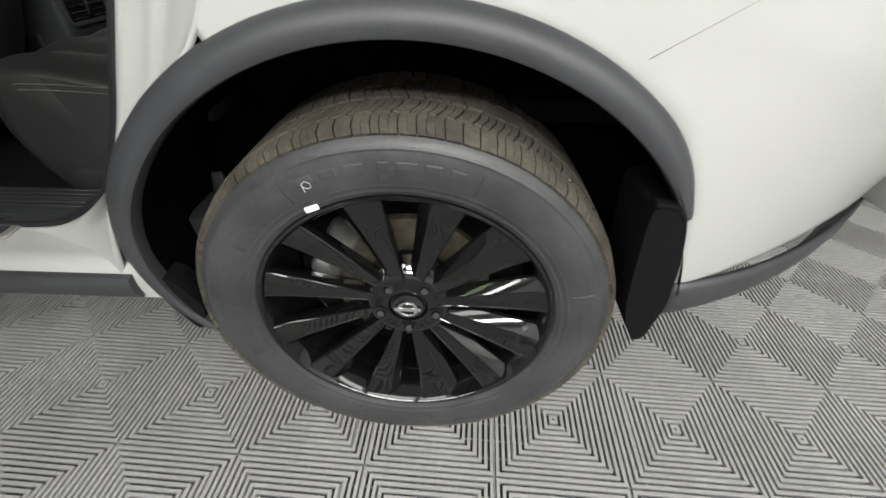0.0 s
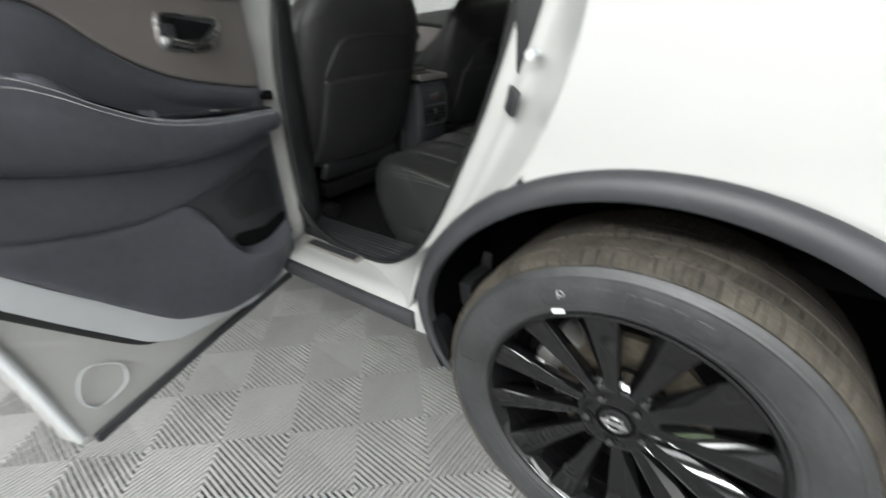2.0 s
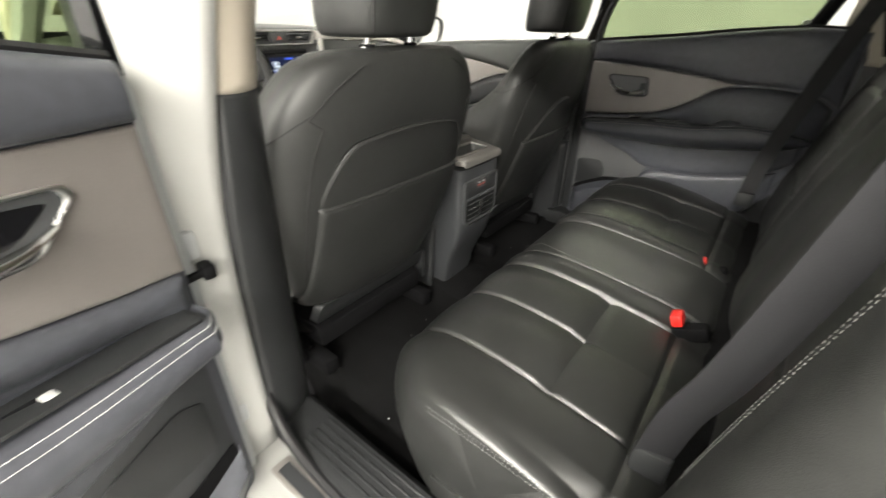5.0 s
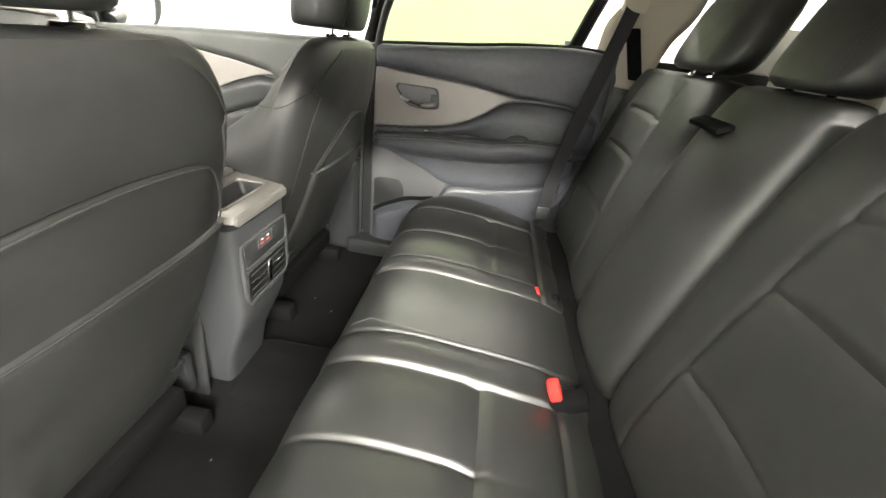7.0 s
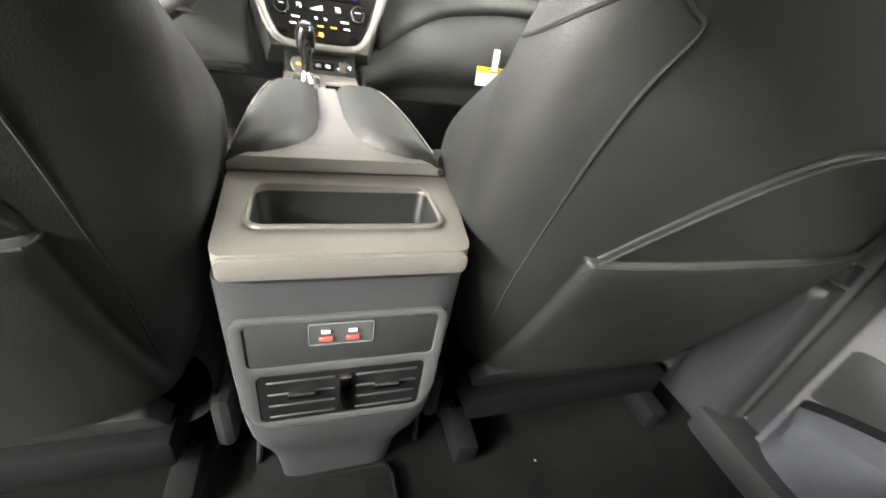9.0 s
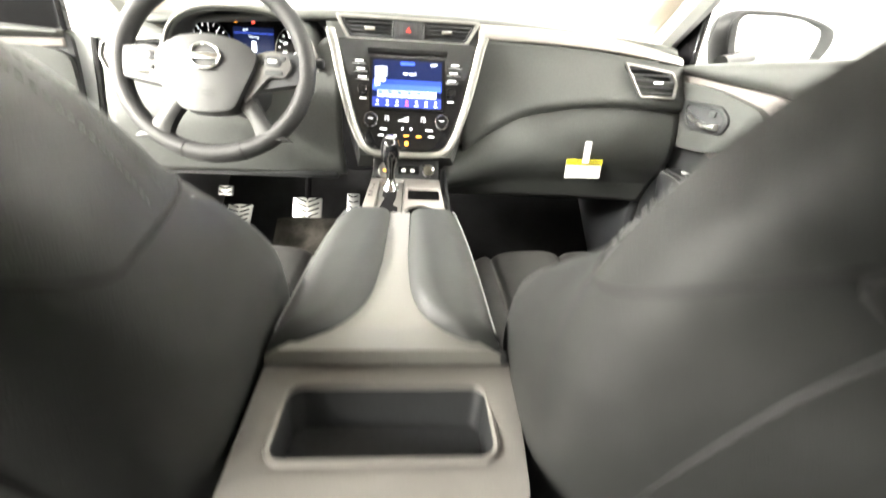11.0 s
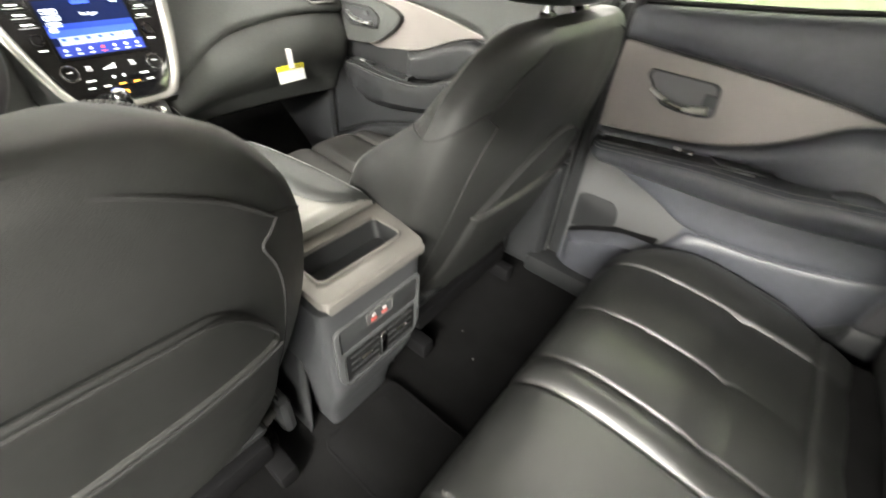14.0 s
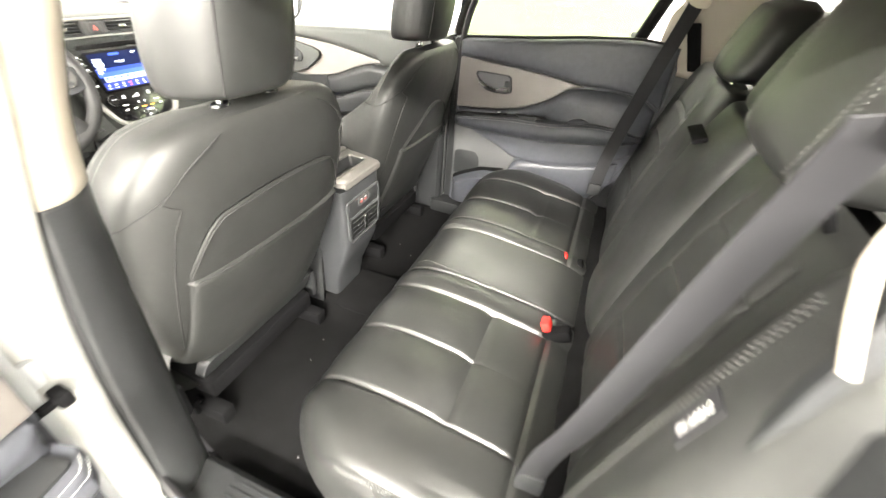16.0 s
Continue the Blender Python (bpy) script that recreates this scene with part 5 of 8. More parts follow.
for side in (0, 1):
    def P(x, y, z):
        return (x, y if side == 0 else 2 * CY - y, z)
    b = thing("rear_seat_belt", P(-0.30, 0.2, 1.44), "black woven rear seat belt hanging from the pillar", "seat belt", "rear seat belts")
    run = [(-0.345, 0.215, 1.44), (-0.345, 0.258, 1.355), (-0.370, 0.270, 1.216), (-0.410, 0.279, 1.0), (-0.436, 0.286, 0.90), (-0.447, 0.298, 0.80)] if side == 0 else [(-0.31, 0.205, 1.435), (-0.372, 0.25, 1.2), (-0.43, 0.285, 0.95), (-0.447, 0.298, 0.80)]
    part("webbing", fix(ribbon(smooth_path([P(*q) for q in run], 6), 0.048, (1, 0.25, 0.2))), M["belt"], b)
    part("guide", rbox(P(-0.328, 0.205, 1.452), (0.040, 0.03, 0.045), 0.012) if side == 0 else rbox(P(-0.305, 0.195, 1.45), (0.075, 0.03, 0.05), 0.012), M["beige"], b, "beige belt guide")
    part("retractor_slot", prism(rounded([(-0.020, 1.242), (0.022, 1.242), (0.022, 1.388), (-0.020, 1.384)], 0.004), lambda a, z, h: P(a - 0.244 - (z - 1.242) * 0.36, 0.196 + h, z), 0.012), M["black"], b)
    part("anchor", rbox(P(-0.447, 0.30, 0.785), (0.05, 0.02, 0.05), 0.006), M["plastic"], b)
lab = thing("airbag_label", (-0.37, 0.18, 1.23), "small black fabric label with white print on the bolster", "label")


def label_place(a, b, h):
    """On the left bolster, reading upward beside its seam."""
    u, v = 0.508 - b * 1.9, 0.735 + a * 1.45
    t = 2 * math.pi * u
    c, sn = se(t, 2.8)
    k = interp(v, [0, 0.1, 0.92, 1], [0.6, 1, 0.88, 0.6])
    return -0.334 + 0.120 * v + 0.118 * k * c - 0.0012 - h, 0.182 + 0.078 * interp(v, [0, 0.1, 0.92, 1], [0.5, 1, 0.92, 0.55]) * sn, 0.70 + 0.68 * v


part("tag", prism(rrect(-0.030, -0.008, 0.030, 0.008, 0.002), label_place, 0.0012), M["belt"], lab)
text("lettering", "SRS AIRBAG", 0.0085, lambda a, b, h: label_place(a, b, 0.0016), M["white"], lab)

# lower end of the driver's belt beside the seat
fb = thing("front_seat_belt", (-1.24, 0.215, 0.44), "black woven belt end anchored beside the driver's seat", "seat belt")
part("webbing", fix(ribbon(smooth_path([(-1.236, 0.213, 0.745), (-1.225, 0.212, 0.65), (-1.20, 0.214, 0.55), (-1.175, 0.216, 0.475)], 5), 0.046, (1, 0.2, 0.3))), M["belt"], fb)
part("anchor_plate", rbox((-1.238, 0.212, 0.752), (0.055, 0.014, 0.035), 0.005), M["plastic"], fb)
part("anchor_bolt", fix(tube([(-1.238, 0.202, 0.756), (-1.238, 0.225, 0.756)], 0.009, 10)), M["nut"], fb)
part("floor_loop", fix(tube(smooth_path([(-1.21, 0.20, 0.452), (-1.20, 0.20, 0.478), (-1.15, 0.215, 0.478), (-1.14, 0.22, 0.452)], 5), 0.004, 8)), M["black"], fb)

# ---- centre console ----
console = thing("centre_console", (-1.6, CY, 0.45), "dark centre console with satin silver panels and padded lid", "console")
CL, CR = 0.832, 1.020


def side_prof(x):
    """Upper edge of the console's side walls."""
    return interp(x, [-2.25, -2.05, -1.75, -1.66, -1.28, -1.14], [0.93, 0.88, 0.845, 0.885, 0.93, 0.925])


for s, y in ((-1, CL), (1, CR)):
    def wallf(u, v):
        x = -2.25 + 1.0 * u
        z = 0.45 + (side_prof(x) - 0.45) * v
        return x, y + s * (0.004 + 0.03 * (1 - v) ** 2 + 0.004 * math.sin(math.pi * v)), z
    q = part("side_wall", grid(wallf, 40, 10), M["plastic"], console)
    m = q.modifiers.new("thick", "SOLIDIFY")
    m.thickness = 0.008
# rear face: rounded housing with vents


def rear_sec(z):
    w = interp(z, [0.44, 0.55, 0.70, 0.90, 0.93], [0.078, 0.086, 0.102, 0.109, 0.109])
    x = interp(z, [0.44, 0.55, 0.66, 0.72, 0.93], [-1.215, -1.20, -1.155, -1.142, -1.140])
    out = []
    for k in range(17):
        t = -math.pi / 2 + math.pi * k / 16
        c, s = se(t, 5)
        out.append((x - 0.03 + 0.03 * c, CY + w * s, z))
    return [(x - 0.16, CY - w, z)] + out + [(x - 0.16, CY + w, z)]


part("rear_housing", fix(loft([rear_sec(z) for z in (0.44, 0.5, 0.55, 0.6, 0.64, 0.68, 0.71, 0.74, 0.80, 0.86, 0.915)])), M["plastic_grey"], console, "dark grey rear housing")
REARP = lambda a, b, h: (-1.139 + h, CY + a, b)
fr = part("vent_bezel", prism(rounded([(-0.099, 0.880), (0.096, 0.880), (0.096, 0.755), (0.082, 0.724), (-0.082, 0.724), (-0.099, 0.755)], 0.014), REARP, 0.005, 0.002,
                              holes=[rrect(-0.082, 0.738, 0.080, 0.808, 0.006), rrect(-0.088, 0.820, 0.086, 0.873, 0.006)]), M["gloss_grey"], console)
part("vent_back", rbox((-1.150, CY, 0.773), (0.03, 0.164, 0.074), 0.0), M["black"], console, smooth=False)
part("usb_panel", rbox((-1.1385, CY, 0.8465), (0.006, 0.174, 0.056), 0.002), M["plastic"], console)
for s in (-1, 1):
    for k in range(4):
        part("vent_slat", rbox((-1.1405, CY + s * 0.042, 0.747 + 0.0175 * k), (0.014, 0.064, 0.0030), 0.001, 1, Euler((0, radians(18), 0)).to_matrix()), M["plastic"], console)
    part("vent_tab", rbox((-1.133, CY + s * 0.042, 0.781), (0.010, 0.026, 0.007), 0.002), M["chrome"], console)
part("vent_wheel", rbox((-1.1355, CY, 0.773), (0.012, 0.014, 0.056), 0.004), M["chrome"], console)
for k, y in enumerate((CY - 0.016, CY + 0.008)):
    part("usb_socket", rbox((-1.1335, y - 0.003, 0.8530), (0.003, 0.013, 0.005), 0.001, 1), M["usb_red"], console, "red ringed usb socket")
    part("usb_mark", rbox((-1.1335, y - 0.003, 0.8620), (0.0025, 0.008, 0.003), 0.0005, 1), M["grey_print"], console)
part("usb_plate", prism(rrect(-0.034, 0.845, 0.024, 0.871, 0.003), lambda a, b, h: (-1.1355 + h, CY + a, b), 0.0008), M["gloss_grey"], console)
part("usb_plate_rim", fix(tube([(-1.1345, CY + a, b) for a, b in rrect(-0.034, 0.845, 0.024, 0.871, 0.003)], 0.0004, 5, closed=True)), M["grey_thread"], console)
# satin top panel with open pocket
top = part("rear_top_panel", prism(rounded([(-1.266, -0.106), (-1.266, 0.118), (-1.150, 0.108), (-1.137, 0.102), (-1.137, -0.100), (-1.150, -0.105)], 0.012),
                                   lambda a, b, h: (a, CY + b, 0.930 + h + 0.012 * max(0, -(a + 1.2)) / 0.06), 0.016, 0.006, 3, holes=[rrect(-1.243, -0.080, -1.176, 0.088, 0.012)]), M["satin_dark"], console, "satin taupe panel round an open pocket")
part("panel_skirt", prism(rrect(-0.100, 0.924, 0.102, 0.944, 0.006), lambda a, b, h: (-1.140 + h, CY + a, b), 0.007, 0.003), M["satin_dark"], console)
# pocket: sloping front wall, plain ends and floor
ring = lambda z, x0, x1, y0, y1, r: [(a, CY + b, z) for a, b in rrect(x0, y0, x1, y1, r, 5)]
part("pocket", fix(join(loft([ring(0.948, -1.243, -1.176, -0.080, 0.088, 0.012), ring(0.930, -1.236, -1.178, -0.077, 0.085, 0.012), ring(0.885, -1.222, -1.179, -0.074, 0.082, 0.012)], cap=False), bm_vf(rbox((-1.20, CY + 0.004, 0.882), (0.06, 0.17, 0.006), 0.0)))), M["plastic"], console)
part("pocket_rim", fix(tube([(a, CY + b, 0.9480) for a, b in rrect(-1.245, -0.082, -1.174, 0.090, 0.014, 5)], 0.0028, 8, closed=True)), M["satin_dark"], console)

# padded lid in two halves with a satin spine
lid = part("lid", prism(rounded([(-1.672, -0.095), (-1.672, 0.095), (-1.265, 0.108), (-1.265, -0.108)], 0.03), lambda a, b, h: (a, CY + b, 0.905 + h + 0.03 * (a + 1.67) / 0.4), 0.03, 0.008), M["plastic"], console)


def lid_pad(s):
    def lo(a):
        return interp(a, [-1.675, -1.65, -1.40, -1.34, -1.30, -1.272], [0.017, 0.0145, 0.0165, 0.024, 0.044, 0.080])

    def hi(a):
        return interp(a, [-1.675, -1.65, -1.60, -1.45, -1.272], [0.085, 0.100, 0.104, 0.108, 0.110])
    return dome(lo, hi, -1.675, -1.272, 0.030, lambda a, b, h: (a, CY + s * b, 0.925 + h + 0.03 * (a + 1.67) / 0.4 + 0.006 * math.sin(math.pi * (a + 1.675) / 0.403)), 46, 18, 0.032, -0.012)


for s in (-1, 1):
    pad = part("lid_pad", fix(lid_pad(s)), M["lid_pad"], lid, "black leather pad")
    pts = [(x, CY + s * (interp(x, [-1.675, -1.65, -1.60, -1.45, -1.272], [0.085, 0.100, 0.104, 0.108, 0.110]) - 0.0075), 0.9475 + 0.03 * (x + 1.67) / 0.4 + 0.006 * math.sin(math.pi * (x + 1.675) / 0.403)) for x in [-1.65 + 0.365 * i / 40 for i in range(41)]]
    part("stitching", stitches(pts, 0.005, 0.003, 0.0009), M["thread"], pad, "light grey thread")
part("lid_spine", fix(loft([[(x, CY - w, z), (x, CY - w * 0.9, z + 0.006), (x, CY + w * 0.9, z + 0.006), (x, CY + w, z)] for x, w, z in
                           ((-1.674, 0.018, 0.925), (-1.66, 0.018, 0.938), (-1.45, 0.018, 0.952), (-1.36, 0.026, 0.960), (-1.31, 0.055, 0.964), (-1.285, 0.09, 0.965), (-1.266, 0.106, 0.966), (-1.262, 0.106, 0.960), (-1.262, 0.106, 0.93))])), M["spine"], lid, "satin grey spine flaring at the rear")
part("lid_latch", rbox((-1.268, CY + 0.108, 0.955), (0.012, 0.01, 0.02), 0.003), M["plastic"], lid)

# shifter panel
def shift_z(x):
    return interp(x, [-2.20, -2.12, -2.05, -1.90, -1.66], [0.925, 0.895, 0.878, 0.868, 0.855])


SH = lambda a, b, h: (a, CY + b, shift_z(a) + h)
panel = part("shifter_panel", prism(rounded([(-2.046, -0.090), (-2.046, 0.090), (-1.90, 0.094), (-1.66, 0.10), (-1.66, -0.10), (-1.90, -0.094)], 0.008), SH, 0.006, 0.002,
                                    holes=[rrect(-2.03, -0.066, -1.815, -0.004, 0.006), rrect(-1.985, 0.008, -1.912, 0.086, 0.008),
                                           [(-1.842 + 0.043 * math.cos(radians(k)), 0.045 + 0.043 * math.sin(radians(k))) for k in range(0, 360, 15)]]), M["satin"], console, "satin silver shifter panel")
part("shift_gate", prism(rrect(-2.028, -0.064, -1.817, -0.006, 0.005), lambda a, b, h: SH(a, b, h - 0.002), 0.006, 0.001), M["silver"], console, "brushed silver shift gate")
part("gate_slot", prism(rounded([(-2.022, -0.046), (-1.985, -0.046), (-1.985, -0.054), (-1.925, -0.054), (-1.925, -0.046), (-1.868, -0.056), (-1.842, -0.056), (-1.842, -0.014), (-1.868, -0.014), (-1.880, -0.026), (-1.925, -0.020), (-1.985, -0.020), (-1.985, -0.026), (-2.022, -0.026)], 0.003), lambda a, b, h: SH(a, b, h + 0.0042), 0.0010), M["black"], console)
part("gate_frame", fix(tube([SH(a, b, 0.006) for a, b in rrect(-2.032, -0.068, -1.812, -0.002, 0.008)], 0.0022, 6, closed=True)), M["silver"], console)
for k in range(4):
    part("gear_mark", prism(rrect(-2.005 + 0.022 * k, -0.088, -1.995 + 0.022 * k, -0.078, 0.001), lambda a, b, h: SH(a, b, h + 0.0062), 0.0005), M["ink"], console)
part("tray", rbox((-1.948, CY + 0.047, shift_z(-1.948) - 0.025), (0.078, 0.08, 0.006), 0.002), M["black"], console)
cup = []
for r, z in ((0.043, 0.0), (0.041, -0.05), (0.037, -0.075), (0.001, -0.075)):
    cup.append([(-1.842 + r * math.cos(radians(k)), CY + 0.045 + r * math.sin(radians(k)), shift_z(-1.842) + z) for k in range(0, 360, 15)])
part("cup_holder", fix(loft(cup, cap=False)), M["black"], console)
part("cup_rim", fix(tube([(-1.842 + 0.044 * math.cos(radians(k)), CY + 0.045 + 0.044 * math.sin(radians(k)), shift_z(-1.842) + 0.006) for k in range(0, 360, 15)], 0.0022, 8, closed=True)), M["silver"], console)
part("cup_slot", prism(rrect(-1.80, 0.030, -1.70, 0.058, 0.004), lambda a, b, h: SH(a, b, h + 0.0061), 0.0008), M["black"], console)
# front face of the console with start button and sockets
FF = lambda a, b, h: (-2.066 + 0.4 * (0.925 - b) + h, CY + a, b - 0.022)
ff = part("socket_panel", prism(rounded([(-0.088, 0.955), (0.088, 0.955), (0.088, 0.885), (-0.088, 0.885)], 0.006), FF, 0.006, 0.002), M["plastic"], console)
part("start_button", fix(loft([[FF(-0.055 + r * math.cos(k * math.pi / 10), 0.924 + r * math.sin(k * math.pi / 10), h) for k in range(20)] for r, h in ((0.019, 0.006), (0.019, 0.012), (0.016, 0.014), (0.014, 0.013), (0.001, 0.014))])), M["silver"], console, "silver start button")
part("button_light", rbox(FF(-0.055, 0.926, 0.0155), (0.001, 0.010, 0.006), 0), M["glow_orange"], console, smooth=False)
part("usb_ports", prism(rrect(-0.02, 0.915, 0.035, 0.935, 0.003), lambda a, b, h: FF(a, b, h + 0.006), 0.002), M["gloss"], console)
part("usb_mark", prism(rrect(-0.012, 0.921, 0.0, 0.929, 0.001), lambda a, b, h: FF(a, b, h + 0.0085), 0.0004), M["grey_print"], console)
part("usb_mark", prism(rrect(0.012, 0.921, 0.024, 0.929, 0.001), lambda a, b, h: FF(a, b, h + 0.0085), 0.0004), M["grey_print"], console)
part("power_socket", fix(loft([[FF(0.060 + r * math.cos(k * math.pi / 10), 0.926 + r * math.sin(k * math.pi / 10), h) for k in range(20)] for r, h in ((0.0165, 0.006), (0.0165, 0.011), (0.0135, 0.012), (0.0125, 0.008), (0.001, 0.009))])), M["chrome"], console)
# shifter
sh = thing("gear_shifter", (-2.0, CY - 0.035, 0.87), "chrome and gloss black gear lever", "gear lever")
kn = []
for r, z, dx in ((0.010, 0.905, 0.0), (0.011, 0.93, 0.003), (0.016, 0.945, 0.006), (0.022, 0.965, 0.009), (0.0235, 0.985, 0.012), (0.020, 1.003, 0.013), (0.012, 1.012, 0.013), (0.002, 1.015, 0.013)):
    kn.append([(-1.975 + dx + 1.15 * r * math.cos(k * math.pi / 12), CY - 0.036 + r * math.sin(k * math.pi / 12), z) for k in range(24)])
part("knob", fix(loft(kn)), M["gloss"], sh, "gloss black knob")
part("knob_chrome", fix(loft([[(-1.967 + dx + 1.18 * r * math.cos(k * math.pi / 12), CY - 0.036 + 1.02 * r * math.sin(k * math.pi / 12), z) for k in range(24)] for r, z, dx in ((0.0195, 1.003, 0.004), (0.0205, 1.000, 0.004), (0.0125, 1.0125, 0.004), (0.002, 1.016, 0.004))])), M["chrome"], sh)
part("lever", fix(tube([(-1.985, CY - 0.036, 0.865), (-1.975, CY - 0.036, 0.915)], 0.009, 12)), M["chrome"], sh)
part("collar", fix(loft([[(-1.98 + r * math.cos(k * math.pi / 12), CY - 0.036 + r * math.sin(k * math.pi / 12), z) for k in range(24)] for r, z in ((0.024, 0.872), (0.02, 0.885), (0.012, 0.895), (0.010, 0.91))])), M["chrome"], sh)

# ---- dashboard ----
dash = thing("dashboard", (-2.3, CY, 0.8), "soft black dashboard with satin strip and gloss centre stack", "dashboard")


def fwd(y):
    """The dashboard's bow in plan: its ends lie nearer the cabin."""
    return 0.022 * ((y - CY) / 0.7) ** 2


def top_pad(u, v):
    y = 0.19 + 1.46 * u
    e = (y - CY) / 0.73
    xa, xb = -2.66 + 0.20 * e * e, -2.20 + fwd(y)
    x = xa + (xb - xa) * v
    z = 1.225 + 0.045 * math.sin(math.pi * (0.15 + 0.55 * v)) - 0.045 * e * e
    if v > 0.93:
        z -= 0.012 * ((v - 0.93) / 0.07) ** 2
    return x, y, z


q = part("top_pad", grid(top_pad, 48, 24), M["dash"], dash)
m = q.modifiers.new("thick", "SOLIDIFY")
m.thickness = 0.015


def crease(y):
    return interp(y, [1.03, 1.07, 1.15, 1.23, 1.35, 1.47, 1.66], [0.90, 0.935, 1.0, 1.047, 1.075, 1.089, 1.085])


def pass_pad(u, v):
    y = 1.075 + 0.585 * u
    zt = interp(y, [1.07, 1.12, 1.4, 1.66], [1.225, 1.224, 1.215, 1.188])
    z = zt + (crease(y) - zt) * v
    x = -2.178 + fwd(y) + 0.062 * v ** 1.4
    if v > 0.9:
        x -= 0.035 * ((v - 0.9) / 0.1) ** 2
    return x, y, z


q = part("passenger_pad", grid(pass_pad, 40, 26), M["dash"], dash)
m = q.modifiers.new("thick", "SOLIDIFY")
m.thickness = 0.012


def glove(u, v):
    y = 1.03 + 0.63 * u
    z0 = crease(y) + 0.012
    z = z0 + (0.80 - z0) * v
    x = -2.150 + fwd(y) + 0.035 * math.sin(math.pi * min(1, 1.3 * v)) - 0.15 * max(0, v - 0.45) ** 1.5
    return x, y, z


q = part("glovebox", grid(glove, 36, 24), M["dash"], dash, "black glovebox lid")
m = q.modifiers.new("thick", "SOLIDIFY")
m.thickness = 0.012
part("glovebox_latch", rbox((-2.185, 1.30, 0.875), (0.02, 0.09, 0.022), 0.008), M["plastic"], dash)
part("lower_shelf", rbox((-2.42, 1.36, 0.82), (0.35, 0.62, 0.03), 0.01), M["black"], dash)
part("firewall", rbox((-2.72, CY, 0.85), (0.04, 1.6, 0.8), 0.01), M["black"], dash)


def strip_s(u, v):
    y = 1.10 + 0.555 * u
    zt = interp(y, [1.09, 1.3, 1.5, 1.66], [1.258, 1.254, 1.238, 1.205])
    zb = interp(y, [1.09, 1.3, 1.5, 1.66], [1.226, 1.224, 1.212, 1.190])
    return -2.182 + fwd(y) + 0.012 * v + 0.004 * math.sin(math.pi * v), y, zt + (zb - zt) * v


q = part("satin_strip", grid(strip_s, 30, 6), M["satin"], dash, "satin silver trim strip")
m = q.modifiers.new("thick", "SOLIDIFY")
m.thickness = 0.006

# centre stack
def ST(a, b, h):
    """Across from the middle, height, and out of the sloped centre stack."""
    s = (1.23 - b) / 0.28
    return -2.152 + 0.125 * s + h, CY + a, b + 0.35 * h


stack = part("stack_panel", prism(rounded([(-0.178, 1.212), (0.178, 1.212), (0.135, 1.06), (0.10, 0.972), (0.06, 0.962), (-0.06, 0.962), (-0.10, 0.972), (-0.135, 1.06)], 0.015), lambda a, b, h: ST(a, b, h - 0.006), 0.008, 0.002), M["gloss"], dash, "gloss black centre stack")
part("stack_body", fix(loft([[ST(-0.21, 1.255, -0.02), ST(0.21, 1.255, -0.02), ST(0.118, 0.95, -0.02), ST(-0.118, 0.95, -0.02)], [ST(-0.23, 1.255, -0.12), ST(0.23, 1.255, -0.12), ST(0.14, 0.93, -0.14), ST(-0.14, 0.93, -0.14)]])), M["dash"], dash)
arm_l = [(-0.193, 1.228), (-0.182, 1.19), (-0.160, 1.10), (-0.138, 1.03), (-0.118, 0.985), (-0.100, 0.963), (-0.07, 0.953), (0, 0.951)]
path = smooth_path([ST(a, b, 0.006) for a, b in arm_l] + [ST(-a, b, 0.006) for a, b in reversed(arm_l[:-1])], 5)
fr = part("stack_frame", fix(tube(path, 0.0105, 10, flat=0.7, taper=lambda t: 0.8 + 0.45 * abs(2 * t - 1))), M["silver"], dash, "brushed silver frame")
# screen
scr = part("display", prism(rrect(-0.094, 1.054, 0.094, 1.172, 0.004), lambda a, b, h: ST(a, b, h + 0.002), 0.004, 0.001), M["black"], dash, "lit navigation display")
part("screen_glass", prism(rrect(-0.087, 1.060, 0.087, 1.166, 0.001), lambda a, b, h: ST(a, b, h + 0.0062), 0.0006), M["screen_dark"], scr, "dark blue lit screen")
for z0, z1, mk in ((1.0602, 1.0822, "screen_navy"), (1.0822, 1.098, "screen_pale"), (1.098, 1.111, "screen"), (1.111, 1.122, "screen_mid")):
    part("screen_band", prism(rrect(-0.0868 + (0.012 if mk == "screen_pale" else 0), z0, 0.0868 - (0.012 if mk == "screen_pale" else 0), z1, 0.001), lambda a, b, h: ST(a, b, h + 0.0069), 0.0004), M[mk], scr)
part("title_bar", prism(rrect(-0.018, 1.156, 0.018, 1.163, 0.002), lambda a, b, h: ST(a, b, h + 0.0069), 0.0004), M["screen"], scr)
S2 = lambda a0, b0: (lambda a, b, h: ST(a0 + a, b0 + b, 0.0074 + h))
text("clock", "4:07", 0.010, S2(0.066, 1.158), M["screen_light"], scr)
text("message", "No Signal", 0.0085, S2(0.006, 1.137), M["screen_light"], scr)
for k, (w, b) in enumerate(((0.030, 1.146), (0.030, 1.134), (0.026, 1.122), (0.013, 1.112))):
    part("menu_button", fix(tube([S2(0, 0)(-0.081 + a, b + c, 0) for a, c in rrect(0, -0.004, w, 0.004, 0.0035, 3)], 0.0006, 4, closed=True)), M["screen_light"], scr)
    part("menu_bar", prism(rrect(-0.081 + 0.2 * w, b - 0.0012, -0.081 + 0.8 * w, b + 0.0012, 0.0005), lambda a, b2, h: ST(a, b2, h + 0.0072), 0.0003), M["screen_light"], scr)
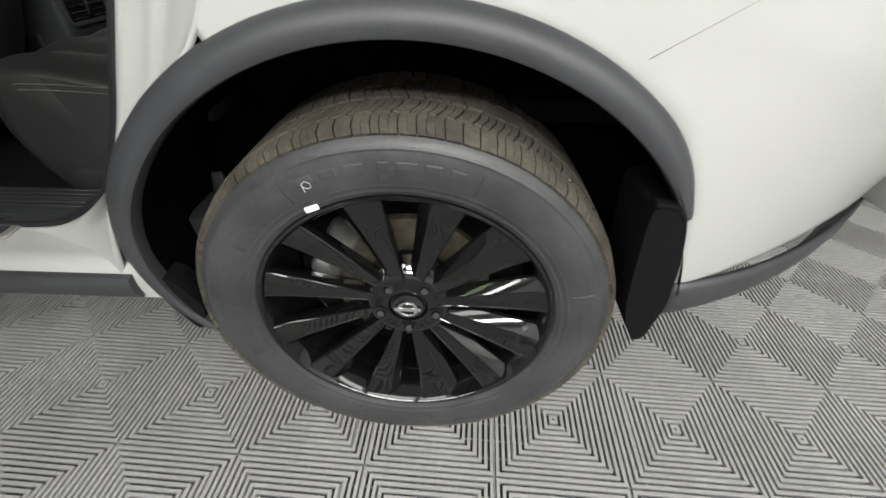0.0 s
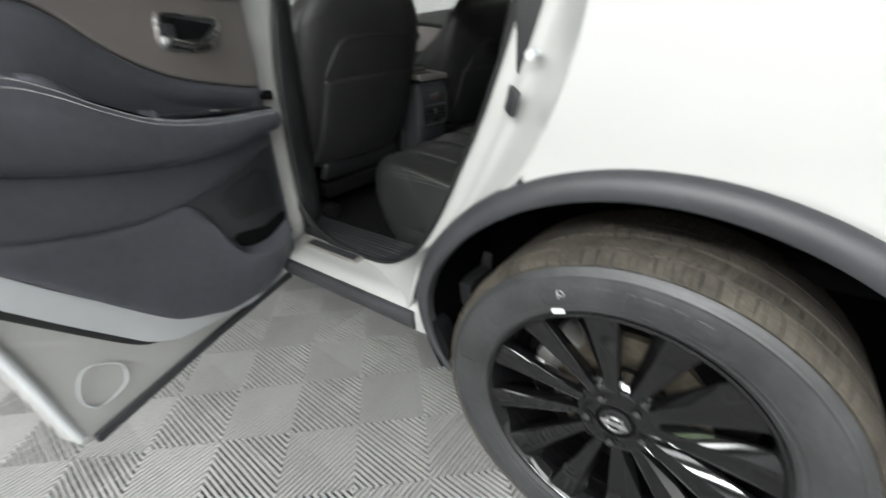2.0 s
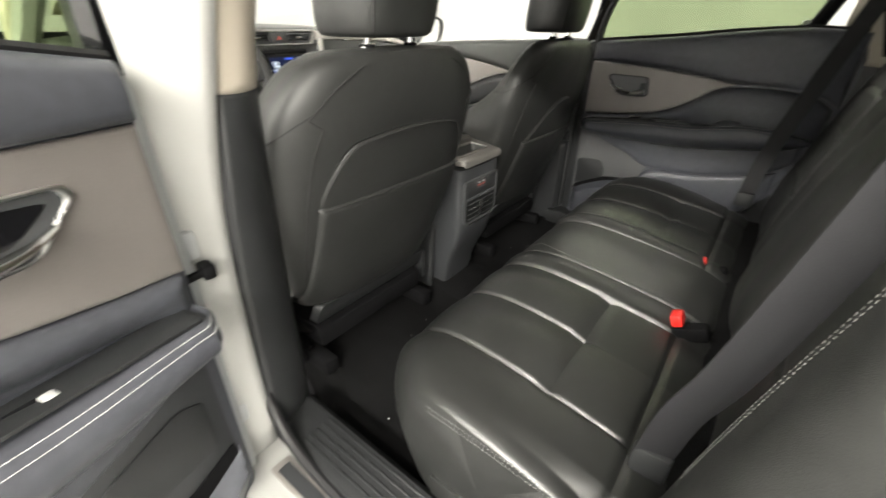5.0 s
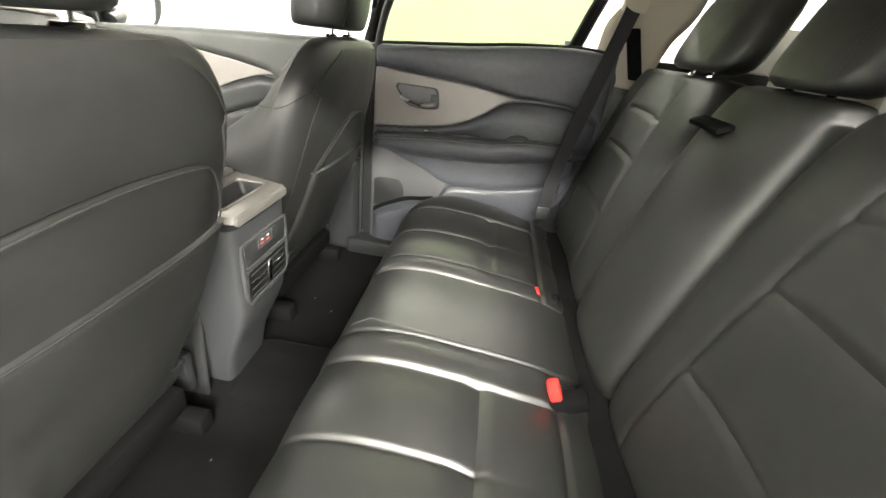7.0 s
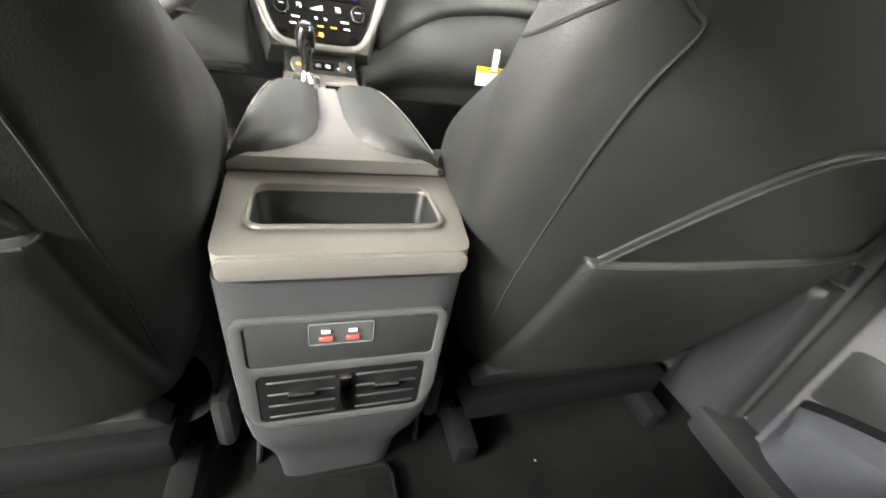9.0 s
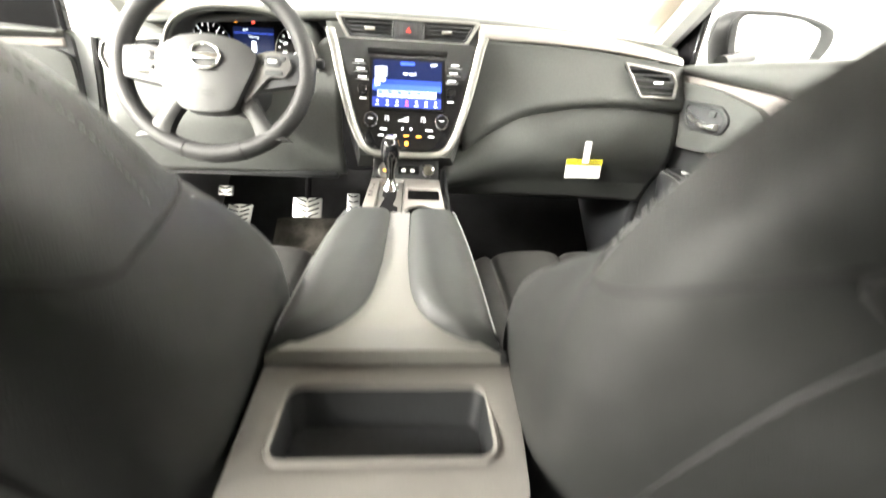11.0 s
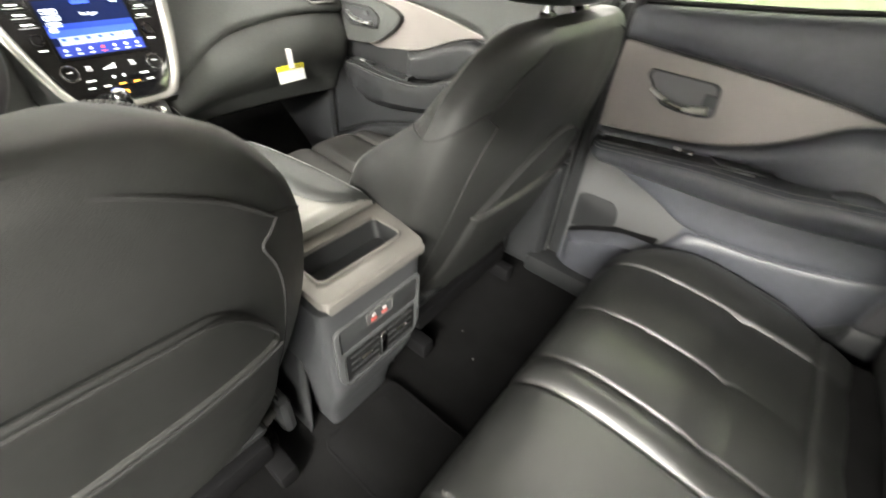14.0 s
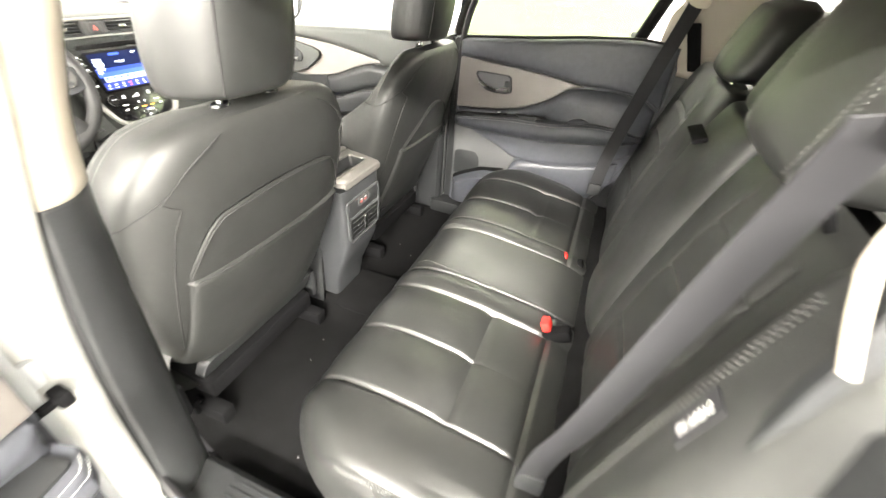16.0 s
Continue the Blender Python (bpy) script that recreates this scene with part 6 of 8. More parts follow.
for k in range(6):
    part("preset", prism(rrect(-0.071 + 0.024 * k, 1.0905, -0.062 + 0.024 * k, 1.0955, 0.001), lambda a, b, h: ST(a, b, h + 0.0075), 0.0003), M["glow_orange"] if k == 5 else M["screen"], scr)
    part("preset_bar", prism(rrect(-0.071 + 0.024 * k, 1.0842, -0.057 + 0.024 * k, 1.0862, 0.0005), lambda a, b, h: ST(a, b, h + 0.0075), 0.0003), M["screen_light"], scr)
for k in range(7):
    part("menu_icon", prism(rrect(-0.077 + 0.0245 * k, 1.0705, -0.071 + 0.0245 * k, 1.0755, 0.002), lambda a, b, h: ST(a, b, h + 0.0075), 0.0003), M["glow_red"] if k == 3 else M["screen_light"], scr)
    part("icon_bar", prism(rrect(-0.079 + 0.0245 * k, 1.0640, -0.069 + 0.0245 * k, 1.0655, 0.0005), lambda a, b, h: ST(a, b, h + 0.0075), 0.0003), M["glow_red"] if k == 3 else M["screen_light"], scr)


def knob(a, b, r, hgt, mat, ring, parent):
    k = part("knob", fix(loft([[ST(a + q * math.cos(i * math.pi / 14), b + q * math.sin(i * math.pi / 14), h) for i in range(28)] for q, h in ((r, 0.002), (r, hgt), (r * 0.88, hgt + 0.002), (r * 0.8, hgt + 0.0005), (0.0005, hgt + 0.0005))])), mat, parent)
    part("ring", fix(tube([ST(a + r * 0.98 * math.cos(i * math.pi / 14), b + r * 0.98 * math.sin(i * math.pi / 14), hgt * 0.8) for i in range(28)], ring, 6, closed=True)), M["chrome"], k, "chrome ring")
    return k


for s in (-1, 1):
    kb = knob(s * 0.090, 1.030, 0.016, 0.012, M["gloss"], 0.002, dash)
    part("knob_mark", fix(tube([ST(s * 0.090 - 0.006, 1.032, 0.0128), ST(s * 0.090 + 0.006, 1.032, 0.0128)], 0.0007, 4)), M["glow_white"], kb)
    knob(s * (0.112 if s < 0 else 0.112), 1.098, 0.0105, 0.010, M["gloss"], 0.0012, dash)
    for k in range(3):
        b = 1.162 - 0.018 * k
        a = s * (0.121 - 0.004 * k)
        part("side_button", prism(rrect(a - 0.018, b - 0.005, a + 0.018, b + 0.005, 0.002), lambda x, y, h: ST(x, y, h + 0.002), 0.0025, 0.001), M["gloss"], dash)
        part("button_line", prism(rrect(a - 0.017, b - 0.0062, a + 0.017, b - 0.0052, 0.0003), lambda x, y, h: ST(x, y, h + 0.0046), 0.0006), M["grey_print"], dash)
        part("button_mark", prism(rrect(a - 0.010, b - 0.0012, a + 0.010, b + 0.0014, 0.0005), lambda x, y, h: ST(x, y, h + 0.0046), 0.0004), M["glow_white"], dash)
    part("button_mark", prism(rrect(s * 0.111 - 0.008, 1.077, s * 0.111 + 0.008, 1.0795, 0.0005), lambda x, y, h: ST(x, y, h + 0.0022), 0.0004), M["glow_white"], dash)
S3 = lambda a0, b0: (lambda a, b, h: ST(a0 + a, b0 + b, 0.0028 + h))
text("temperature", "75", 0.014, S3(-0.050, 1.034), M["glow_white"], dash)
text("temperature", "75", 0.014, S3(0.042, 1.034), M["glow_white"], dash)
for k in range(7):
    part("fan_bar", prism(rrect(-0.022 + 0.004 * k, 1.029, -0.0195 + 0.004 * k, 1.031 + 0.0014 * k, 0.0003), lambda a, b, h: ST(a, b, h + 0.0024), 0.0004), M["glow_white"], dash)
for k in range(2):
    part("climate_dot", fix(loft([[ST(-0.01 + 0.022 * k + q * math.cos(i * math.pi / 6), 1.012 + q * math.sin(i * math.pi / 6), 0.0026 + h) for i in range(12)] for q, h in ((0.0028, 0), (0.0028, 0.0006))])), M["glow_white"], dash)
for k, (a, w) in enumerate(((-0.058, 0.018), (0.058, 0.018))):
    part("climate_bar", prism(rrect(a - w / 2, 1.009, a + w / 2, 1.012, 0.0005), lambda x, y, h: ST(x, y, h + 0.0024), 0.0004), M["glow_white"], dash)
for k in range(5):
    a = -0.064 + 0.032 * k
    part("climate_button", prism(rrect(a - 0.013, 0.990, a + 0.013, 1.001, 0.002), lambda x, y, h: ST(x, y, h + 0.002), 0.002, 0.0008), M["gloss"], dash)
    part("climate_mark", prism(rrect(a - 0.007, 0.9945, a + 0.007, 0.9972, 0.0005), lambda x, y, h: ST(x, y, h + 0.0042), 0.0004), M["glow_orange"] if k in (2, 3) else M["glow_white"], dash)
part("seat_heat_mark", prism(rrect(-0.004, 0.974, 0.006, 0.983, 0.002), lambda x, y, h: ST(x, y, h + 0.0024), 0.0005), M["glow_orange"], dash)
part("disc_slot", prism(rrect(-0.10, 1.183, 0.10, 1.192, 0.002), lambda x, y, h: ST(x, y, h + 0.002), 0.004, 0.001), M["black"], dash)


# vents
def vent(name, outline, place, slats, tab, mat, label=""):
    """A framed air outlet: outline in (a, b); slats run along a."""
    cx = sum(p[0] for p in outline) / len(outline)
    cz = sum(p[1] for p in outline) / len(outline)
    inner = [(cx + (a - cx) * 0.91, cz + (b - cz) * 0.84) for a, b in outline]
    v = part(name, prism(rounded(outline, 0.010), lambda a, b, h: place(a, b, h), 0.010, 0.003, 2, holes=[rounded(inner, 0.006)]), mat, dash, label)
    part("vent_back", prism(rounded(inner, 0.006), lambda a, b, h: place(a, b, h - 0.02), 0.004), M["black"], v)
    a0, a1 = min(p[0] for p in inner) + 0.004, max(p[0] for p in inner) - 0.004
    b0, b1 = min(p[1] for p in inner), max(p[1] for p in inner)
    for k in range(slats):
        b = b0 + (b1 - b0) * (k + 0.5) / slats

        def xs(side):
            # clip the slat to the sloping ends
            best = []
            for p, q2 in zip(inner, inner[1:] + inner[:1]):
                if (p[1] - b) * (q2[1] - b) < 0:
                    best.append(p[0] + (q2[0] - p[0]) * (b - p[1]) / (q2[1] - p[1]))
            return (min(best) if side < 0 else max(best)) if best else (a0 if side < 0 else a1)
        l, r = xs(-1), xs(1)
        part("slat", prism([(l, b - 0.0011), (r, b - 0.0011), (r, b + 0.0011), (l, b + 0.0011)], lambda a, b2, h: place(a, b2 - 0.15 * h, h - 0.008), 0.012, 0.0008), M["plastic_grey"], v)
    if tab:
        part("tab", prism(rrect(cx - 0.013, cz - 0.004, cx + 0.013, cz + 0.004, 0.002), lambda a, b, h: place(a, b, h + 0.002), 0.006, 0.002), M["chrome"], v)
    return v


VC = lambda a, b, h: (-2.178 + 0.35 * (1.262 - b) + h, CY + a, b)
part("centre_vent_frame", prism(rounded([(-0.185, 1.266), (0.185, 1.266), (0.152, 1.208), (-0.152, 1.208)], 0.010), VC, 0.012, 0.004, 2,
                                      holes=[rounded([(-0.172, 1.259), (0.172, 1.259), (0.148, 1.215), (-0.148, 1.215)], 0.006)]), M["silver"], dash, "brushed silver vent frame")
vent("vent_left", [(-0.172, 1.259), (-0.036, 1.259), (-0.036, 1.215), (-0.146, 1.215)], lambda a, b, h: VC(a, b, h - 0.002), 4, True, M["plastic"])
vent("vent_right", [(0.036, 1.259), (0.172, 1.259), (0.146, 1.215), (0.036, 1.215)], lambda a, b, h: VC(a, b, h - 0.002), 4, True, M["plastic"])
hz = part("hazard_block", prism(rrect(-0.035, 1.216, 0.035, 1.258, 0.004), VC, 0.008, 0.003), M["plastic_grey"], dash)
part("hazard_button", prism(rrect(-0.014, 1.222, 0.014, 1.252, 0.003), lambda a, b, h: VC(a, b, h + 0.008), 0.002, 0.001), M["plastic"], hz)
part("hazard_mark", fix(tube([VC(a, b, 0.0106) for a, b in ((-0.006, 1.232), (0.006, 1.232), (0, 1.243))], 0.0009, 4, closed=True)), M["glow_red"], hz)
for s in (-1, 1):
    part("vent_thumbwheel", prism(rrect(s * 0.026 - 0.004, 1.222, s * 0.026 + 0.004, 1.252, 0.003), lambda a, b, h: VC(a, b, h + 0.006), 0.004, 0.002), M["plastic"], hz)
VR = lambda a, b, h: (-2.140 + fwd(a) + 0.3 * (1.18 - b) + h, a, b)
vent("side_vent", [(1.485, 1.196), (1.615, 1.178), (1.632, 1.150), (1.628, 1.112), (1.535, 1.112)], lambda a, b, h: VR(a, b, h), 5, True, M["silver"], "silver framed side vent")
VL = lambda a, b, h: (-2.128 + fwd(a) + 0.3 * (1.18 - b) + h, a, b)
vent("side_vent", [(0.205, 1.178), (0.345, 1.196), (0.325, 1.112), (0.21, 1.112), (0.197, 1.145)], lambda a, b, h: VL(a, b, h), 5, True, M["silver"], "silver framed side vent")

# driver's side: lower panel, instrument hood and cluster
def knee(u, v):
    y = 0.19 + 0.56 * u
    top = interp(y, [0.19, 0.32, 0.36, 0.66, 0.70, 0.76], [1.205, 1.205, 1.12, 1.12, 1.20, 1.20])
    z = top + (0.87 - top) * v
    k = (1.205 - z) / 0.335
    x = -2.185 + fwd(y) + 0.085 * math.sin(math.pi * (0.03 + 0.6 * k)) - 0.08 * max(0, k - 0.6)
    return x, y, z


q = part("knee_panel", grid(knee, 30, 20), M["dash"], dash)
m = q.modifiers.new("thick", "SOLIDIFY")
m.thickness = 0.012
part("knee_lower", rbox((-2.20, 0.47, 0.865), (0.16, 0.52, 0.03), 0.012), M["plastic"], dash)
part("switch_block", prism(rrect(0.27, 1.015, 0.36, 1.045, 0.004), lambda a, b, h: (-2.108 + h, a, b), 0.012, 0.003), M["plastic_grey"], dash)
for k in range(3):
    part("dash_switch", prism(rrect(0.275 + 0.028 * k, 1.018, 0.299 + 0.028 * k, 1.042, 0.002), lambda a, b, h: (-2.096 + h, a, b), 0.003, 0.001), M["plastic"], dash)


def hood(u, v):
    """Arched instrument hood."""
    t = math.pi * (0.02 + 0.96 * u)
    w, hgt = 0.195 - 0.012 * v, 0.165 - 0.012 * v
    y = SY + 0.005 - w * math.copysign(abs(math.cos(t)) ** 0.75, math.cos(t))
    z = 1.115 + hgt * abs(math.sin(t)) ** 0.7
    x = -2.30 + 0.185 * v + 0.012 * math.sin(t) * v
    return x, y, z


q = part("instrument_hood", grid(hood, 40, 12), M["dash"], dash)
m = q.modifiers.new("thick", "SOLIDIFY")
m.thickness, m.offset = 0.014, 1.0
part("hood_trim", fix(tube([(x + 0.002, y, z - 0.004) for x, y, z in [hood(i / 40, 1.0) for i in range(41)]], 0.0042, 6)), M["silver"], dash, "thin silver rim")
CLP = lambda a, b, h: (-2.235 + 0.25 * (1.2 - b) + h, SY + a, b)
cl = part("cluster_face", prism(rounded([(-0.185, 1.10), (0.185, 1.10), (0.18, 1.22), (0.12, 1.262), (-0.12, 1.262), (-0.18, 1.22)], 0.02), CLP, 0.004), M["black"], dash, "dark instrument cluster with two dials")
part("info_screen", prism(rrect(-0.052, 1.145, 0.052, 1.222, 0.003), lambda a, b, h: CLP(a, b, h + 0.004), 0.003), M["screen_dark"], cl, "lit blue driver display")
part("info_band", prism(rrect(-0.051, 1.146, 0.051, 1.150, 0.001), lambda a, b, h: CLP(a, b, h + 0.0072), 0.0004), M["screen"], cl)
part("info_top", prism(rrect(-0.051, 1.2075, 0.051, 1.2095, 0.0005), lambda a, b, h: CLP(a, b, h + 0.0072), 0.0004), M["screen"], cl)
part("car_symbol", prism(rrect(-0.006, 1.164, 0.006, 1.190, 0.004), lambda a, b, h: CLP(a, b, h + 0.0077), 0.0004), M["screen_light"], cl)
text("clock", "4:07", 0.008, lambda a, b, h: CLP(-0.02 + a, 1.2155 + b, 0.0078), M["screen_light"], cl)
text("status", "Warning", 0.0075, lambda a, b, h: CLP(a, 1.200 + b, 0.0076), M["screen_light"], cl)
for k, (a, mat) in enumerate(((-0.045, "glow_orange"), (0.0, "glow_red"))):
    part("warning_light", prism(rrect(a - 0.004, 1.232, a + 0.004, 1.239, 0.001), lambda x, y, h: CLP(x, y, h + 0.004), 0.0006), M[mat], cl)
for s in (-1, 1):
    cx, cz, r = s * 0.115, 1.175, 0.058
    d = part("dial", fix(loft([[CLP(cx + q2 * math.cos(i * math.pi / 20), cz + q2 * math.sin(i * math.pi / 20), h) for i in range(40)] for q2, h in ((r, 0.004), (r, 0.010), (r * 0.95, 0.011), (r * 0.92, 0.006), (0.001, 0.006))])), M["gloss"], cl, "dial with white figures")
    part("dial_ring", fix(tube([CLP(cx + r * math.cos(i * math.pi / 20), cz + r * math.sin(i * math.pi / 20), 0.010) for i in range(40)], 0.0018, 6, closed=True)), M["chrome"], d)
    ticks = []
    for k in range(17):
        t = radians(225 - 270 * k / 16)
        ln = 0.010 if k % 2 == 0 else 0.006
        ticks.append(tube([CLP(cx + (r * 0.90) * math.cos(t), cz + (r * 0.90) * math.sin(t), 0.0068), CLP(cx + (r * 0.90 - ln) * math.cos(t), cz + (r * 0.90 - ln) * math.sin(t), 0.0068)], 0.0008, 4))
    part("tick_marks", fix(join(*ticks)), M["glow_white"], d)
    if s < 0:
        for k in range(9):
            t = radians(225 - 270 * k / 8)
            text("figure", str(k), 0.009, (lambda tt: lambda a, b, h: CLP(cx + 0.036 * math.cos(tt) + a, cz + 0.036 * math.sin(tt) + b, 0.0068))(t), M["glow_white"], d)
    else:
        for k in range(8):
            t = radians(225 - 270 * k / 8)
            part("figure_bar", prism(rrect(-0.005, -0.0025, 0.005, 0.0025, 0.0008), (lambda tt: lambda a, b, h: CLP(cx + 0.036 * math.cos(tt) + a, cz + 0.036 * math.sin(tt) + b, 0.0066 + h))(t), 0.0005), M["glow_white"], d)
    t = radians(205 if s < 0 else 222)
    part("needle", fix(tube([CLP(cx, cz, 0.010), CLP(cx + 0.046 * math.cos(t), cz + 0.046 * math.sin(t), 0.009)], 0.0014, 5, taper=lambda q2: 1.2 - 0.8 * q2)), M["glow_white"], d)

# paper tag hanging from the glovebox
tag = thing("hang_tag", (-2.10, 1.42, 0.97), "white paper tag with yellow band hanging from the glovebox", "paper tag")
part("strap", rbox((-2.084, 1.419, 0.965), (0.0012, 0.020, 0.060), 0.0004, 1, Euler((0, radians(-6), 0)).to_matrix()), M["white"], tag)
part("card", rbox((-2.088, 1.419, 0.917), (0.0014, 0.105, 0.052), 0.0005, 1, Euler((0, radians(-8), radians(2))).to_matrix()), M["white"], tag)
part("yellow_band", rbox((-2.0885, 1.419, 0.936), (0.0022, 0.105, 0.016), 0.0003, 1, Euler((0, radians(-8), radians(2))).to_matrix()), M["yellow"], tag, "yellow printed band")
for k in range(2):
    part("print_bar", rbox((-2.0868, 1.419, 0.939 - 0.0065 * k), (0.001, 0.092, 0.0026), 0, 1), M["ink"], tag, smooth=False)
for k in range(3):
    part("print_bar", rbox((-2.0868 - 0.0012 * k, 1.419, 0.922 - 0.008 * k), (0.001, 0.088, 0.0016), 0, 1), M["grey_print"], tag, smooth=False)

# pedals
for name, y, x, z, w, h, ang in (("brake_pedal", 0.555, -2.41, 0.645, 0.105, 0.075, -35), ("accelerator_pedal", 0.722, -2.40, 0.645, 0.045, 0.12, -30), ("footrest_pedal", 0.335, -2.29, 0.595, 0.085, 0.22, -52), ("parking_brake_pedal", 0.30, -2.36, 0.72, 0.05, 0.035, -35)):
    p = thing(name, (x, y, z), "brushed metal pedal with black rubber ribs", "pedal", "foot pedals")
    rot = Euler((0, radians(ang), 0)).to_matrix()
    part("plate", rbox((x, y, z), (0.012, w, h), 0.005, 2, rot), M["steel"], p)
    n = max(2, int(h / 0.018))
    for k in range(n):
        off = rot @ Vector((0.007, 0, -h / 2 + h * (k + 0.5) / n))
        for s in (-1, 1):
            part("rib", rbox((x + off.x, y + s * w * 0.22, z + off.z), (0.004, w * 0.40, 0.005), 0.001, 1, rot @ Euler((radians(s * 22), 0, 0)).to_matrix()), M["rubber"], p)
    if name == "brake_pedal":
        part("arm", fix(tube([(x - 0.02, y, z + 0.02), (x - 0.08, y, z + 0.16), (x - 0.12, y, z + 0.28)], 0.011, 8)), M["black"], p)

# ---- steering wheel ----
sw = thing("steering_wheel", (-1.955, SY + 0.005, 1.14), "black leather steering wheel with silver spoke trim", "steering wheel")
SWR = Euler((0, radians(-24), 0)).to_matrix()
SC = Vector((-1.95, SY + 0.008, 1.143))


def SW(a, b, h):
    """Across, up the wheel's face, and out of it towards the driver."""
    return tuple(SC + SWR @ Vector((h, a, b)))


rimp = []
for k in range(96):
    t = 2 * math.pi * k / 96
    rimp.append(SW(0.190 * math.cos(t), 0.186 * math.sin(t) if math.sin(t) > 0 else 0.181 * math.sin(t), 0.0))
rim_s = part("rim", fix(tube(rimp, 0.0190, 18, closed=True)), M["wheel_rim"], sw)
for deg in (48, 132, 252, 288):
    t = radians(deg)
    c = Vector((0.190 * math.cos(t), (0.186 if deg < 180 else 0.181) * math.sin(t)))
    d = c.normalized()
    ring = [SW(c.x + 0.0191 * math.cos(q2) * d.x, c.y + 0.0191 * math.cos(q2) * d.y, 0.0191 * math.sin(q2)) for q2 in [2 * math.pi * j / 20 for j in range(20)]]
    part("rim_seam", fix(tube(ring, 0.0009, 5, closed=True)), M["seam"], rim_s)
for d0, d1 in ((55, 125), (256, 284)):
    pts = []
    for j in range(40):
        t = radians(d0 + (d1 - d0) * j / 39)
        k = 0.181 if d0 > 180 else 0.186
        pts.append(SW((0.190 - 0.0187) * math.cos(t), (k - 0.0187) * math.sin(t), 0.005))
    part("rim_stitching", stitches(pts, 0.003, 0.0035, 0.0010), M["seam"], rim_s)
hubo = rounded([(-0.102, 0.020), (-0.058, 0.045), (0.0, 0.053), (0.058, 0.045), (0.102, 0.020), (0.088, -0.02), (0.052, -0.098), (0.0, -0.104), (-0.052, -0.098), (-0.088, -0.02)], 0.018)
part("airbag_cover", prism(hubo, lambda a, b, h: SW(a, b, 0.004 + h - 0.9 * (a * a + 0.6 * b * b)), 0.040, 0.014, 4), M["wheel_pad"], sw)
em = [SW(0.0285 * math.cos(radians(k)), 0.006 + 0.0245 * math.sin(radians(k)), 0.0435) for k in range(0, 360, 10)]
part("emblem", fix(join(tube(em, 0.0030, 8, closed=True), bm_vf(prism(rrect(-0.032, 0.001, 0.032, 0.0115, 0.002), lambda a, b, h: SW(a, b, 0.0430 + h), 0.003, 0.001)))), M["chrome"], sw, "chrome ring and bar emblem")
for k, w in enumerate((0.008, 0.013)):
    part("airbag_print", prism(rrect(-w, -0.058 - 0.008 * k, w, -0.055 - 0.008 * k, 0.001), lambda a, b, h: SW(a, b, 0.0408 + h), 0.0006), M["plastic"], sw)
for s in (-1, 1):
    out = rounded([(s * 0.085, 0.026), (s * 0.125, 0.036), (s * 0.180, 0.030), (s * 0.182, -0.030), (s * 0.13, -0.040), (s * 0.070, -0.05)], 0.012)
    sp = part("spoke", prism(out, lambda a, b, h: SW(a, b, -0.008 + h), 0.022, 0.008, 3), M["plastic_grey"], sw)
    out = rounded([(s * 0.094, 0.022), (s * 0.128, 0.031), (s * 0.158, 0.022), (s * 0.164, 0.0), (s * 0.150, -0.022), (s * 0.118, -0.022), (s * 0.086, -0.060), (s * 0.070, -0.076), (s * 0.066, -0.070), (s * 0.092, -0.012)], 0.007)
    pod = part("switch_pod", prism(out, lambda a, b, h: SW(a, b, 0.012 + h), 0.010, 0.004, 3), M["pod"], sp, "satin grey switch pod")
    for ca, cb, w, h2 in ((0.126, 0.010, 0.017, 0.010), (0.146, 0.017, 0.006, 0.005), (0.103, 0.008, 0.006, 0.005)):
        part("switch_button", prism(rrect(s * ca - w, cb - h2, s * ca + w, cb + h2, min(w, h2) * 0.9), lambda a, b, h: SW(a, b, 0.0215 + h), 0.003, 0.0014), M["plastic_grey"], pod)
    part("rocker", prism(rrect(s * 0.126 - 0.010, 0.007, s * 0.126 + 0.010, 0.013, 0.0028), lambda a, b, h: SW(a, b, 0.0245 + h), 0.002, 0.001), M["steel"], pod)
    part("paddle", prism(rrect(s * 0.128 - 0.018, -0.018, s * 0.128 + 0.018, -0.008, 0.004), lambda a, b, h: SW(a, b, 0.0215 + h), 0.003, 0.0014), M["plastic_grey"], pod)
    rings = []
    for k in range(13):
        t = k / 12
        a, b = s * (0.060 + 0.062 * t), -0.062 - 0.088 * t
        w = 0.018 + 0.010 * (1 - t) ** 2 + 0.022 * t ** 3
        dep = 0.020 - 0.006 * t
        rings.append([SW(a - w, b, -0.002), SW(a - w * 0.85, b, dep * 0.7), SW(a - w * 0.4, b, dep), SW(a + w * 0.4, b, dep), SW(a + w * 0.85, b, dep * 0.7), SW(a + w, b, -0.002), SW(a, b, -0.010)])
    part("lower_spoke", fix(loft(rings)), M["wheel_pad"], sw, "black lower spoke")
part("column", fix(tube([SW(0, -0.01, 0.0), SW(0, 0.0, -0.16), SW(0, 0.0, -0.28)], 0.062, 16)), M["plastic"], sw)
for s in (-1, 1):
    st = thing("column_stalk", SW(s * 0.12, 0.02, -0.05), "black steering column stalk", "stalk", "column stalks")
    part("arm", fix(tube([SW(s * 0.05, 0.01, -0.06), SW(s * 0.13, 0.022, -0.045), SW(s * 0.205, 0.03, -0.03)], 0.008, 8, taper=lambda t: 0.8 + 0.5 * t)), M["plastic"], st)
    part("tip", rbox(SW(s * 0.205, 0.03, -0.03), (0.022, 0.03, 0.02), 0.006), M["plastic_grey"], st)
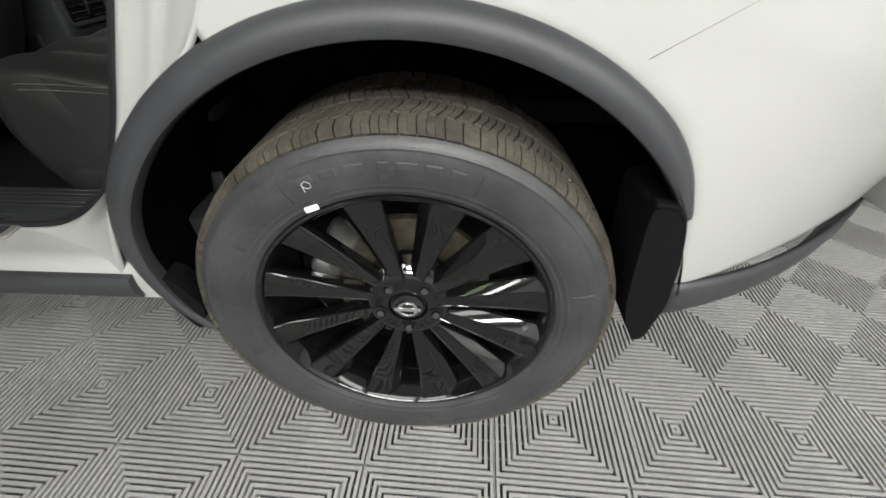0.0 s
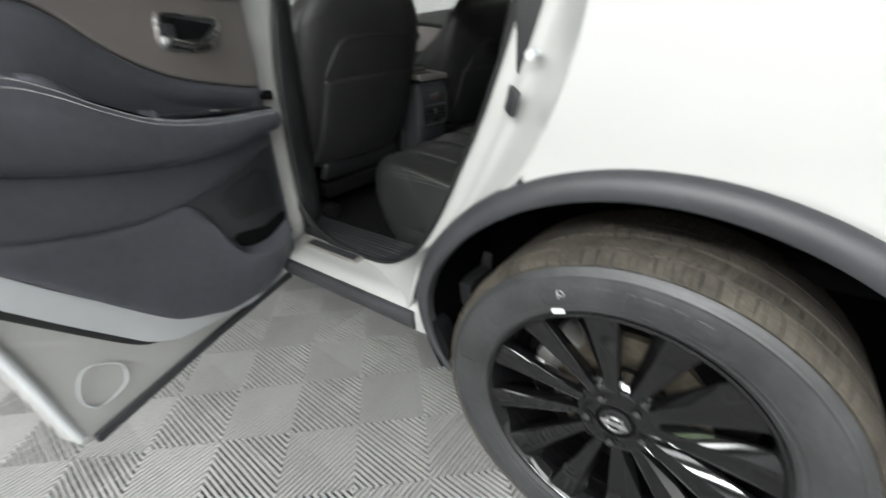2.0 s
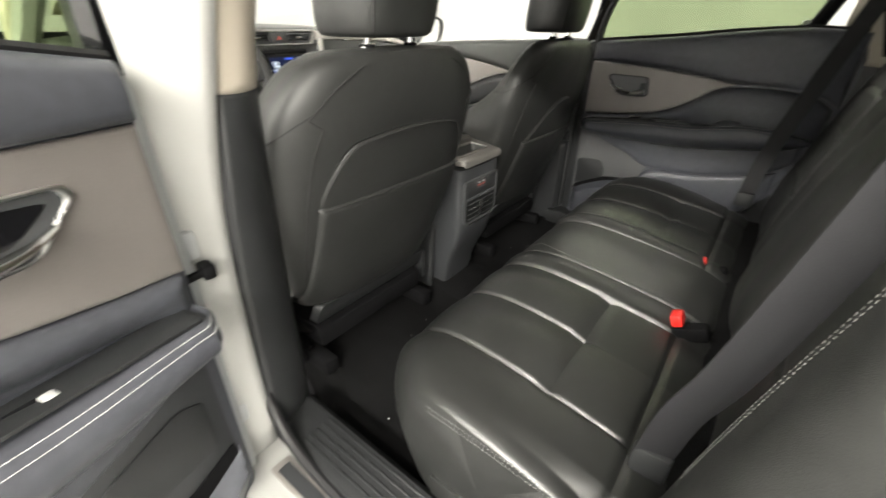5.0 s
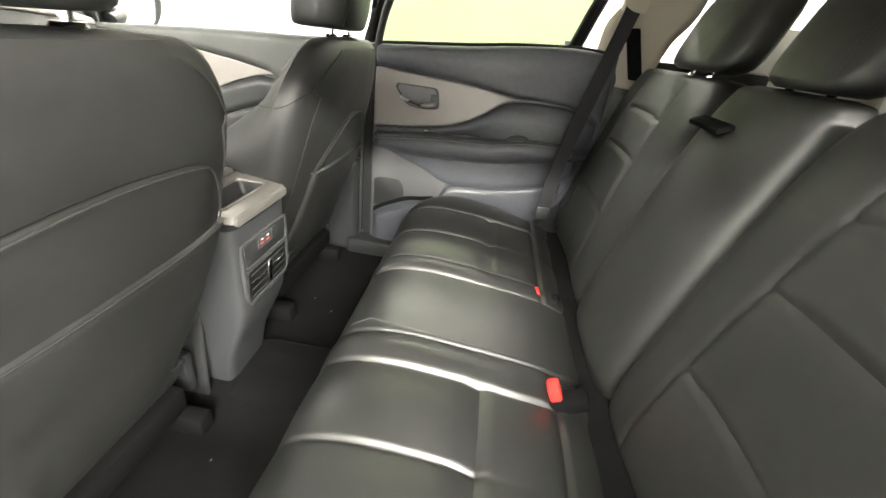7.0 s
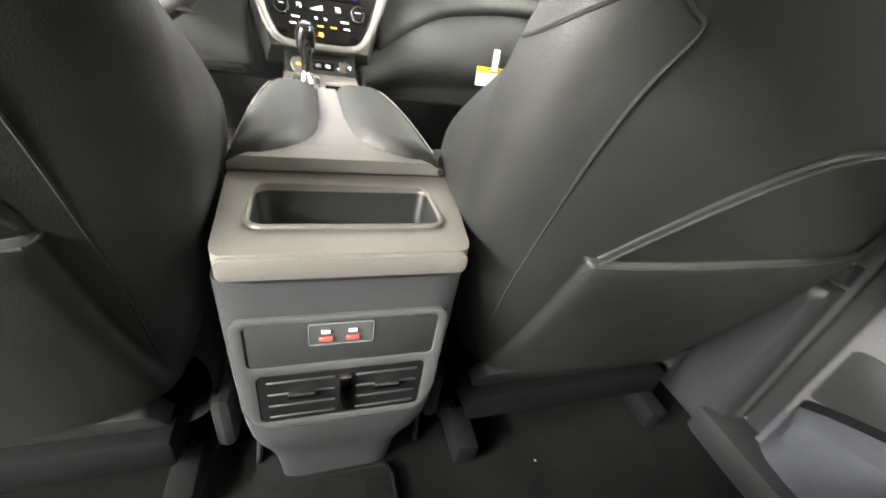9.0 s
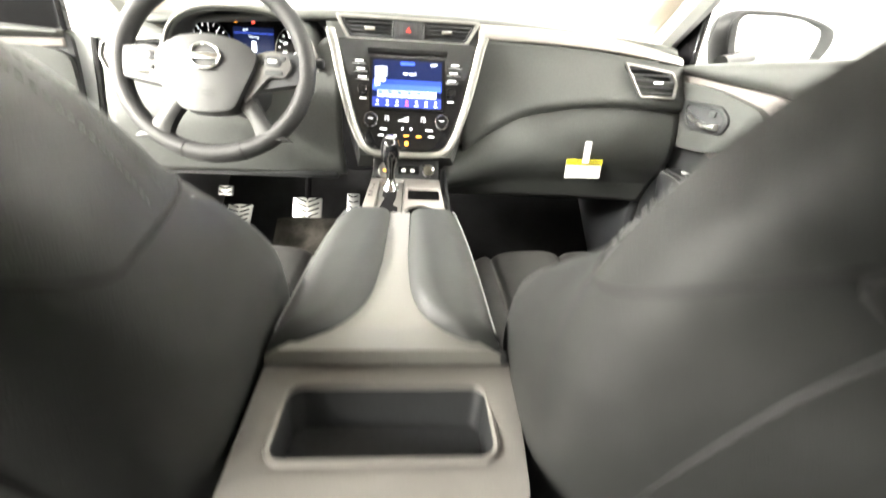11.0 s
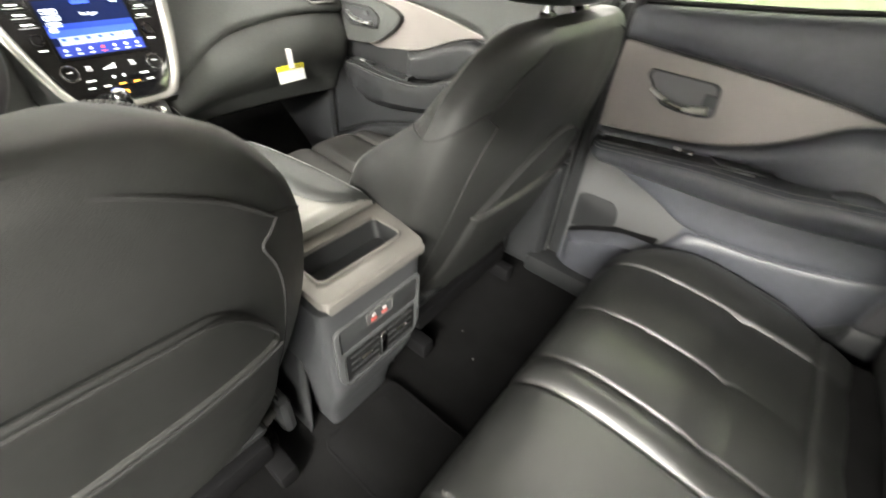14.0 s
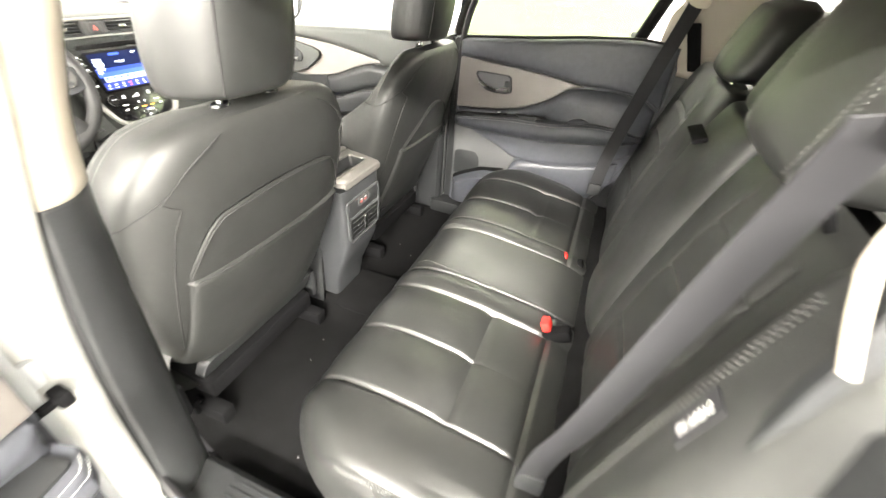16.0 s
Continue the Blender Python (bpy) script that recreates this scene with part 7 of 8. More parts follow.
# sticker on the windscreen
stk = thing("windscreen_sticker", (-2.45, 0.30, 1.32), "small olive sticker on the windscreen", "sticker")
part("paper", prism(rrect(-0.030, -0.060, 0.030, 0.060, 0.002), lambda a, b, h: (lambda p: (p[0] + 0.010 + h, p[1], p[2] - 0.004))(screen(0.0792 + a / 1.46, 0.352 + b / 1.23)), 0.001), M["sticker"], stk)

# ---- doors ----
def K(xs, ys):
    return lambda a: interp(a, xs, ys)


def rear_door_trim(door, place, far_side):
    """The padded inner trim of a rear door: a runs back from the hinge, z up, n into the cabin."""
    base = rounded([(-0.012, 0.47), (-0.012, 1.25), (0.40, 1.286), (0.65, 1.312), (0.80, 1.302), (0.812, 1.25), (0.811, 1.165), (0.803, 1.071), (0.791, 0.973), (0.763, 0.845), (0.728, 0.775), (0.628, 0.662), (0.442, 0.470), (0.30, 0.405), (0.14, 0.392), (0.05, 0.43)], 0.02)
    part("trim_panel", prism(base, lambda a, b, h: place(a, b, h - 0.022), 0.020, 0.006), M["leather_door"], door, "charcoal moulded trim")
    part("belt_seal", fix(tube([place(a, z, -0.006) for a, z in ((-0.01, 1.254), (0.304, 1.282), (0.464, 1.301), (0.665, 1.316), (0.79, 1.308))], 0.006, 6)), M["rubber"], door)
    satin_lo = K([-0.01, 0.10, 0.25, 0.335, 0.395, 0.445, 0.49, 0.51], [0.974, 0.983, 1.006, 1.036, 1.071, 1.108, 1.126, 1.129])
    satin_hi = K([-0.01, 0.25, 0.40, 0.50, 0.51], [1.180, 1.163, 1.148, 1.133, 1.131])
    pad_lo = K([-0.01, 0.25, 0.40, 0.50, 0.607, 0.69, 0.75, 0.80], [1.183, 1.166, 1.151, 1.136, 1.133, 1.127, 1.114, 1.085])
    pad_hi = K([-0.01, 0.304, 0.464, 0.665, 0.80], [1.250, 1.278, 1.297, 1.312, 1.302])
    part("upper_pad", fix(dome(pad_lo, pad_hi, -0.01, 0.80, 0.018, place, 50, 16, 0.014, -0.02, bump=lambda a, b, u, v: 0.010 * math.sin(math.pi * v) - 0.010 * max(0.0, (a - 0.70) / 0.1) ** 2)), M["leather_door"], door, "black padded upper trim")
    part("satin_panel", fix(dome(satin_lo, satin_hi, -0.01, 0.508, 0.006, place, 40, 12, 0.006, -0.02)), M["satin_door"], door, "satin taupe trim panel")
    arm_hi = K([-0.01, 0.10, 0.25, 0.335, 0.395, 0.445, 0.49, 0.607, 0.69, 0.745, 0.785], [0.972, 0.981, 1.003, 1.033, 1.068, 1.104, 1.120, 1.127, 1.121, 1.108, 1.082])
    arm_lo = K([-0.01, 0.07, 0.226, 0.378, 0.472, 0.529, 0.58, 0.645, 0.709, 0.76, 0.785], [0.917, 0.917, 0.915, 0.931, 0.966, 0.995, 1.013, 1.016, 1.010, 0.995, 0.985])
    arm_bot = K([0.0, 0.077, 0.253, 0.408, 0.57, 0.687, 0.73, 0.755, 0.775], [0.862, 0.852, 0.828, 0.834, 0.858, 0.890, 0.912, 0.950, 0.975])
    if far_side:
        arm_lo = K([-0.01, 0.07, 0.15, 0.27, 0.42, 0.50, 0.58, 0.645, 0.709, 0.785], [0.946, 0.956, 0.966, 0.978, 0.984, 0.997, 1.007, 1.006, 0.998, 0.978])
        arm_bot = K([0.0, 0.05, 0.20, 0.42, 0.65, 0.70, 0.73, 0.775], [0.908, 0.902, 0.893, 0.897, 0.928, 0.938, 0.950, 0.968])
    swell = lambda a: (0.3 + 0.7 * math.sqrt(max(0.0, 1 - max(0.0, (a - 0.68) / 0.102) ** 2))) * min(1.0, 0.55 + a / 0.06)
    part("arm_pad", fix(dome(arm_lo, arm_hi, 0.0, 0.788, 0.032, place, 80, 34, 0.055, -0.02,
                             bump=lambda a, b, u, v: -0.040 * math.exp(-((a - 0.20) / 0.22) ** 4) * (1 - v) ** 0.7 + 0.024 * (1 - v) ** 2.0 / (1 + math.exp((0.50 - a) / 0.025)), open_lo=True)), M["leather_door"], door, "black padded arm trim")
    # armrest: a roll swelling out below the stitched line
    rings = []
    for i in range(71):
        a = 0.782 * (1 - (1 - i / 70) ** 1.5)
        zs, zb = arm_lo(a) + 0.004, arm_bot(a)
        w = (0.088 - 0.012 * a) * swell(a)
        hgt = zs - zb
        sec = [(0.0, -0.012), (0.015, 0.30), (0.07, 0.56), (0.18, 0.80), (0.34, 0.94), (0.52, 1.0), (0.70, 0.99), (0.84, 0.95), (0.93, 0.88), (0.985, 0.78), (1.0, 0.66), (1.0, 0.0), (0.0, -0.2)]
        rings.append([place(a, zb + hgt * q, w * k) for q, k in sec])
    arm = part("armrest", fix(loft(rings)), M["leather_door"], door, "black padded armrest with light stitching")
    for off in (0.0, 0.010):
        pts = []
        for i in range(70):
            a = 0.01 + 0.755 * i / 69
            zs, zb = arm_lo(a) + 0.004, arm_bot(a)
            w = (0.088 - 0.012 * a) * swell(a)
            q, k = (0.970, 0.805) if off == 0 else (0.885, 0.925)
            pts.append(place(a, zb + (zs - zb) * q, w * k + 0.0012))
        part("stitching", stitches(pts, 0.0034, 0.0024, 0.00062), M["thread"], arm, "light grey thread")
    # switch plate and pull cup on the ledge
    sl = lambda a, b, h: place(a, arm_lo(a) + 0.0045 + h, 0.004 + b)
    part("switch_plate", prism(rounded([(0.02, 0.0), (0.34, 0.0), (0.36, 0.046), (0.02, 0.054)], 0.012), sl, 0.005, 0.002), M["plastic"], arm)
    sw_ = part("window_switch", prism(rrect(0.185, 0.018, 0.230, 0.038, 0.004), lambda a, b, h: sl(a, b, h + 0.005), 0.006, 0.003), M["gloss"], arm)
    part("switch_tip", prism(rrect(0.186, 0.021, 0.200, 0.035, 0.003), lambda a, b, h: sl(a, b, h + 0.0105), 0.002, 0.001), M["grey_print"], sw_, "pale switch tip")
    if far_side:
        part("pull_cup", prism(rounded([(0.255, 0.006), (0.395, 0.020), (0.385, 0.036), (0.285, 0.046)], 0.008), lambda a, b, h: sl(a, b, h + 0.004), 0.003, 0.001), M["plastic_grey"], arm, "pale pull cup")
    else:
        part("pull_cup", prism(rrect(0.362, 0.002, 0.50, 0.042, 0.016), lambda a, b, h: sl(a, b, h - 0.001), 0.004, 0.002), M["black"], arm)
        part("pull_divider", prism(rounded([(0.352, -0.002), (0.358, -0.002), (0.366, 0.052), (0.356, 0.052)], 0.001), sl, 0.014, 0.001), M["leather_door"], arm)
    hump = []
    for i in range(15):
        k = i / 14
        a, w = 0.485 + 0.075 * k, 0.015 * math.sin(math.pi * (0.08 + 0.84 * k)) ** 0.6
        hump.append([place(a, arm_lo(a) + 0.002 + w * 1.2 * math.sin(2 * math.pi * j / 14), 0.048 + 1.3 * w * math.cos(2 * math.pi * j / 14)) for j in range(14)])
    part("pull_grip", fix(loft(hump)), M["leather_door"], arm)
    # handle: thin chrome bezel, dark cup, bright lever
    outline = [(0.082, 1.120), (0.135, 1.060), (0.205, 1.054), (0.268, 1.060), (0.256, 1.132), (0.090, 1.134)]
    if far_side:
        outline = [(0.065 + (a - 0.082) * 0.89, b + 0.001) for a, b in outline]
    cxh, czh = (0.146, 1.097) if far_side else (0.172, 1.096)
    shrink = lambda k: rounded([(cxh + (a - cxh) * k, czh + (b - czh) * (k - 0.02)) for a, b in outline], 0.018 * k)
    hd = part("inner_handle", prism(shrink(1.0), lambda a, b, h: place(a, b, 0.004 + h), 0.008, 0.003, 2, holes=[shrink(0.90)]), M["plastic_grey"] if far_side else M["lever"], door, "chrome inner door handle in a cup")
    part("cup", prism(shrink(0.92), lambda a, b, h: place(a, b, 0.0035 + h), 0.004), M["cup"] if far_side else M["gloss_grey"], hd)
    if not far_side:
        part("cup_shade", prism(rounded([(0.106, 1.118), (0.150, 1.082), (0.246, 1.084), (0.240, 1.124)], 0.012), lambda a, b, h: place(a, b, 0.0075 + h), 0.001), M["gloss"], hd)
    part("lever", fix(tube(smooth_path([place(cxh + a, b, n) for a, b, n in ((-0.060, 1.092, 0.011), (-0.022, 1.078, 0.019), (0.028, 1.072, 0.021), (0.066 if far_side else 0.071, 1.078, 0.016))], 4), 0.0100, 10, flat=0.6, taper=lambda t: 0.65 + 0.75 * t)), M["lever"] if far_side else M["chrome"], hd, "bright chrome lever")
    part("lock_tab", prism(rrect(cxh + 0.050, 1.084, cxh + 0.074, 1.110, 0.004), lambda a, b, h: place(a, b, 0.0080 + h), 0.006, 0.002), M["plastic_grey"], hd)
    # middle panel sweeping up to the hinge
    mid_hi = lambda a: arm_bot(a) + 0.010
    mid_lo = K([0.0, 0.042, 0.172, 0.312, 0.445, 0.65, 0.70, 0.74], [0.822, 0.809, 0.763, 0.734, 0.727, 0.765, 0.80, 0.845])
    if far_side:
        mid_lo = K([0.0, 0.05, 0.10, 0.195, 0.28, 0.445, 0.612, 0.70, 0.752], [0.905, 0.89, 0.868, 0.832, 0.792, 0.795, 0.825, 0.86, 0.90])
    part("middle_panel", fix(dome(mid_lo, mid_hi, 0.0, 0.752, 0.009, place, 44, 16, 0.030, -0.012)), M["leather_door"], door, "charcoal middle trim")
    # lower panel bulging out to form a pocket, below a speaker cover
    low_hi = K([0.0, 0.016, 0.11, 0.21, 0.255, 0.29, 0.325, 0.445, 0.65, 0.70], [0.590, 0.580, 0.552, 0.572, 0.630, 0.700, 0.728, 0.722, 0.759, 0.785])
    if far_side:
        low_hi = K([0.0, 0.05, 0.145, 0.21, 0.25, 0.285, 0.325, 0.445, 0.612, 0.70, 0.716], [0.63, 0.66, 0.70, 0.708, 0.715, 0.770, 0.784, 0.788, 0.818, 0.85, 0.855])
    low_lo = K([0.0, 0.05, 0.10, 0.26, 0.34, 0.442, 0.52, 0.626, 0.69, 0.72], [0.500, 0.440, 0.408, 0.402, 0.425, 0.474, 0.548, 0.665, 0.735, 0.775])
    part("lower_panel", fix(dome(low_lo, low_hi, 0.0, 0.716, 0.007, place, 60, 18, 0.024, -0.012, bump=lambda a, b, u, v: 0.042 * math.exp(-((a - 0.08) / 0.20) ** 2) * v)), M["leather_door"], door, "charcoal lower trim with pocket")
    if far_side:
        cover = [(-0.010, 0.60), (-0.010, 0.962), (0.012, 0.945), (0.05, 0.90), (0.105, 0.870), (0.20, 0.834), (0.286, 0.794), (0.262, 0.72), (0.20, 0.66), (0.10, 0.62)]
        grille = [(0.0, 0.655), (0.0, 0.768), (0.02, 0.776), (0.098, 0.778), (0.118, 0.755), (0.124, 0.715), (0.11, 0.692)]
    else:
        cover = [(0.008, 0.56), (0.008, 0.815), (0.10, 0.795), (0.20, 0.765), (0.312, 0.735), (0.27, 0.645), (0.20, 0.56)]
        grille = [(0.035, 0.635), (0.035, 0.745), (0.075, 0.762), (0.185, 0.735), (0.225, 0.705), (0.195, 0.64)]
    # far cover takes the lit copy, as window light is in its colour
    part("speaker_cover", prism(rounded(cover, 0.012), lambda a, b, h: place(a, b, h - 0.004), 0.005, 0.002), M["lit_grey"] if far_side else M["plastic_grey"], door, "smooth grey speaker cover")
    part("speaker_grille", prism(rounded(grille, 0.012), lambda a, b, h: place(a, b, h + 0.001), 0.003, 0.0015), M["plastic"], door, "dark perforated speaker grille")
    # black sheet across the pocket's mouth stands in for the shade inside
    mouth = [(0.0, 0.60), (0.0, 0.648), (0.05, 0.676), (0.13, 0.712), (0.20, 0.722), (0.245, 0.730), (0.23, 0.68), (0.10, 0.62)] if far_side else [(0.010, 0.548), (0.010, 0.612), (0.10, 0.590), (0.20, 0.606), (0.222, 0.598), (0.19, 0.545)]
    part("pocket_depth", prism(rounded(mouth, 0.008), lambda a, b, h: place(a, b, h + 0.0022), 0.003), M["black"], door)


def rear_left_place(a, z, n):
    """Door swung open about its front hinge."""
    O = Vector((-1.06, 0.0, 0))
    p = O + Vector((0.309, -0.951, 0)) * a + Vector((0.951, 0.309, 0)) * n
    return p.x, p.y, z + 0.02 + 0.07 * a


ldoor = thing("rear_door", (-0.93, -0.42, 0.4), "open white rear car door with charcoal padded trim", "car door")
L = rear_left_place


def lraw(a, z, n):
    return L(a, z - 0.02 - 0.07 * a, n)


inner = rounded([(-0.04, 0.44), (-0.04, 1.25), (0.60, 1.352), (0.90, 1.375), (0.898, 1.20), (0.888, 1.10), (0.868, 0.99), (0.835, 0.925), (0.80, 0.868), (0.71, 0.745), (0.622, 0.636), (0.508, 0.502), (0.44, 0.455), (0.20, 0.40), (0.0, 0.41)], 0.02)
part("inner_shell", prism(inner, lambda a, b, h: lraw(a, b, h - 0.075), 0.05, 0.012, 3), M["jamb"], ldoor, "white painted inner shell")
outer = rounded([(-0.05, 0.37), (-0.05, 1.25), (0.60, 1.352), (0.95, 1.378), (0.955, 1.25), (0.945, 1.05), (0.938, 0.975), (0.87, 0.932), (0.80, 0.848), (0.752, 0.757), (0.72, 0.65), (0.702, 0.53), (0.692, 0.42), (0.685, 0.345), (0.655, 0.335), (0.30, 0.35)], 0.012)
part("outer_skin", prism(outer, lambda a, b, h: lraw(a, b, -0.130 + h - 0.02 * (1 - ((b - 0.9) / 0.6) ** 2)), 0.05, 0.006, 3), M["paint"], ldoor, "white painted outer skin")
part("outer_flange", fix(tube(smooth_path([lraw(a, z, -0.088) for a, z in ((0.938, 1.25), (0.930, 1.05), (0.922, 0.985), (0.862, 0.940), (0.795, 0.858), (0.746, 0.765), (0.713, 0.655), (0.695, 0.53), (0.684, 0.42), (0.676, 0.355))], 5), 0.010, 8)), M["jamb"], ldoor)
seal = smooth_path([lraw(a, z, -0.050) for a, z in ((0.908, 1.37), (0.902, 1.22), (0.889, 1.116), (0.876, 1.03), (0.846, 0.948), (0.808, 0.889), (0.713, 0.76), (0.625, 0.651), (0.508, 0.516), (0.452, 0.483))], 6)
part("door_weatherstrip", fix(tube(seal, 0.021, 12, flat=0.45, up=(0.951, 0.309, 0))), M["rubber"], ldoor, "black rubber weatherstrip")
part("lower_cladding", prism(rounded([(-0.045, 0.355), (-0.045, 0.43), (0.40, 0.44), (0.672, 0.40), (0.672, 0.338), (0.30, 0.34)], 0.01), lambda a, b, h: lraw(a, b, -0.157 + h), 0.02, 0.006), M["clad"], ldoor)
part("bottom_strip", prism(rounded([(-0.04, 0.345), (0.30, 0.345), (0.66, 0.33), (0.66, 0.352), (0.30, 0.366), (-0.04, 0.368)], 0.004), lambda a, b, h: lraw(a, b, -0.079 + h), 0.012, 0.004), M["clad"], ldoor)
part("grommet_seat", fix(loft([[lraw(0.85 + r * math.cos(k * math.pi / 10), 1.216 + r * math.sin(k * math.pi / 10), -0.025 + h) for k in range(20)] for r, h in ((0.015, 0.0), (0.013, 0.002), (0.0105, 0.0025), (0.001, 0.0025))])), M["jamb"], ldoor)
part("grommet", fix(loft([[lraw(0.85 + r * math.cos(k * math.pi / 10), 1.216 + r * math.sin(k * math.pi / 10), -0.017 + h) for k in range(20)] for r, h in ((0.0085, 0.0), (0.0078, 0.002), (0.004, 0.003), (0.003, 0.001), (0.001, 0.001))])), M["grommet"], ldoor, "grey rubber grommet")
la = part("latch", prism(rounded([(0.840, 1.110), (0.868, 1.112), (0.873, 1.094), (0.865, 1.084), (0.844, 1.088)], 0.004), lambda a, b, h: lraw(a, b, -0.026 + h), 0.003, 0.001), M["black"], ldoor, "black door latch with worn metal claw")
part("latch_claw", fix(tube([lraw(0.851, 1.099, -0.022), lraw(0.859, 1.095, -0.018), lraw(0.867, 1.098, -0.022)], 0.0028, 8)), M["steel"], la)
part("latch_red", prism(rrect(0.845, 1.1065, 0.854, 1.1090, 0.001), lambda a, b, h: lraw(a, b, -0.023 + h), 0.002), M["usb_red"], la)
part("access_hole", prism(rrect(0.806, 1.050, 0.840, 1.067, 0.008), lambda a, b, h: lraw(a, b, -0.026 + h), 0.003, 0.001), M["plastic"], ldoor)
part("hole_plug", prism(rrect(0.824, 1.0515, 0.8385, 1.0655, 0.007), lambda a, b, h: lraw(a, b, -0.023 + h), 0.004, 0.002), M["grey_print"], ldoor)
for a, z in ((0.905, 1.055), (0.87, 0.985)):
    part("rivet", fix(loft([[lraw(a + r * math.cos(k * math.pi / 5), z + r * math.sin(k * math.pi / 5), -0.06 + h) for k in range(10)] for r, h in ((0.0025, 0), (0.0015, 0.002))])), M["black"], ldoor)
for k in range(4):
    part("print_dot", prism(rrect(0.836 + 0.008 * k, 1.018, 0.841 + 0.008 * k, 1.023, 0.001), lambda a, b, h: lraw(a, b, -0.0252 + h), 0.0006), M["jamb"], ldoor)
# pressed shapes in the lower shell
part("pressed_bead", fix(tube(smooth_path([lraw(a, z, -0.079) for a, z in ((0.60, 0.50), (0.55, 0.46), (0.56, 0.41), (0.62, 0.40), (0.645, 0.44), (0.63, 0.49))], 5, True), 0.0025, 8, closed=True)), M["jamb"], ldoor)
rear_door_trim(ldoor, L, False)
# window frame and glass
part("window_frame", fix(join(tube([lraw(-0.03, 1.25, -0.05), lraw(-0.03, 1.40, -0.04), lraw(0.0, 1.585, -0.02)], 0.022, 8), tube([lraw(0.0, 1.585, -0.02), lraw(0.3, 1.60, -0.02), lraw(0.65, 1.57, -0.02), lraw(0.80, 1.50, -0.03), lraw(0.90, 1.40, -0.05)], 0.022, 8))), M["gloss"], ldoor, "gloss black window frame")
g = part("window_glass", prism([(-0.02, 1.24), (0.0, 1.58), (0.3, 1.595), (0.65, 1.565), (0.80, 1.495), (0.88, 1.36)], lambda a, b, h: lraw(a, b, -0.055 + 0.12 * (b - 1.25) + h), 0.004), M["glass_green"], ldoor, "green privacy glass")
g.visible_shadow = False
for s, z in ((0, 0.62), (1, 1.0)):
    part("hinge", rbox(lraw(-0.055, z, -0.06), (0.05, 0.04, 0.05), 0.008), M["jamb"], ldoor)


def rear_right_place(a, z, n):
    return -1.10 + a, 2 * CY - 0.155 - n, z


rdoor = thing("rear_door", (-0.7, 2 * CY - 0.12, 0.4), "closed rear car door with charcoal padded trim and green glass", "car door")
rear_door_trim(rdoor, rear_right_place, True)
R = rear_right_place
part("inner_shell", prism(rounded([(-0.05, 0.42), (-0.05, 1.245), (0.65, 1.30), (0.86, 1.30), (0.86, 0.9), (0.70, 0.5), (0.4, 0.42)], 0.02), lambda a, b, h: R(a, b, h - 0.09), 0.07, 0.004), M["plastic"], rdoor)
part("belt_strip", fix(tube([R(-0.02, 1.248, -0.012), R(0.4, 1.282, -0.012), R(0.70, 1.306, -0.012)], 0.009, 8)), M["rubber"], rdoor)
part("window_frame", fix(join(tube([R(-0.035, 1.24, -0.05), R(-0.03, 1.40, -0.09), R(0.0, 1.60, -0.14)], 0.024, 8), tube([R(0.655, 1.30, -0.05), R(0.70, 1.42, -0.09), R(0.76, 1.56, -0.14)], 0.022, 8))), M["black"], rdoor, "black window frame")
g = part("window_glass", prism([(-0.05, 1.23), (-0.02, 1.60), (0.76, 1.60), (0.655, 1.27)], lambda a, b, h: R(a, b, -0.05 - 0.22 * (b - 1.25) + h), 0.004), M["glass_green"], rdoor, "green privacy glass")
g.visible_shadow = False
part("glass_mark", prism(rrect(0.625, 1.308, 0.650, 1.332, 0.003), lambda a, b, h: R(a, b, -0.044 - 0.22 * (b - 1.25) + h), 0.0008), M["grey_print"], rdoor)
part("sill_trim", rbox((-0.75, 2 * CY - 0.15, 0.47), (0.9, 0.12, 0.08), 0.02), M["plastic"], rdoor)
part("b_pillar", rbox((-1.14, 2 * CY - 0.06, 0.85), (0.07, 0.08, 0.80), 0.02), M["plastic"], rdoor)


def front_place(hx, right, swing):
    """Front door coordinates: a back from the hinge, n into the cabin; swing in degrees from closed."""
    c, s = math.cos(radians(swing)), math.sin(radians(swing))

    def fn(a, z, n):
        x, y = hx + a * c + n * s, -a * s + n * c
        return x, (2 * CY - 0.155 - y if right else y + 0.02), z
    return fn


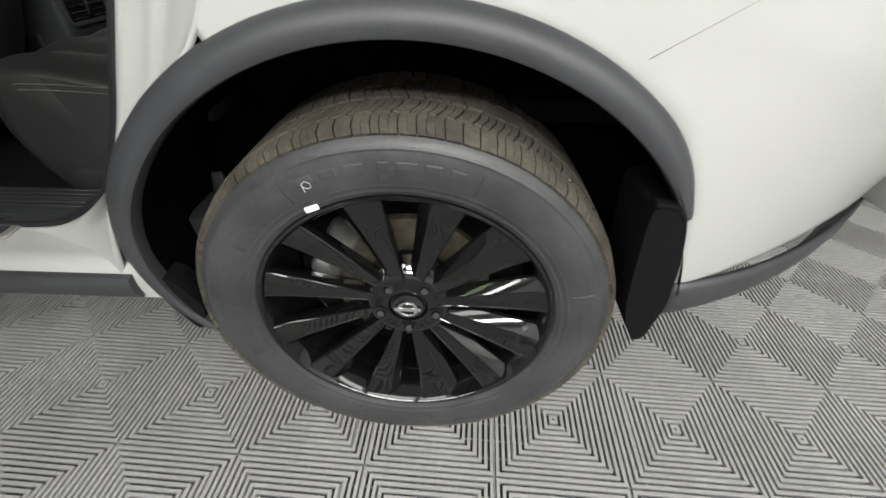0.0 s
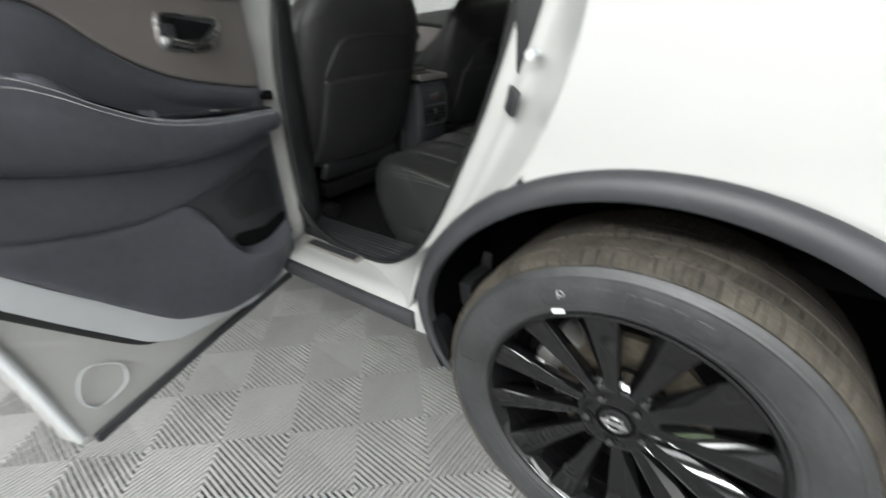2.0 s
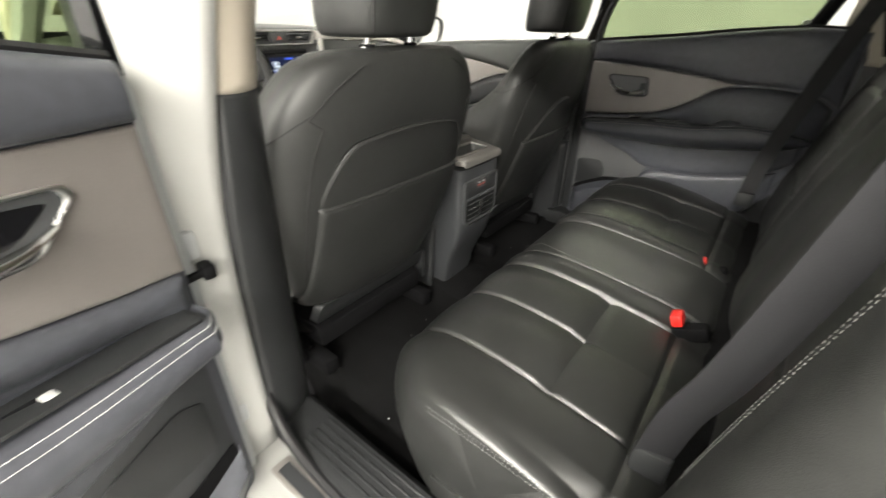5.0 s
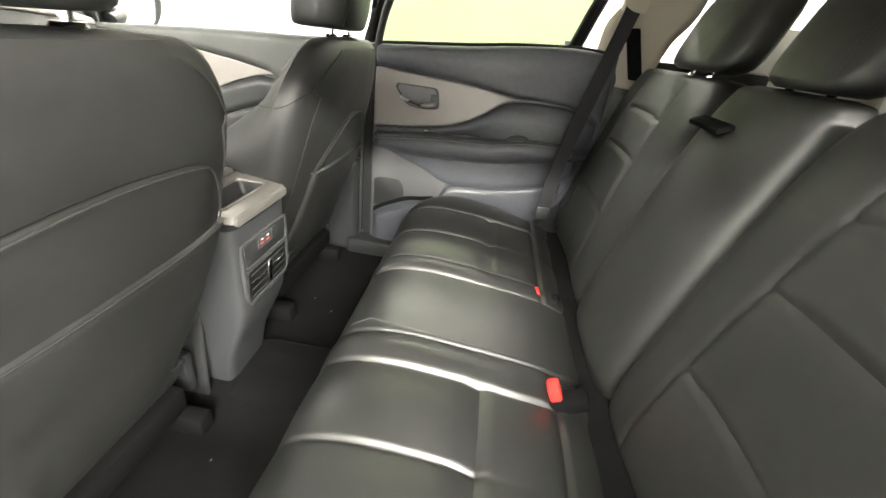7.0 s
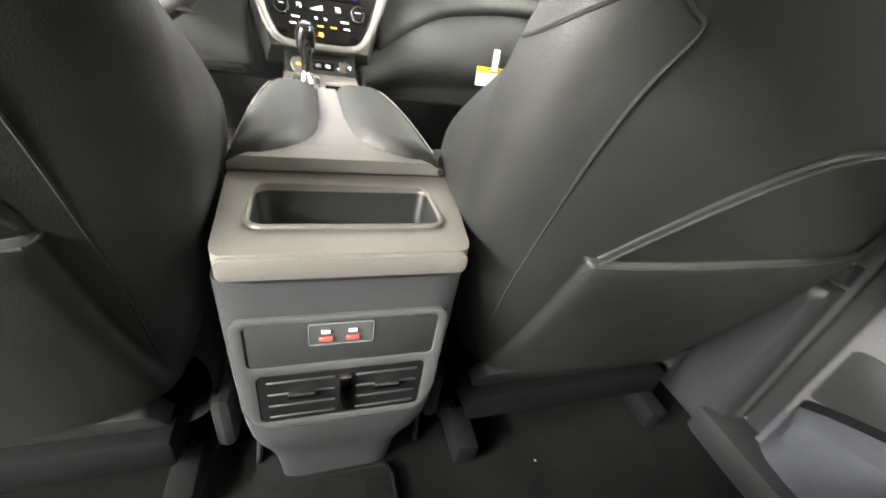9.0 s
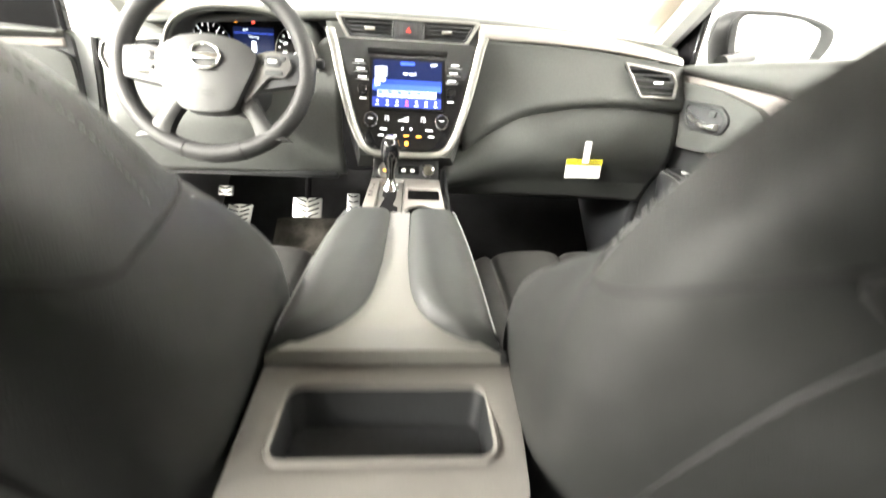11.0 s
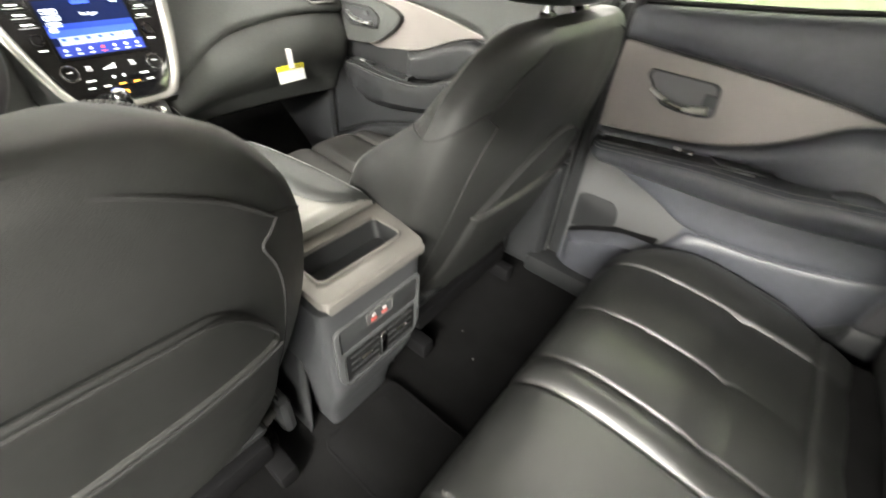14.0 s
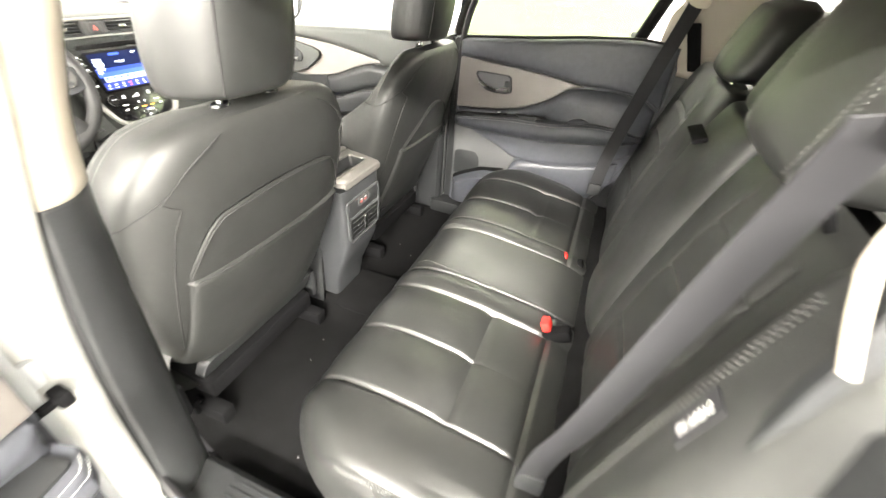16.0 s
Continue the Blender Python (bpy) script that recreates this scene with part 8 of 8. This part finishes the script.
def front_door(right, swing):
    d = thing("front_door", (-1.8, 2 * CY - 0.12 if right else -0.5, 0.4), "closed front car door with charcoal trim and satin panel" if right else "open white front car door with charcoal trim", "car door")
    F = front_place(-2.24, right, swing)
    edge = [(0.15, 0.42), (0.0, 0.55), (0.0, 1.19)] if right else [(0.25, 0.535), (0.165, 0.545), (0.105, 0.580), (0.070, 0.635), (0.048, 0.72), (0.032, 0.80), (0.014, 0.91), (0.0, 1.02), (-0.010, 1.11), (-0.015, 1.19)]
    part("trim_panel", prism(rounded(edge + [(0.5, 1.225), (1.09, 1.255), (1.09, 0.50), (0.9, 0.42 if right else 0.50)], 0.03), lambda a, b, h: F(a, b, h - 0.022), 0.02, 0.006), M["plastic"] if right else M["plastic_grey"], d, "dark grey moulded trim")
    sat_hi = K([0.0, 0.10, 0.23, 0.47, 0.62, 0.72, 0.80], [1.172, 1.170, 1.163, 1.150, 1.130, 1.112, 1.098])
    sat_lo = K([0.0, 0.06, 0.25, 0.40, 0.50, 0.62, 0.72, 0.80], [1.150, 1.143, 1.00, 1.005, 1.022, 1.070, 1.098, 1.095])
    part("upper_pad", fix(dome(lambda a: sat_hi(a) + 0.004 if a < 0.75 else 1.09, K([0, 0.5, 1.09], [1.190, 1.228, 1.256]), 0.0, 1.085, 0.030, F, 44, 12, 0.025, -0.02)), M["dash"], d, "black padded upper trim")
    part("satin_panel", fix(dome(sat_lo, sat_hi, 0.0, 0.80, 0.004, F, 40, 12, 0.003, -0.02)), M["satin_door"], d, "satin taupe trim panel")
    pod = rounded([(-0.01, 1.140), (0.10, 1.155), (0.25, 1.150), (0.40, 1.125), (0.432, 1.108), (0.41, 1.075), (0.33, 1.02), (0.26, 1.0), (0.0, 0.985)], 0.04, 6)
    part("handle_pod", prism(pod, lambda a, b, h: F(a, b, h), 0.024, 0.014, 4), M["dash"], d)
    bz = rounded([(0.145, 1.115), (0.30, 1.118), (0.338, 1.09), (0.325, 1.055), (0.19, 1.045), (0.155, 1.07)], 0.02)
    hd = part("inner_handle", prism(bz, lambda a, b, h: F(a, b, 0.022 + h), 0.008, 0.003, 2, holes=[rounded([(0.165, 1.106), (0.295, 1.108), (0.323, 1.087), (0.312, 1.064), (0.20, 1.056), (0.172, 1.075)], 0.015)]), M["plastic"], d, "chrome inner door handle in a cup")
    part("cup", prism(rounded([(0.16, 1.11), (0.298, 1.112), (0.327, 1.088), (0.315, 1.06), (0.198, 1.052), (0.168, 1.073)], 0.015), lambda a, b, h: F(a, b, 0.0246 + h), 0.002), M["gloss_grey"], hd)
    part("lever", fix(tube([F(0.178, 1.088, 0.030), F(0.22, 1.074, 0.036), F(0.27, 1.066, 0.036), F(0.305, 1.070, 0.031)], 0.0095, 8, flat=0.6, taper=lambda t: 0.7 + 0.6 * t)), M["lever"], hd)
    part("lock_tab", prism(rrect(0.262, 1.090, 0.285, 1.102, 0.003), lambda a, b, h: F(a, b, 0.0268 + h), 0.003, 0.001), M["plastic_grey"], hd)
    arm_hi = K([0.16, 0.20, 0.38, 0.50, 0.60, 0.70, 0.80, 1.05], [0.930, 0.945, 0.950, 0.955, 0.99, 1.035, 1.055, 1.06])
    arm_zs = K([0.16, 0.22, 0.40, 0.55, 0.68, 0.78, 1.05], [0.925, 0.938, 0.930, 0.938, 0.985, 1.0, 1.0])
    part("arm_pad", fix(dome(lambda a: arm_zs(a) - 0.005, lambda a: max(arm_zs(a) + 0.02, sat_lo(a) - 0.002 if a < 0.72 else 1.09), 0.45, 1.07, 0.028, F, 34, 12, 0.03, -0.02)), M["trim_front"], d, "black padded arm trim")
    rings = []
    for i in range(35):
        a = 0.165 + 0.90 * i / 34
        zs, zb = arm_zs(a), K([0.16, 0.3, 0.6, 1.06], [0.86, 0.80, 0.84, 0.88])(a)
        e = min(1.0, 0.4 + (a - 0.165) / 0.06)
        w = 0.080 * e
        zm = zb + 0.3 * (zs - zb)
        rings.append([F(a, zb, -0.01), F(a, zb + 0.006, w * 0.5), F(a, zm, w * 0.9), F(a, zs - 0.022, w), F(a, zs - 0.007, w * 0.94), F(a, zs, w * 0.78), F(a, zs, 0.0), F(a, zb, -0.015)])
    arm = part("armrest", fix(loft(rings)), M["trim_front"], d, "black padded armrest with light stitching")
    pts = [F(a, arm_zs(a) - 0.003, 0.080 * min(1.0, 0.4 + (a - 0.165) / 0.06) * 0.88 + 0.001) for a in [0.175 + 0.86 * i / 80 for i in range(81)]]
    part("stitching", stitches(pts, 0.005, 0.0035, 0.001), M["thread"], arm, "light grey thread")
    sl = lambda a, b, h: F(a, arm_zs(a) + 0.0005 + h, 0.006 + b)
    part("switch_plate", prism(rounded([(0.185, 0.004), (0.46, 0.004), (0.48, 0.05), (0.20, 0.052)], 0.015), sl, 0.005, 0.002), M["plastic"], arm)
    part("window_switch", prism(rrect(0.27, 0.02, 0.31, 0.038, 0.004), lambda a, b, h: sl(a, b, h + 0.005), 0.006, 0.003), M["plastic_grey"], arm)
    part("lock_switch", prism(rrect(0.245, 0.022, 0.262, 0.036, 0.003), lambda a, b, h: sl(a, b, h + 0.005), 0.004, 0.002), M["grey_print"], arm)
    part("pull_cup", prism(rrect(0.49, 0.004, 0.61, 0.045, 0.016), lambda a, b, h: sl(a, b, h), 0.004, 0.002), M["black"], arm)
    part("pull_divider", prism(rrect(0.482, 0.0, 0.495, 0.05, 0.004), sl, 0.013, 0.004), M["plastic_grey"], arm)
    front = 0.04 if right else 0.085
    part("middle_panel", fix(dome(K([0.05, 0.3, 0.75, 1.08], [0.60 if right else 0.67, 0.72, 0.83, 0.84]), K([0.05, 0.16, 0.3, 0.6, 1.08], [0.97, 0.90, 0.82, 0.85, 0.88]), front, 1.08, 0.014, F, 36, 10, 0.014, -0.02)), M["trim_front"], d, "charcoal middle trim")
    part("lower_panel", fix(dome(K([0.05, 0.2, 1.08], [0.50, 0.43, 0.44] if right else [0.65, 0.575, 0.55]), K([0.05, 0.3, 0.75, 1.08], [0.595 if right else 0.665, 0.715, 0.825, 0.835]), front, 1.08, 0.034, F, 36, 10, 0.02, -0.02)), M["trim_front"], d, "charcoal lower trim with pocket")
    # window surround
    q = 0.0 if right else 0.10
    fr = [tube(smooth_path([F(q - 0.102, 1.19, -0.02), F(q - 0.104, 1.30, -0.02), F(q - 0.06, 1.333, -0.025), F(0.116, 1.425, -0.05), F(0.28, 1.50, -0.10), F(0.45, 1.55, -0.14)], 4), 0.014, 8), tube([F(q + 0.058, 1.19, -0.02), F(q + 0.038, 1.375, -0.035)], 0.008, 8), tube([F(1.09, 1.24, -0.04), F(1.12, 1.40, -0.09), F(1.15, 1.58, -0.14)], 0.022, 8)]
    if not right:
        fr.append(tube([F(0.45, 1.55, -0.14), F(0.8, 1.60, -0.14), F(1.15, 1.58, -0.14)], 0.02, 8))
    part("window_frame", fix(join(*fr)), M["gloss"], d, "black window frame")
    part("mirror_triangle", prism(rounded([(q - 0.102, 1.185), (q - 0.104, 1.30), (q - 0.06, 1.33), (q + 0.040, 1.375), (q + 0.058, 1.188)], 0.006), lambda a, b, h: F(a, b, -0.032 + h), 0.012, 0.004), M["black"], d)
    g = part("window_glass", prism([(0.06, 1.18), (0.04, 1.375), (0.12, 1.42), (0.45, 1.55), (1.14, 1.58), (1.10, 1.22)], lambda a, b, h: F(a, b, -0.05 - 0.22 * (b - 1.25) + h), 0.004), M["glass"], d, "clear door glass")
    g.visible_shadow = False
    shell = rounded([(-0.03, 0.40), (-0.03, 1.185), (0.5, 1.222), (1.14, 1.252), (1.13, 0.45), (1.1, 0.40)] if right else [(0.50, 0.405), (0.25, 0.432), (0.12, 0.475), (0.045, 0.535), (0.012, 0.60), (-0.002, 0.70), (-0.025, 0.85), (-0.052, 1.03), (-0.072, 1.185), (0.5, 1.222), (1.14, 1.252), (1.13, 0.45), (1.1, 0.40)], 0.02)
    part("inner_shell", prism(shell, lambda a, b, h: F(a, b, h - 0.07), 0.048, 0.008), M["jamb"], d, "white painted inner shell")
    part("outer_skin", prism(rounded([(-0.05, 0.36), (-0.05, 1.185), (0.5, 1.222), (1.16, 1.252), (1.15, 0.38)] if right else [(0.50, 0.378), (0.325, 0.398), (0.232, 0.424), (0.107, 0.452), (0.02, 0.495), (-0.02, 0.60), (-0.08, 1.185), (0.5, 1.222), (1.16, 1.252), (1.15, 0.38)], 0.015), lambda a, b, h: F(a, b, h - 0.13 - 0.02 * (1 - ((b - 0.9) / 0.6) ** 2)), 0.05, 0.006), M["paint"], d, "white painted outer skin")
    if not right:
        part("door_weatherstrip", fix(tube(smooth_path([F(a, z, -0.020) for a, z in ((-0.060, 1.176), (-0.040, 1.04), (-0.016, 0.91), (0.004, 0.775), (0.016, 0.655), (0.036, 0.585), (0.085, 0.530), (0.17, 0.485), (0.27, 0.455), (0.50, 0.425), (0.9, 0.42))], 5), 0.0095, 8)), M["rubber"], d, "black rubber weatherstrip")
        part("lower_cladding", prism(rounded([(0.135, 0.375), (0.264, 0.358), (0.50, 0.335), (1.12, 0.33), (1.12, 0.395), (0.50, 0.388), (0.264, 0.412), (0.12, 0.438)], 0.008), lambda a, b, h: F(a, b, h - 0.112), 0.02, 0.005), M["clad"], d)
        part("check_strap", fix(tube([F(0.010, 0.795, -0.03), (-2.30, 0.02, 0.79), (-2.36, 0.05, 0.785)], 0.007, 8)), M["black"], d)
    # mirror
    if right:
        mir = thing("door_mirror", (-2.24, 2 * CY + 0.16, 1.2), "white door mirror reflecting the bright studio", "door mirror")
        cx, cy, cz = -2.285, 2.01, 1.26
        rim_o = rounded([(-0.130, -0.083), (-0.157, -0.011), (-0.168, 0.051), (-0.140, 0.085), (-0.023, 0.086), (0.092, 0.073), (0.162, 0.048), (0.170, 0.011), (0.152, -0.034), (0.124, -0.068), (0.091, -0.084), (-0.028, -0.089)], 0.03, 4)
        rim_i = rounded([(-0.114, -0.060), (-0.137, 0.0), (-0.146, 0.057), (-0.129, 0.073), (-0.017, 0.075), (0.050, 0.069), (0.116, 0.047), (0.125, 0.026), (0.123, -0.006), (0.111, -0.057), (0.085, -0.072), (-0.086, -0.080)], 0.012, 3)
        rings = []
        for back, k in ((0.0, 0.97), (0.006, 1.0), (0.04, 1.0), (0.08, 0.93), (0.115, 0.75), (0.135, 0.45), (0.14, 0.02)):
            rings.append([(cx - back, cy + a * k - 0.15 * back, cz + b * k) for a, b in rim_o])
        part("housing", fix(loft(rings)), M["plastic_grey"], mir, "dark mirror housing")
        part("rim", prism(rim_o, lambda a, b, h: (cx + 0.002 + h, cy + a * 0.985, cz + b * 0.985), 0.008, 0.003, 2, holes=[rim_i]), M["plastic_grey"], mir)
        part("mirror_glass", prism(rim_i, lambda a, b, h: (cx + 0.003 + h + 0.02 * a, cy + a, cz + b), 0.002), M["mirror"], mir)
        part("foot", fix(tube([(-2.23, 2 * CY - 0.02, 1.20), (-2.25, 2 * CY + 0.05, 1.21), (-2.28, 2 * CY + 0.09, 1.22)], 0.025, 10)), M["plastic"], mir)
    return d


front_door(True, 0)
front_door(False, 75)
# hinge pillar beside the driver's footwell
fp = thing("hinge_pillar", (-2.3, 0.05, 0.4), "white painted front hinge pillar with door hinges", "pillar")
PX = lambda z: interp(z, [0.36, 0.50, 0.555, 0.59, 0.645, 0.75, 0.885, 1.19], [-2.05, -2.10, -2.159, -2.222, -2.262, -2.289, -2.307, -2.33])
part("post", fix(loft([[(-2.46, -0.03, z), (PX(z) - 0.07, -0.02, z), (PX(z) - 0.03, 0.05, z), (PX(z) - 0.006, 0.115, z), (PX(z), 0.132, z), (PX(z) - 0.012, 0.142, z), (-2.46, 0.146, z)] for z in (0.36, 0.45, 0.50, 0.53, 0.555, 0.59, 0.62, 0.645, 0.70, 0.75, 0.82, 0.885, 1.0, 1.19)])), M["paint"], fp)
for x, z in ((-2.335, 0.715), (-2.365, 1.04)):
    hg = part("hinge", rbox((x, -0.012, z), (0.06, 0.03, 0.065), 0.008), M["jamb"], fp)
    part("hinge_pin", fix(tube([(x + 0.03, -0.025, z - 0.045), (x + 0.03, -0.025, z + 0.045)], 0.008, 10)), M["jamb"], hg)
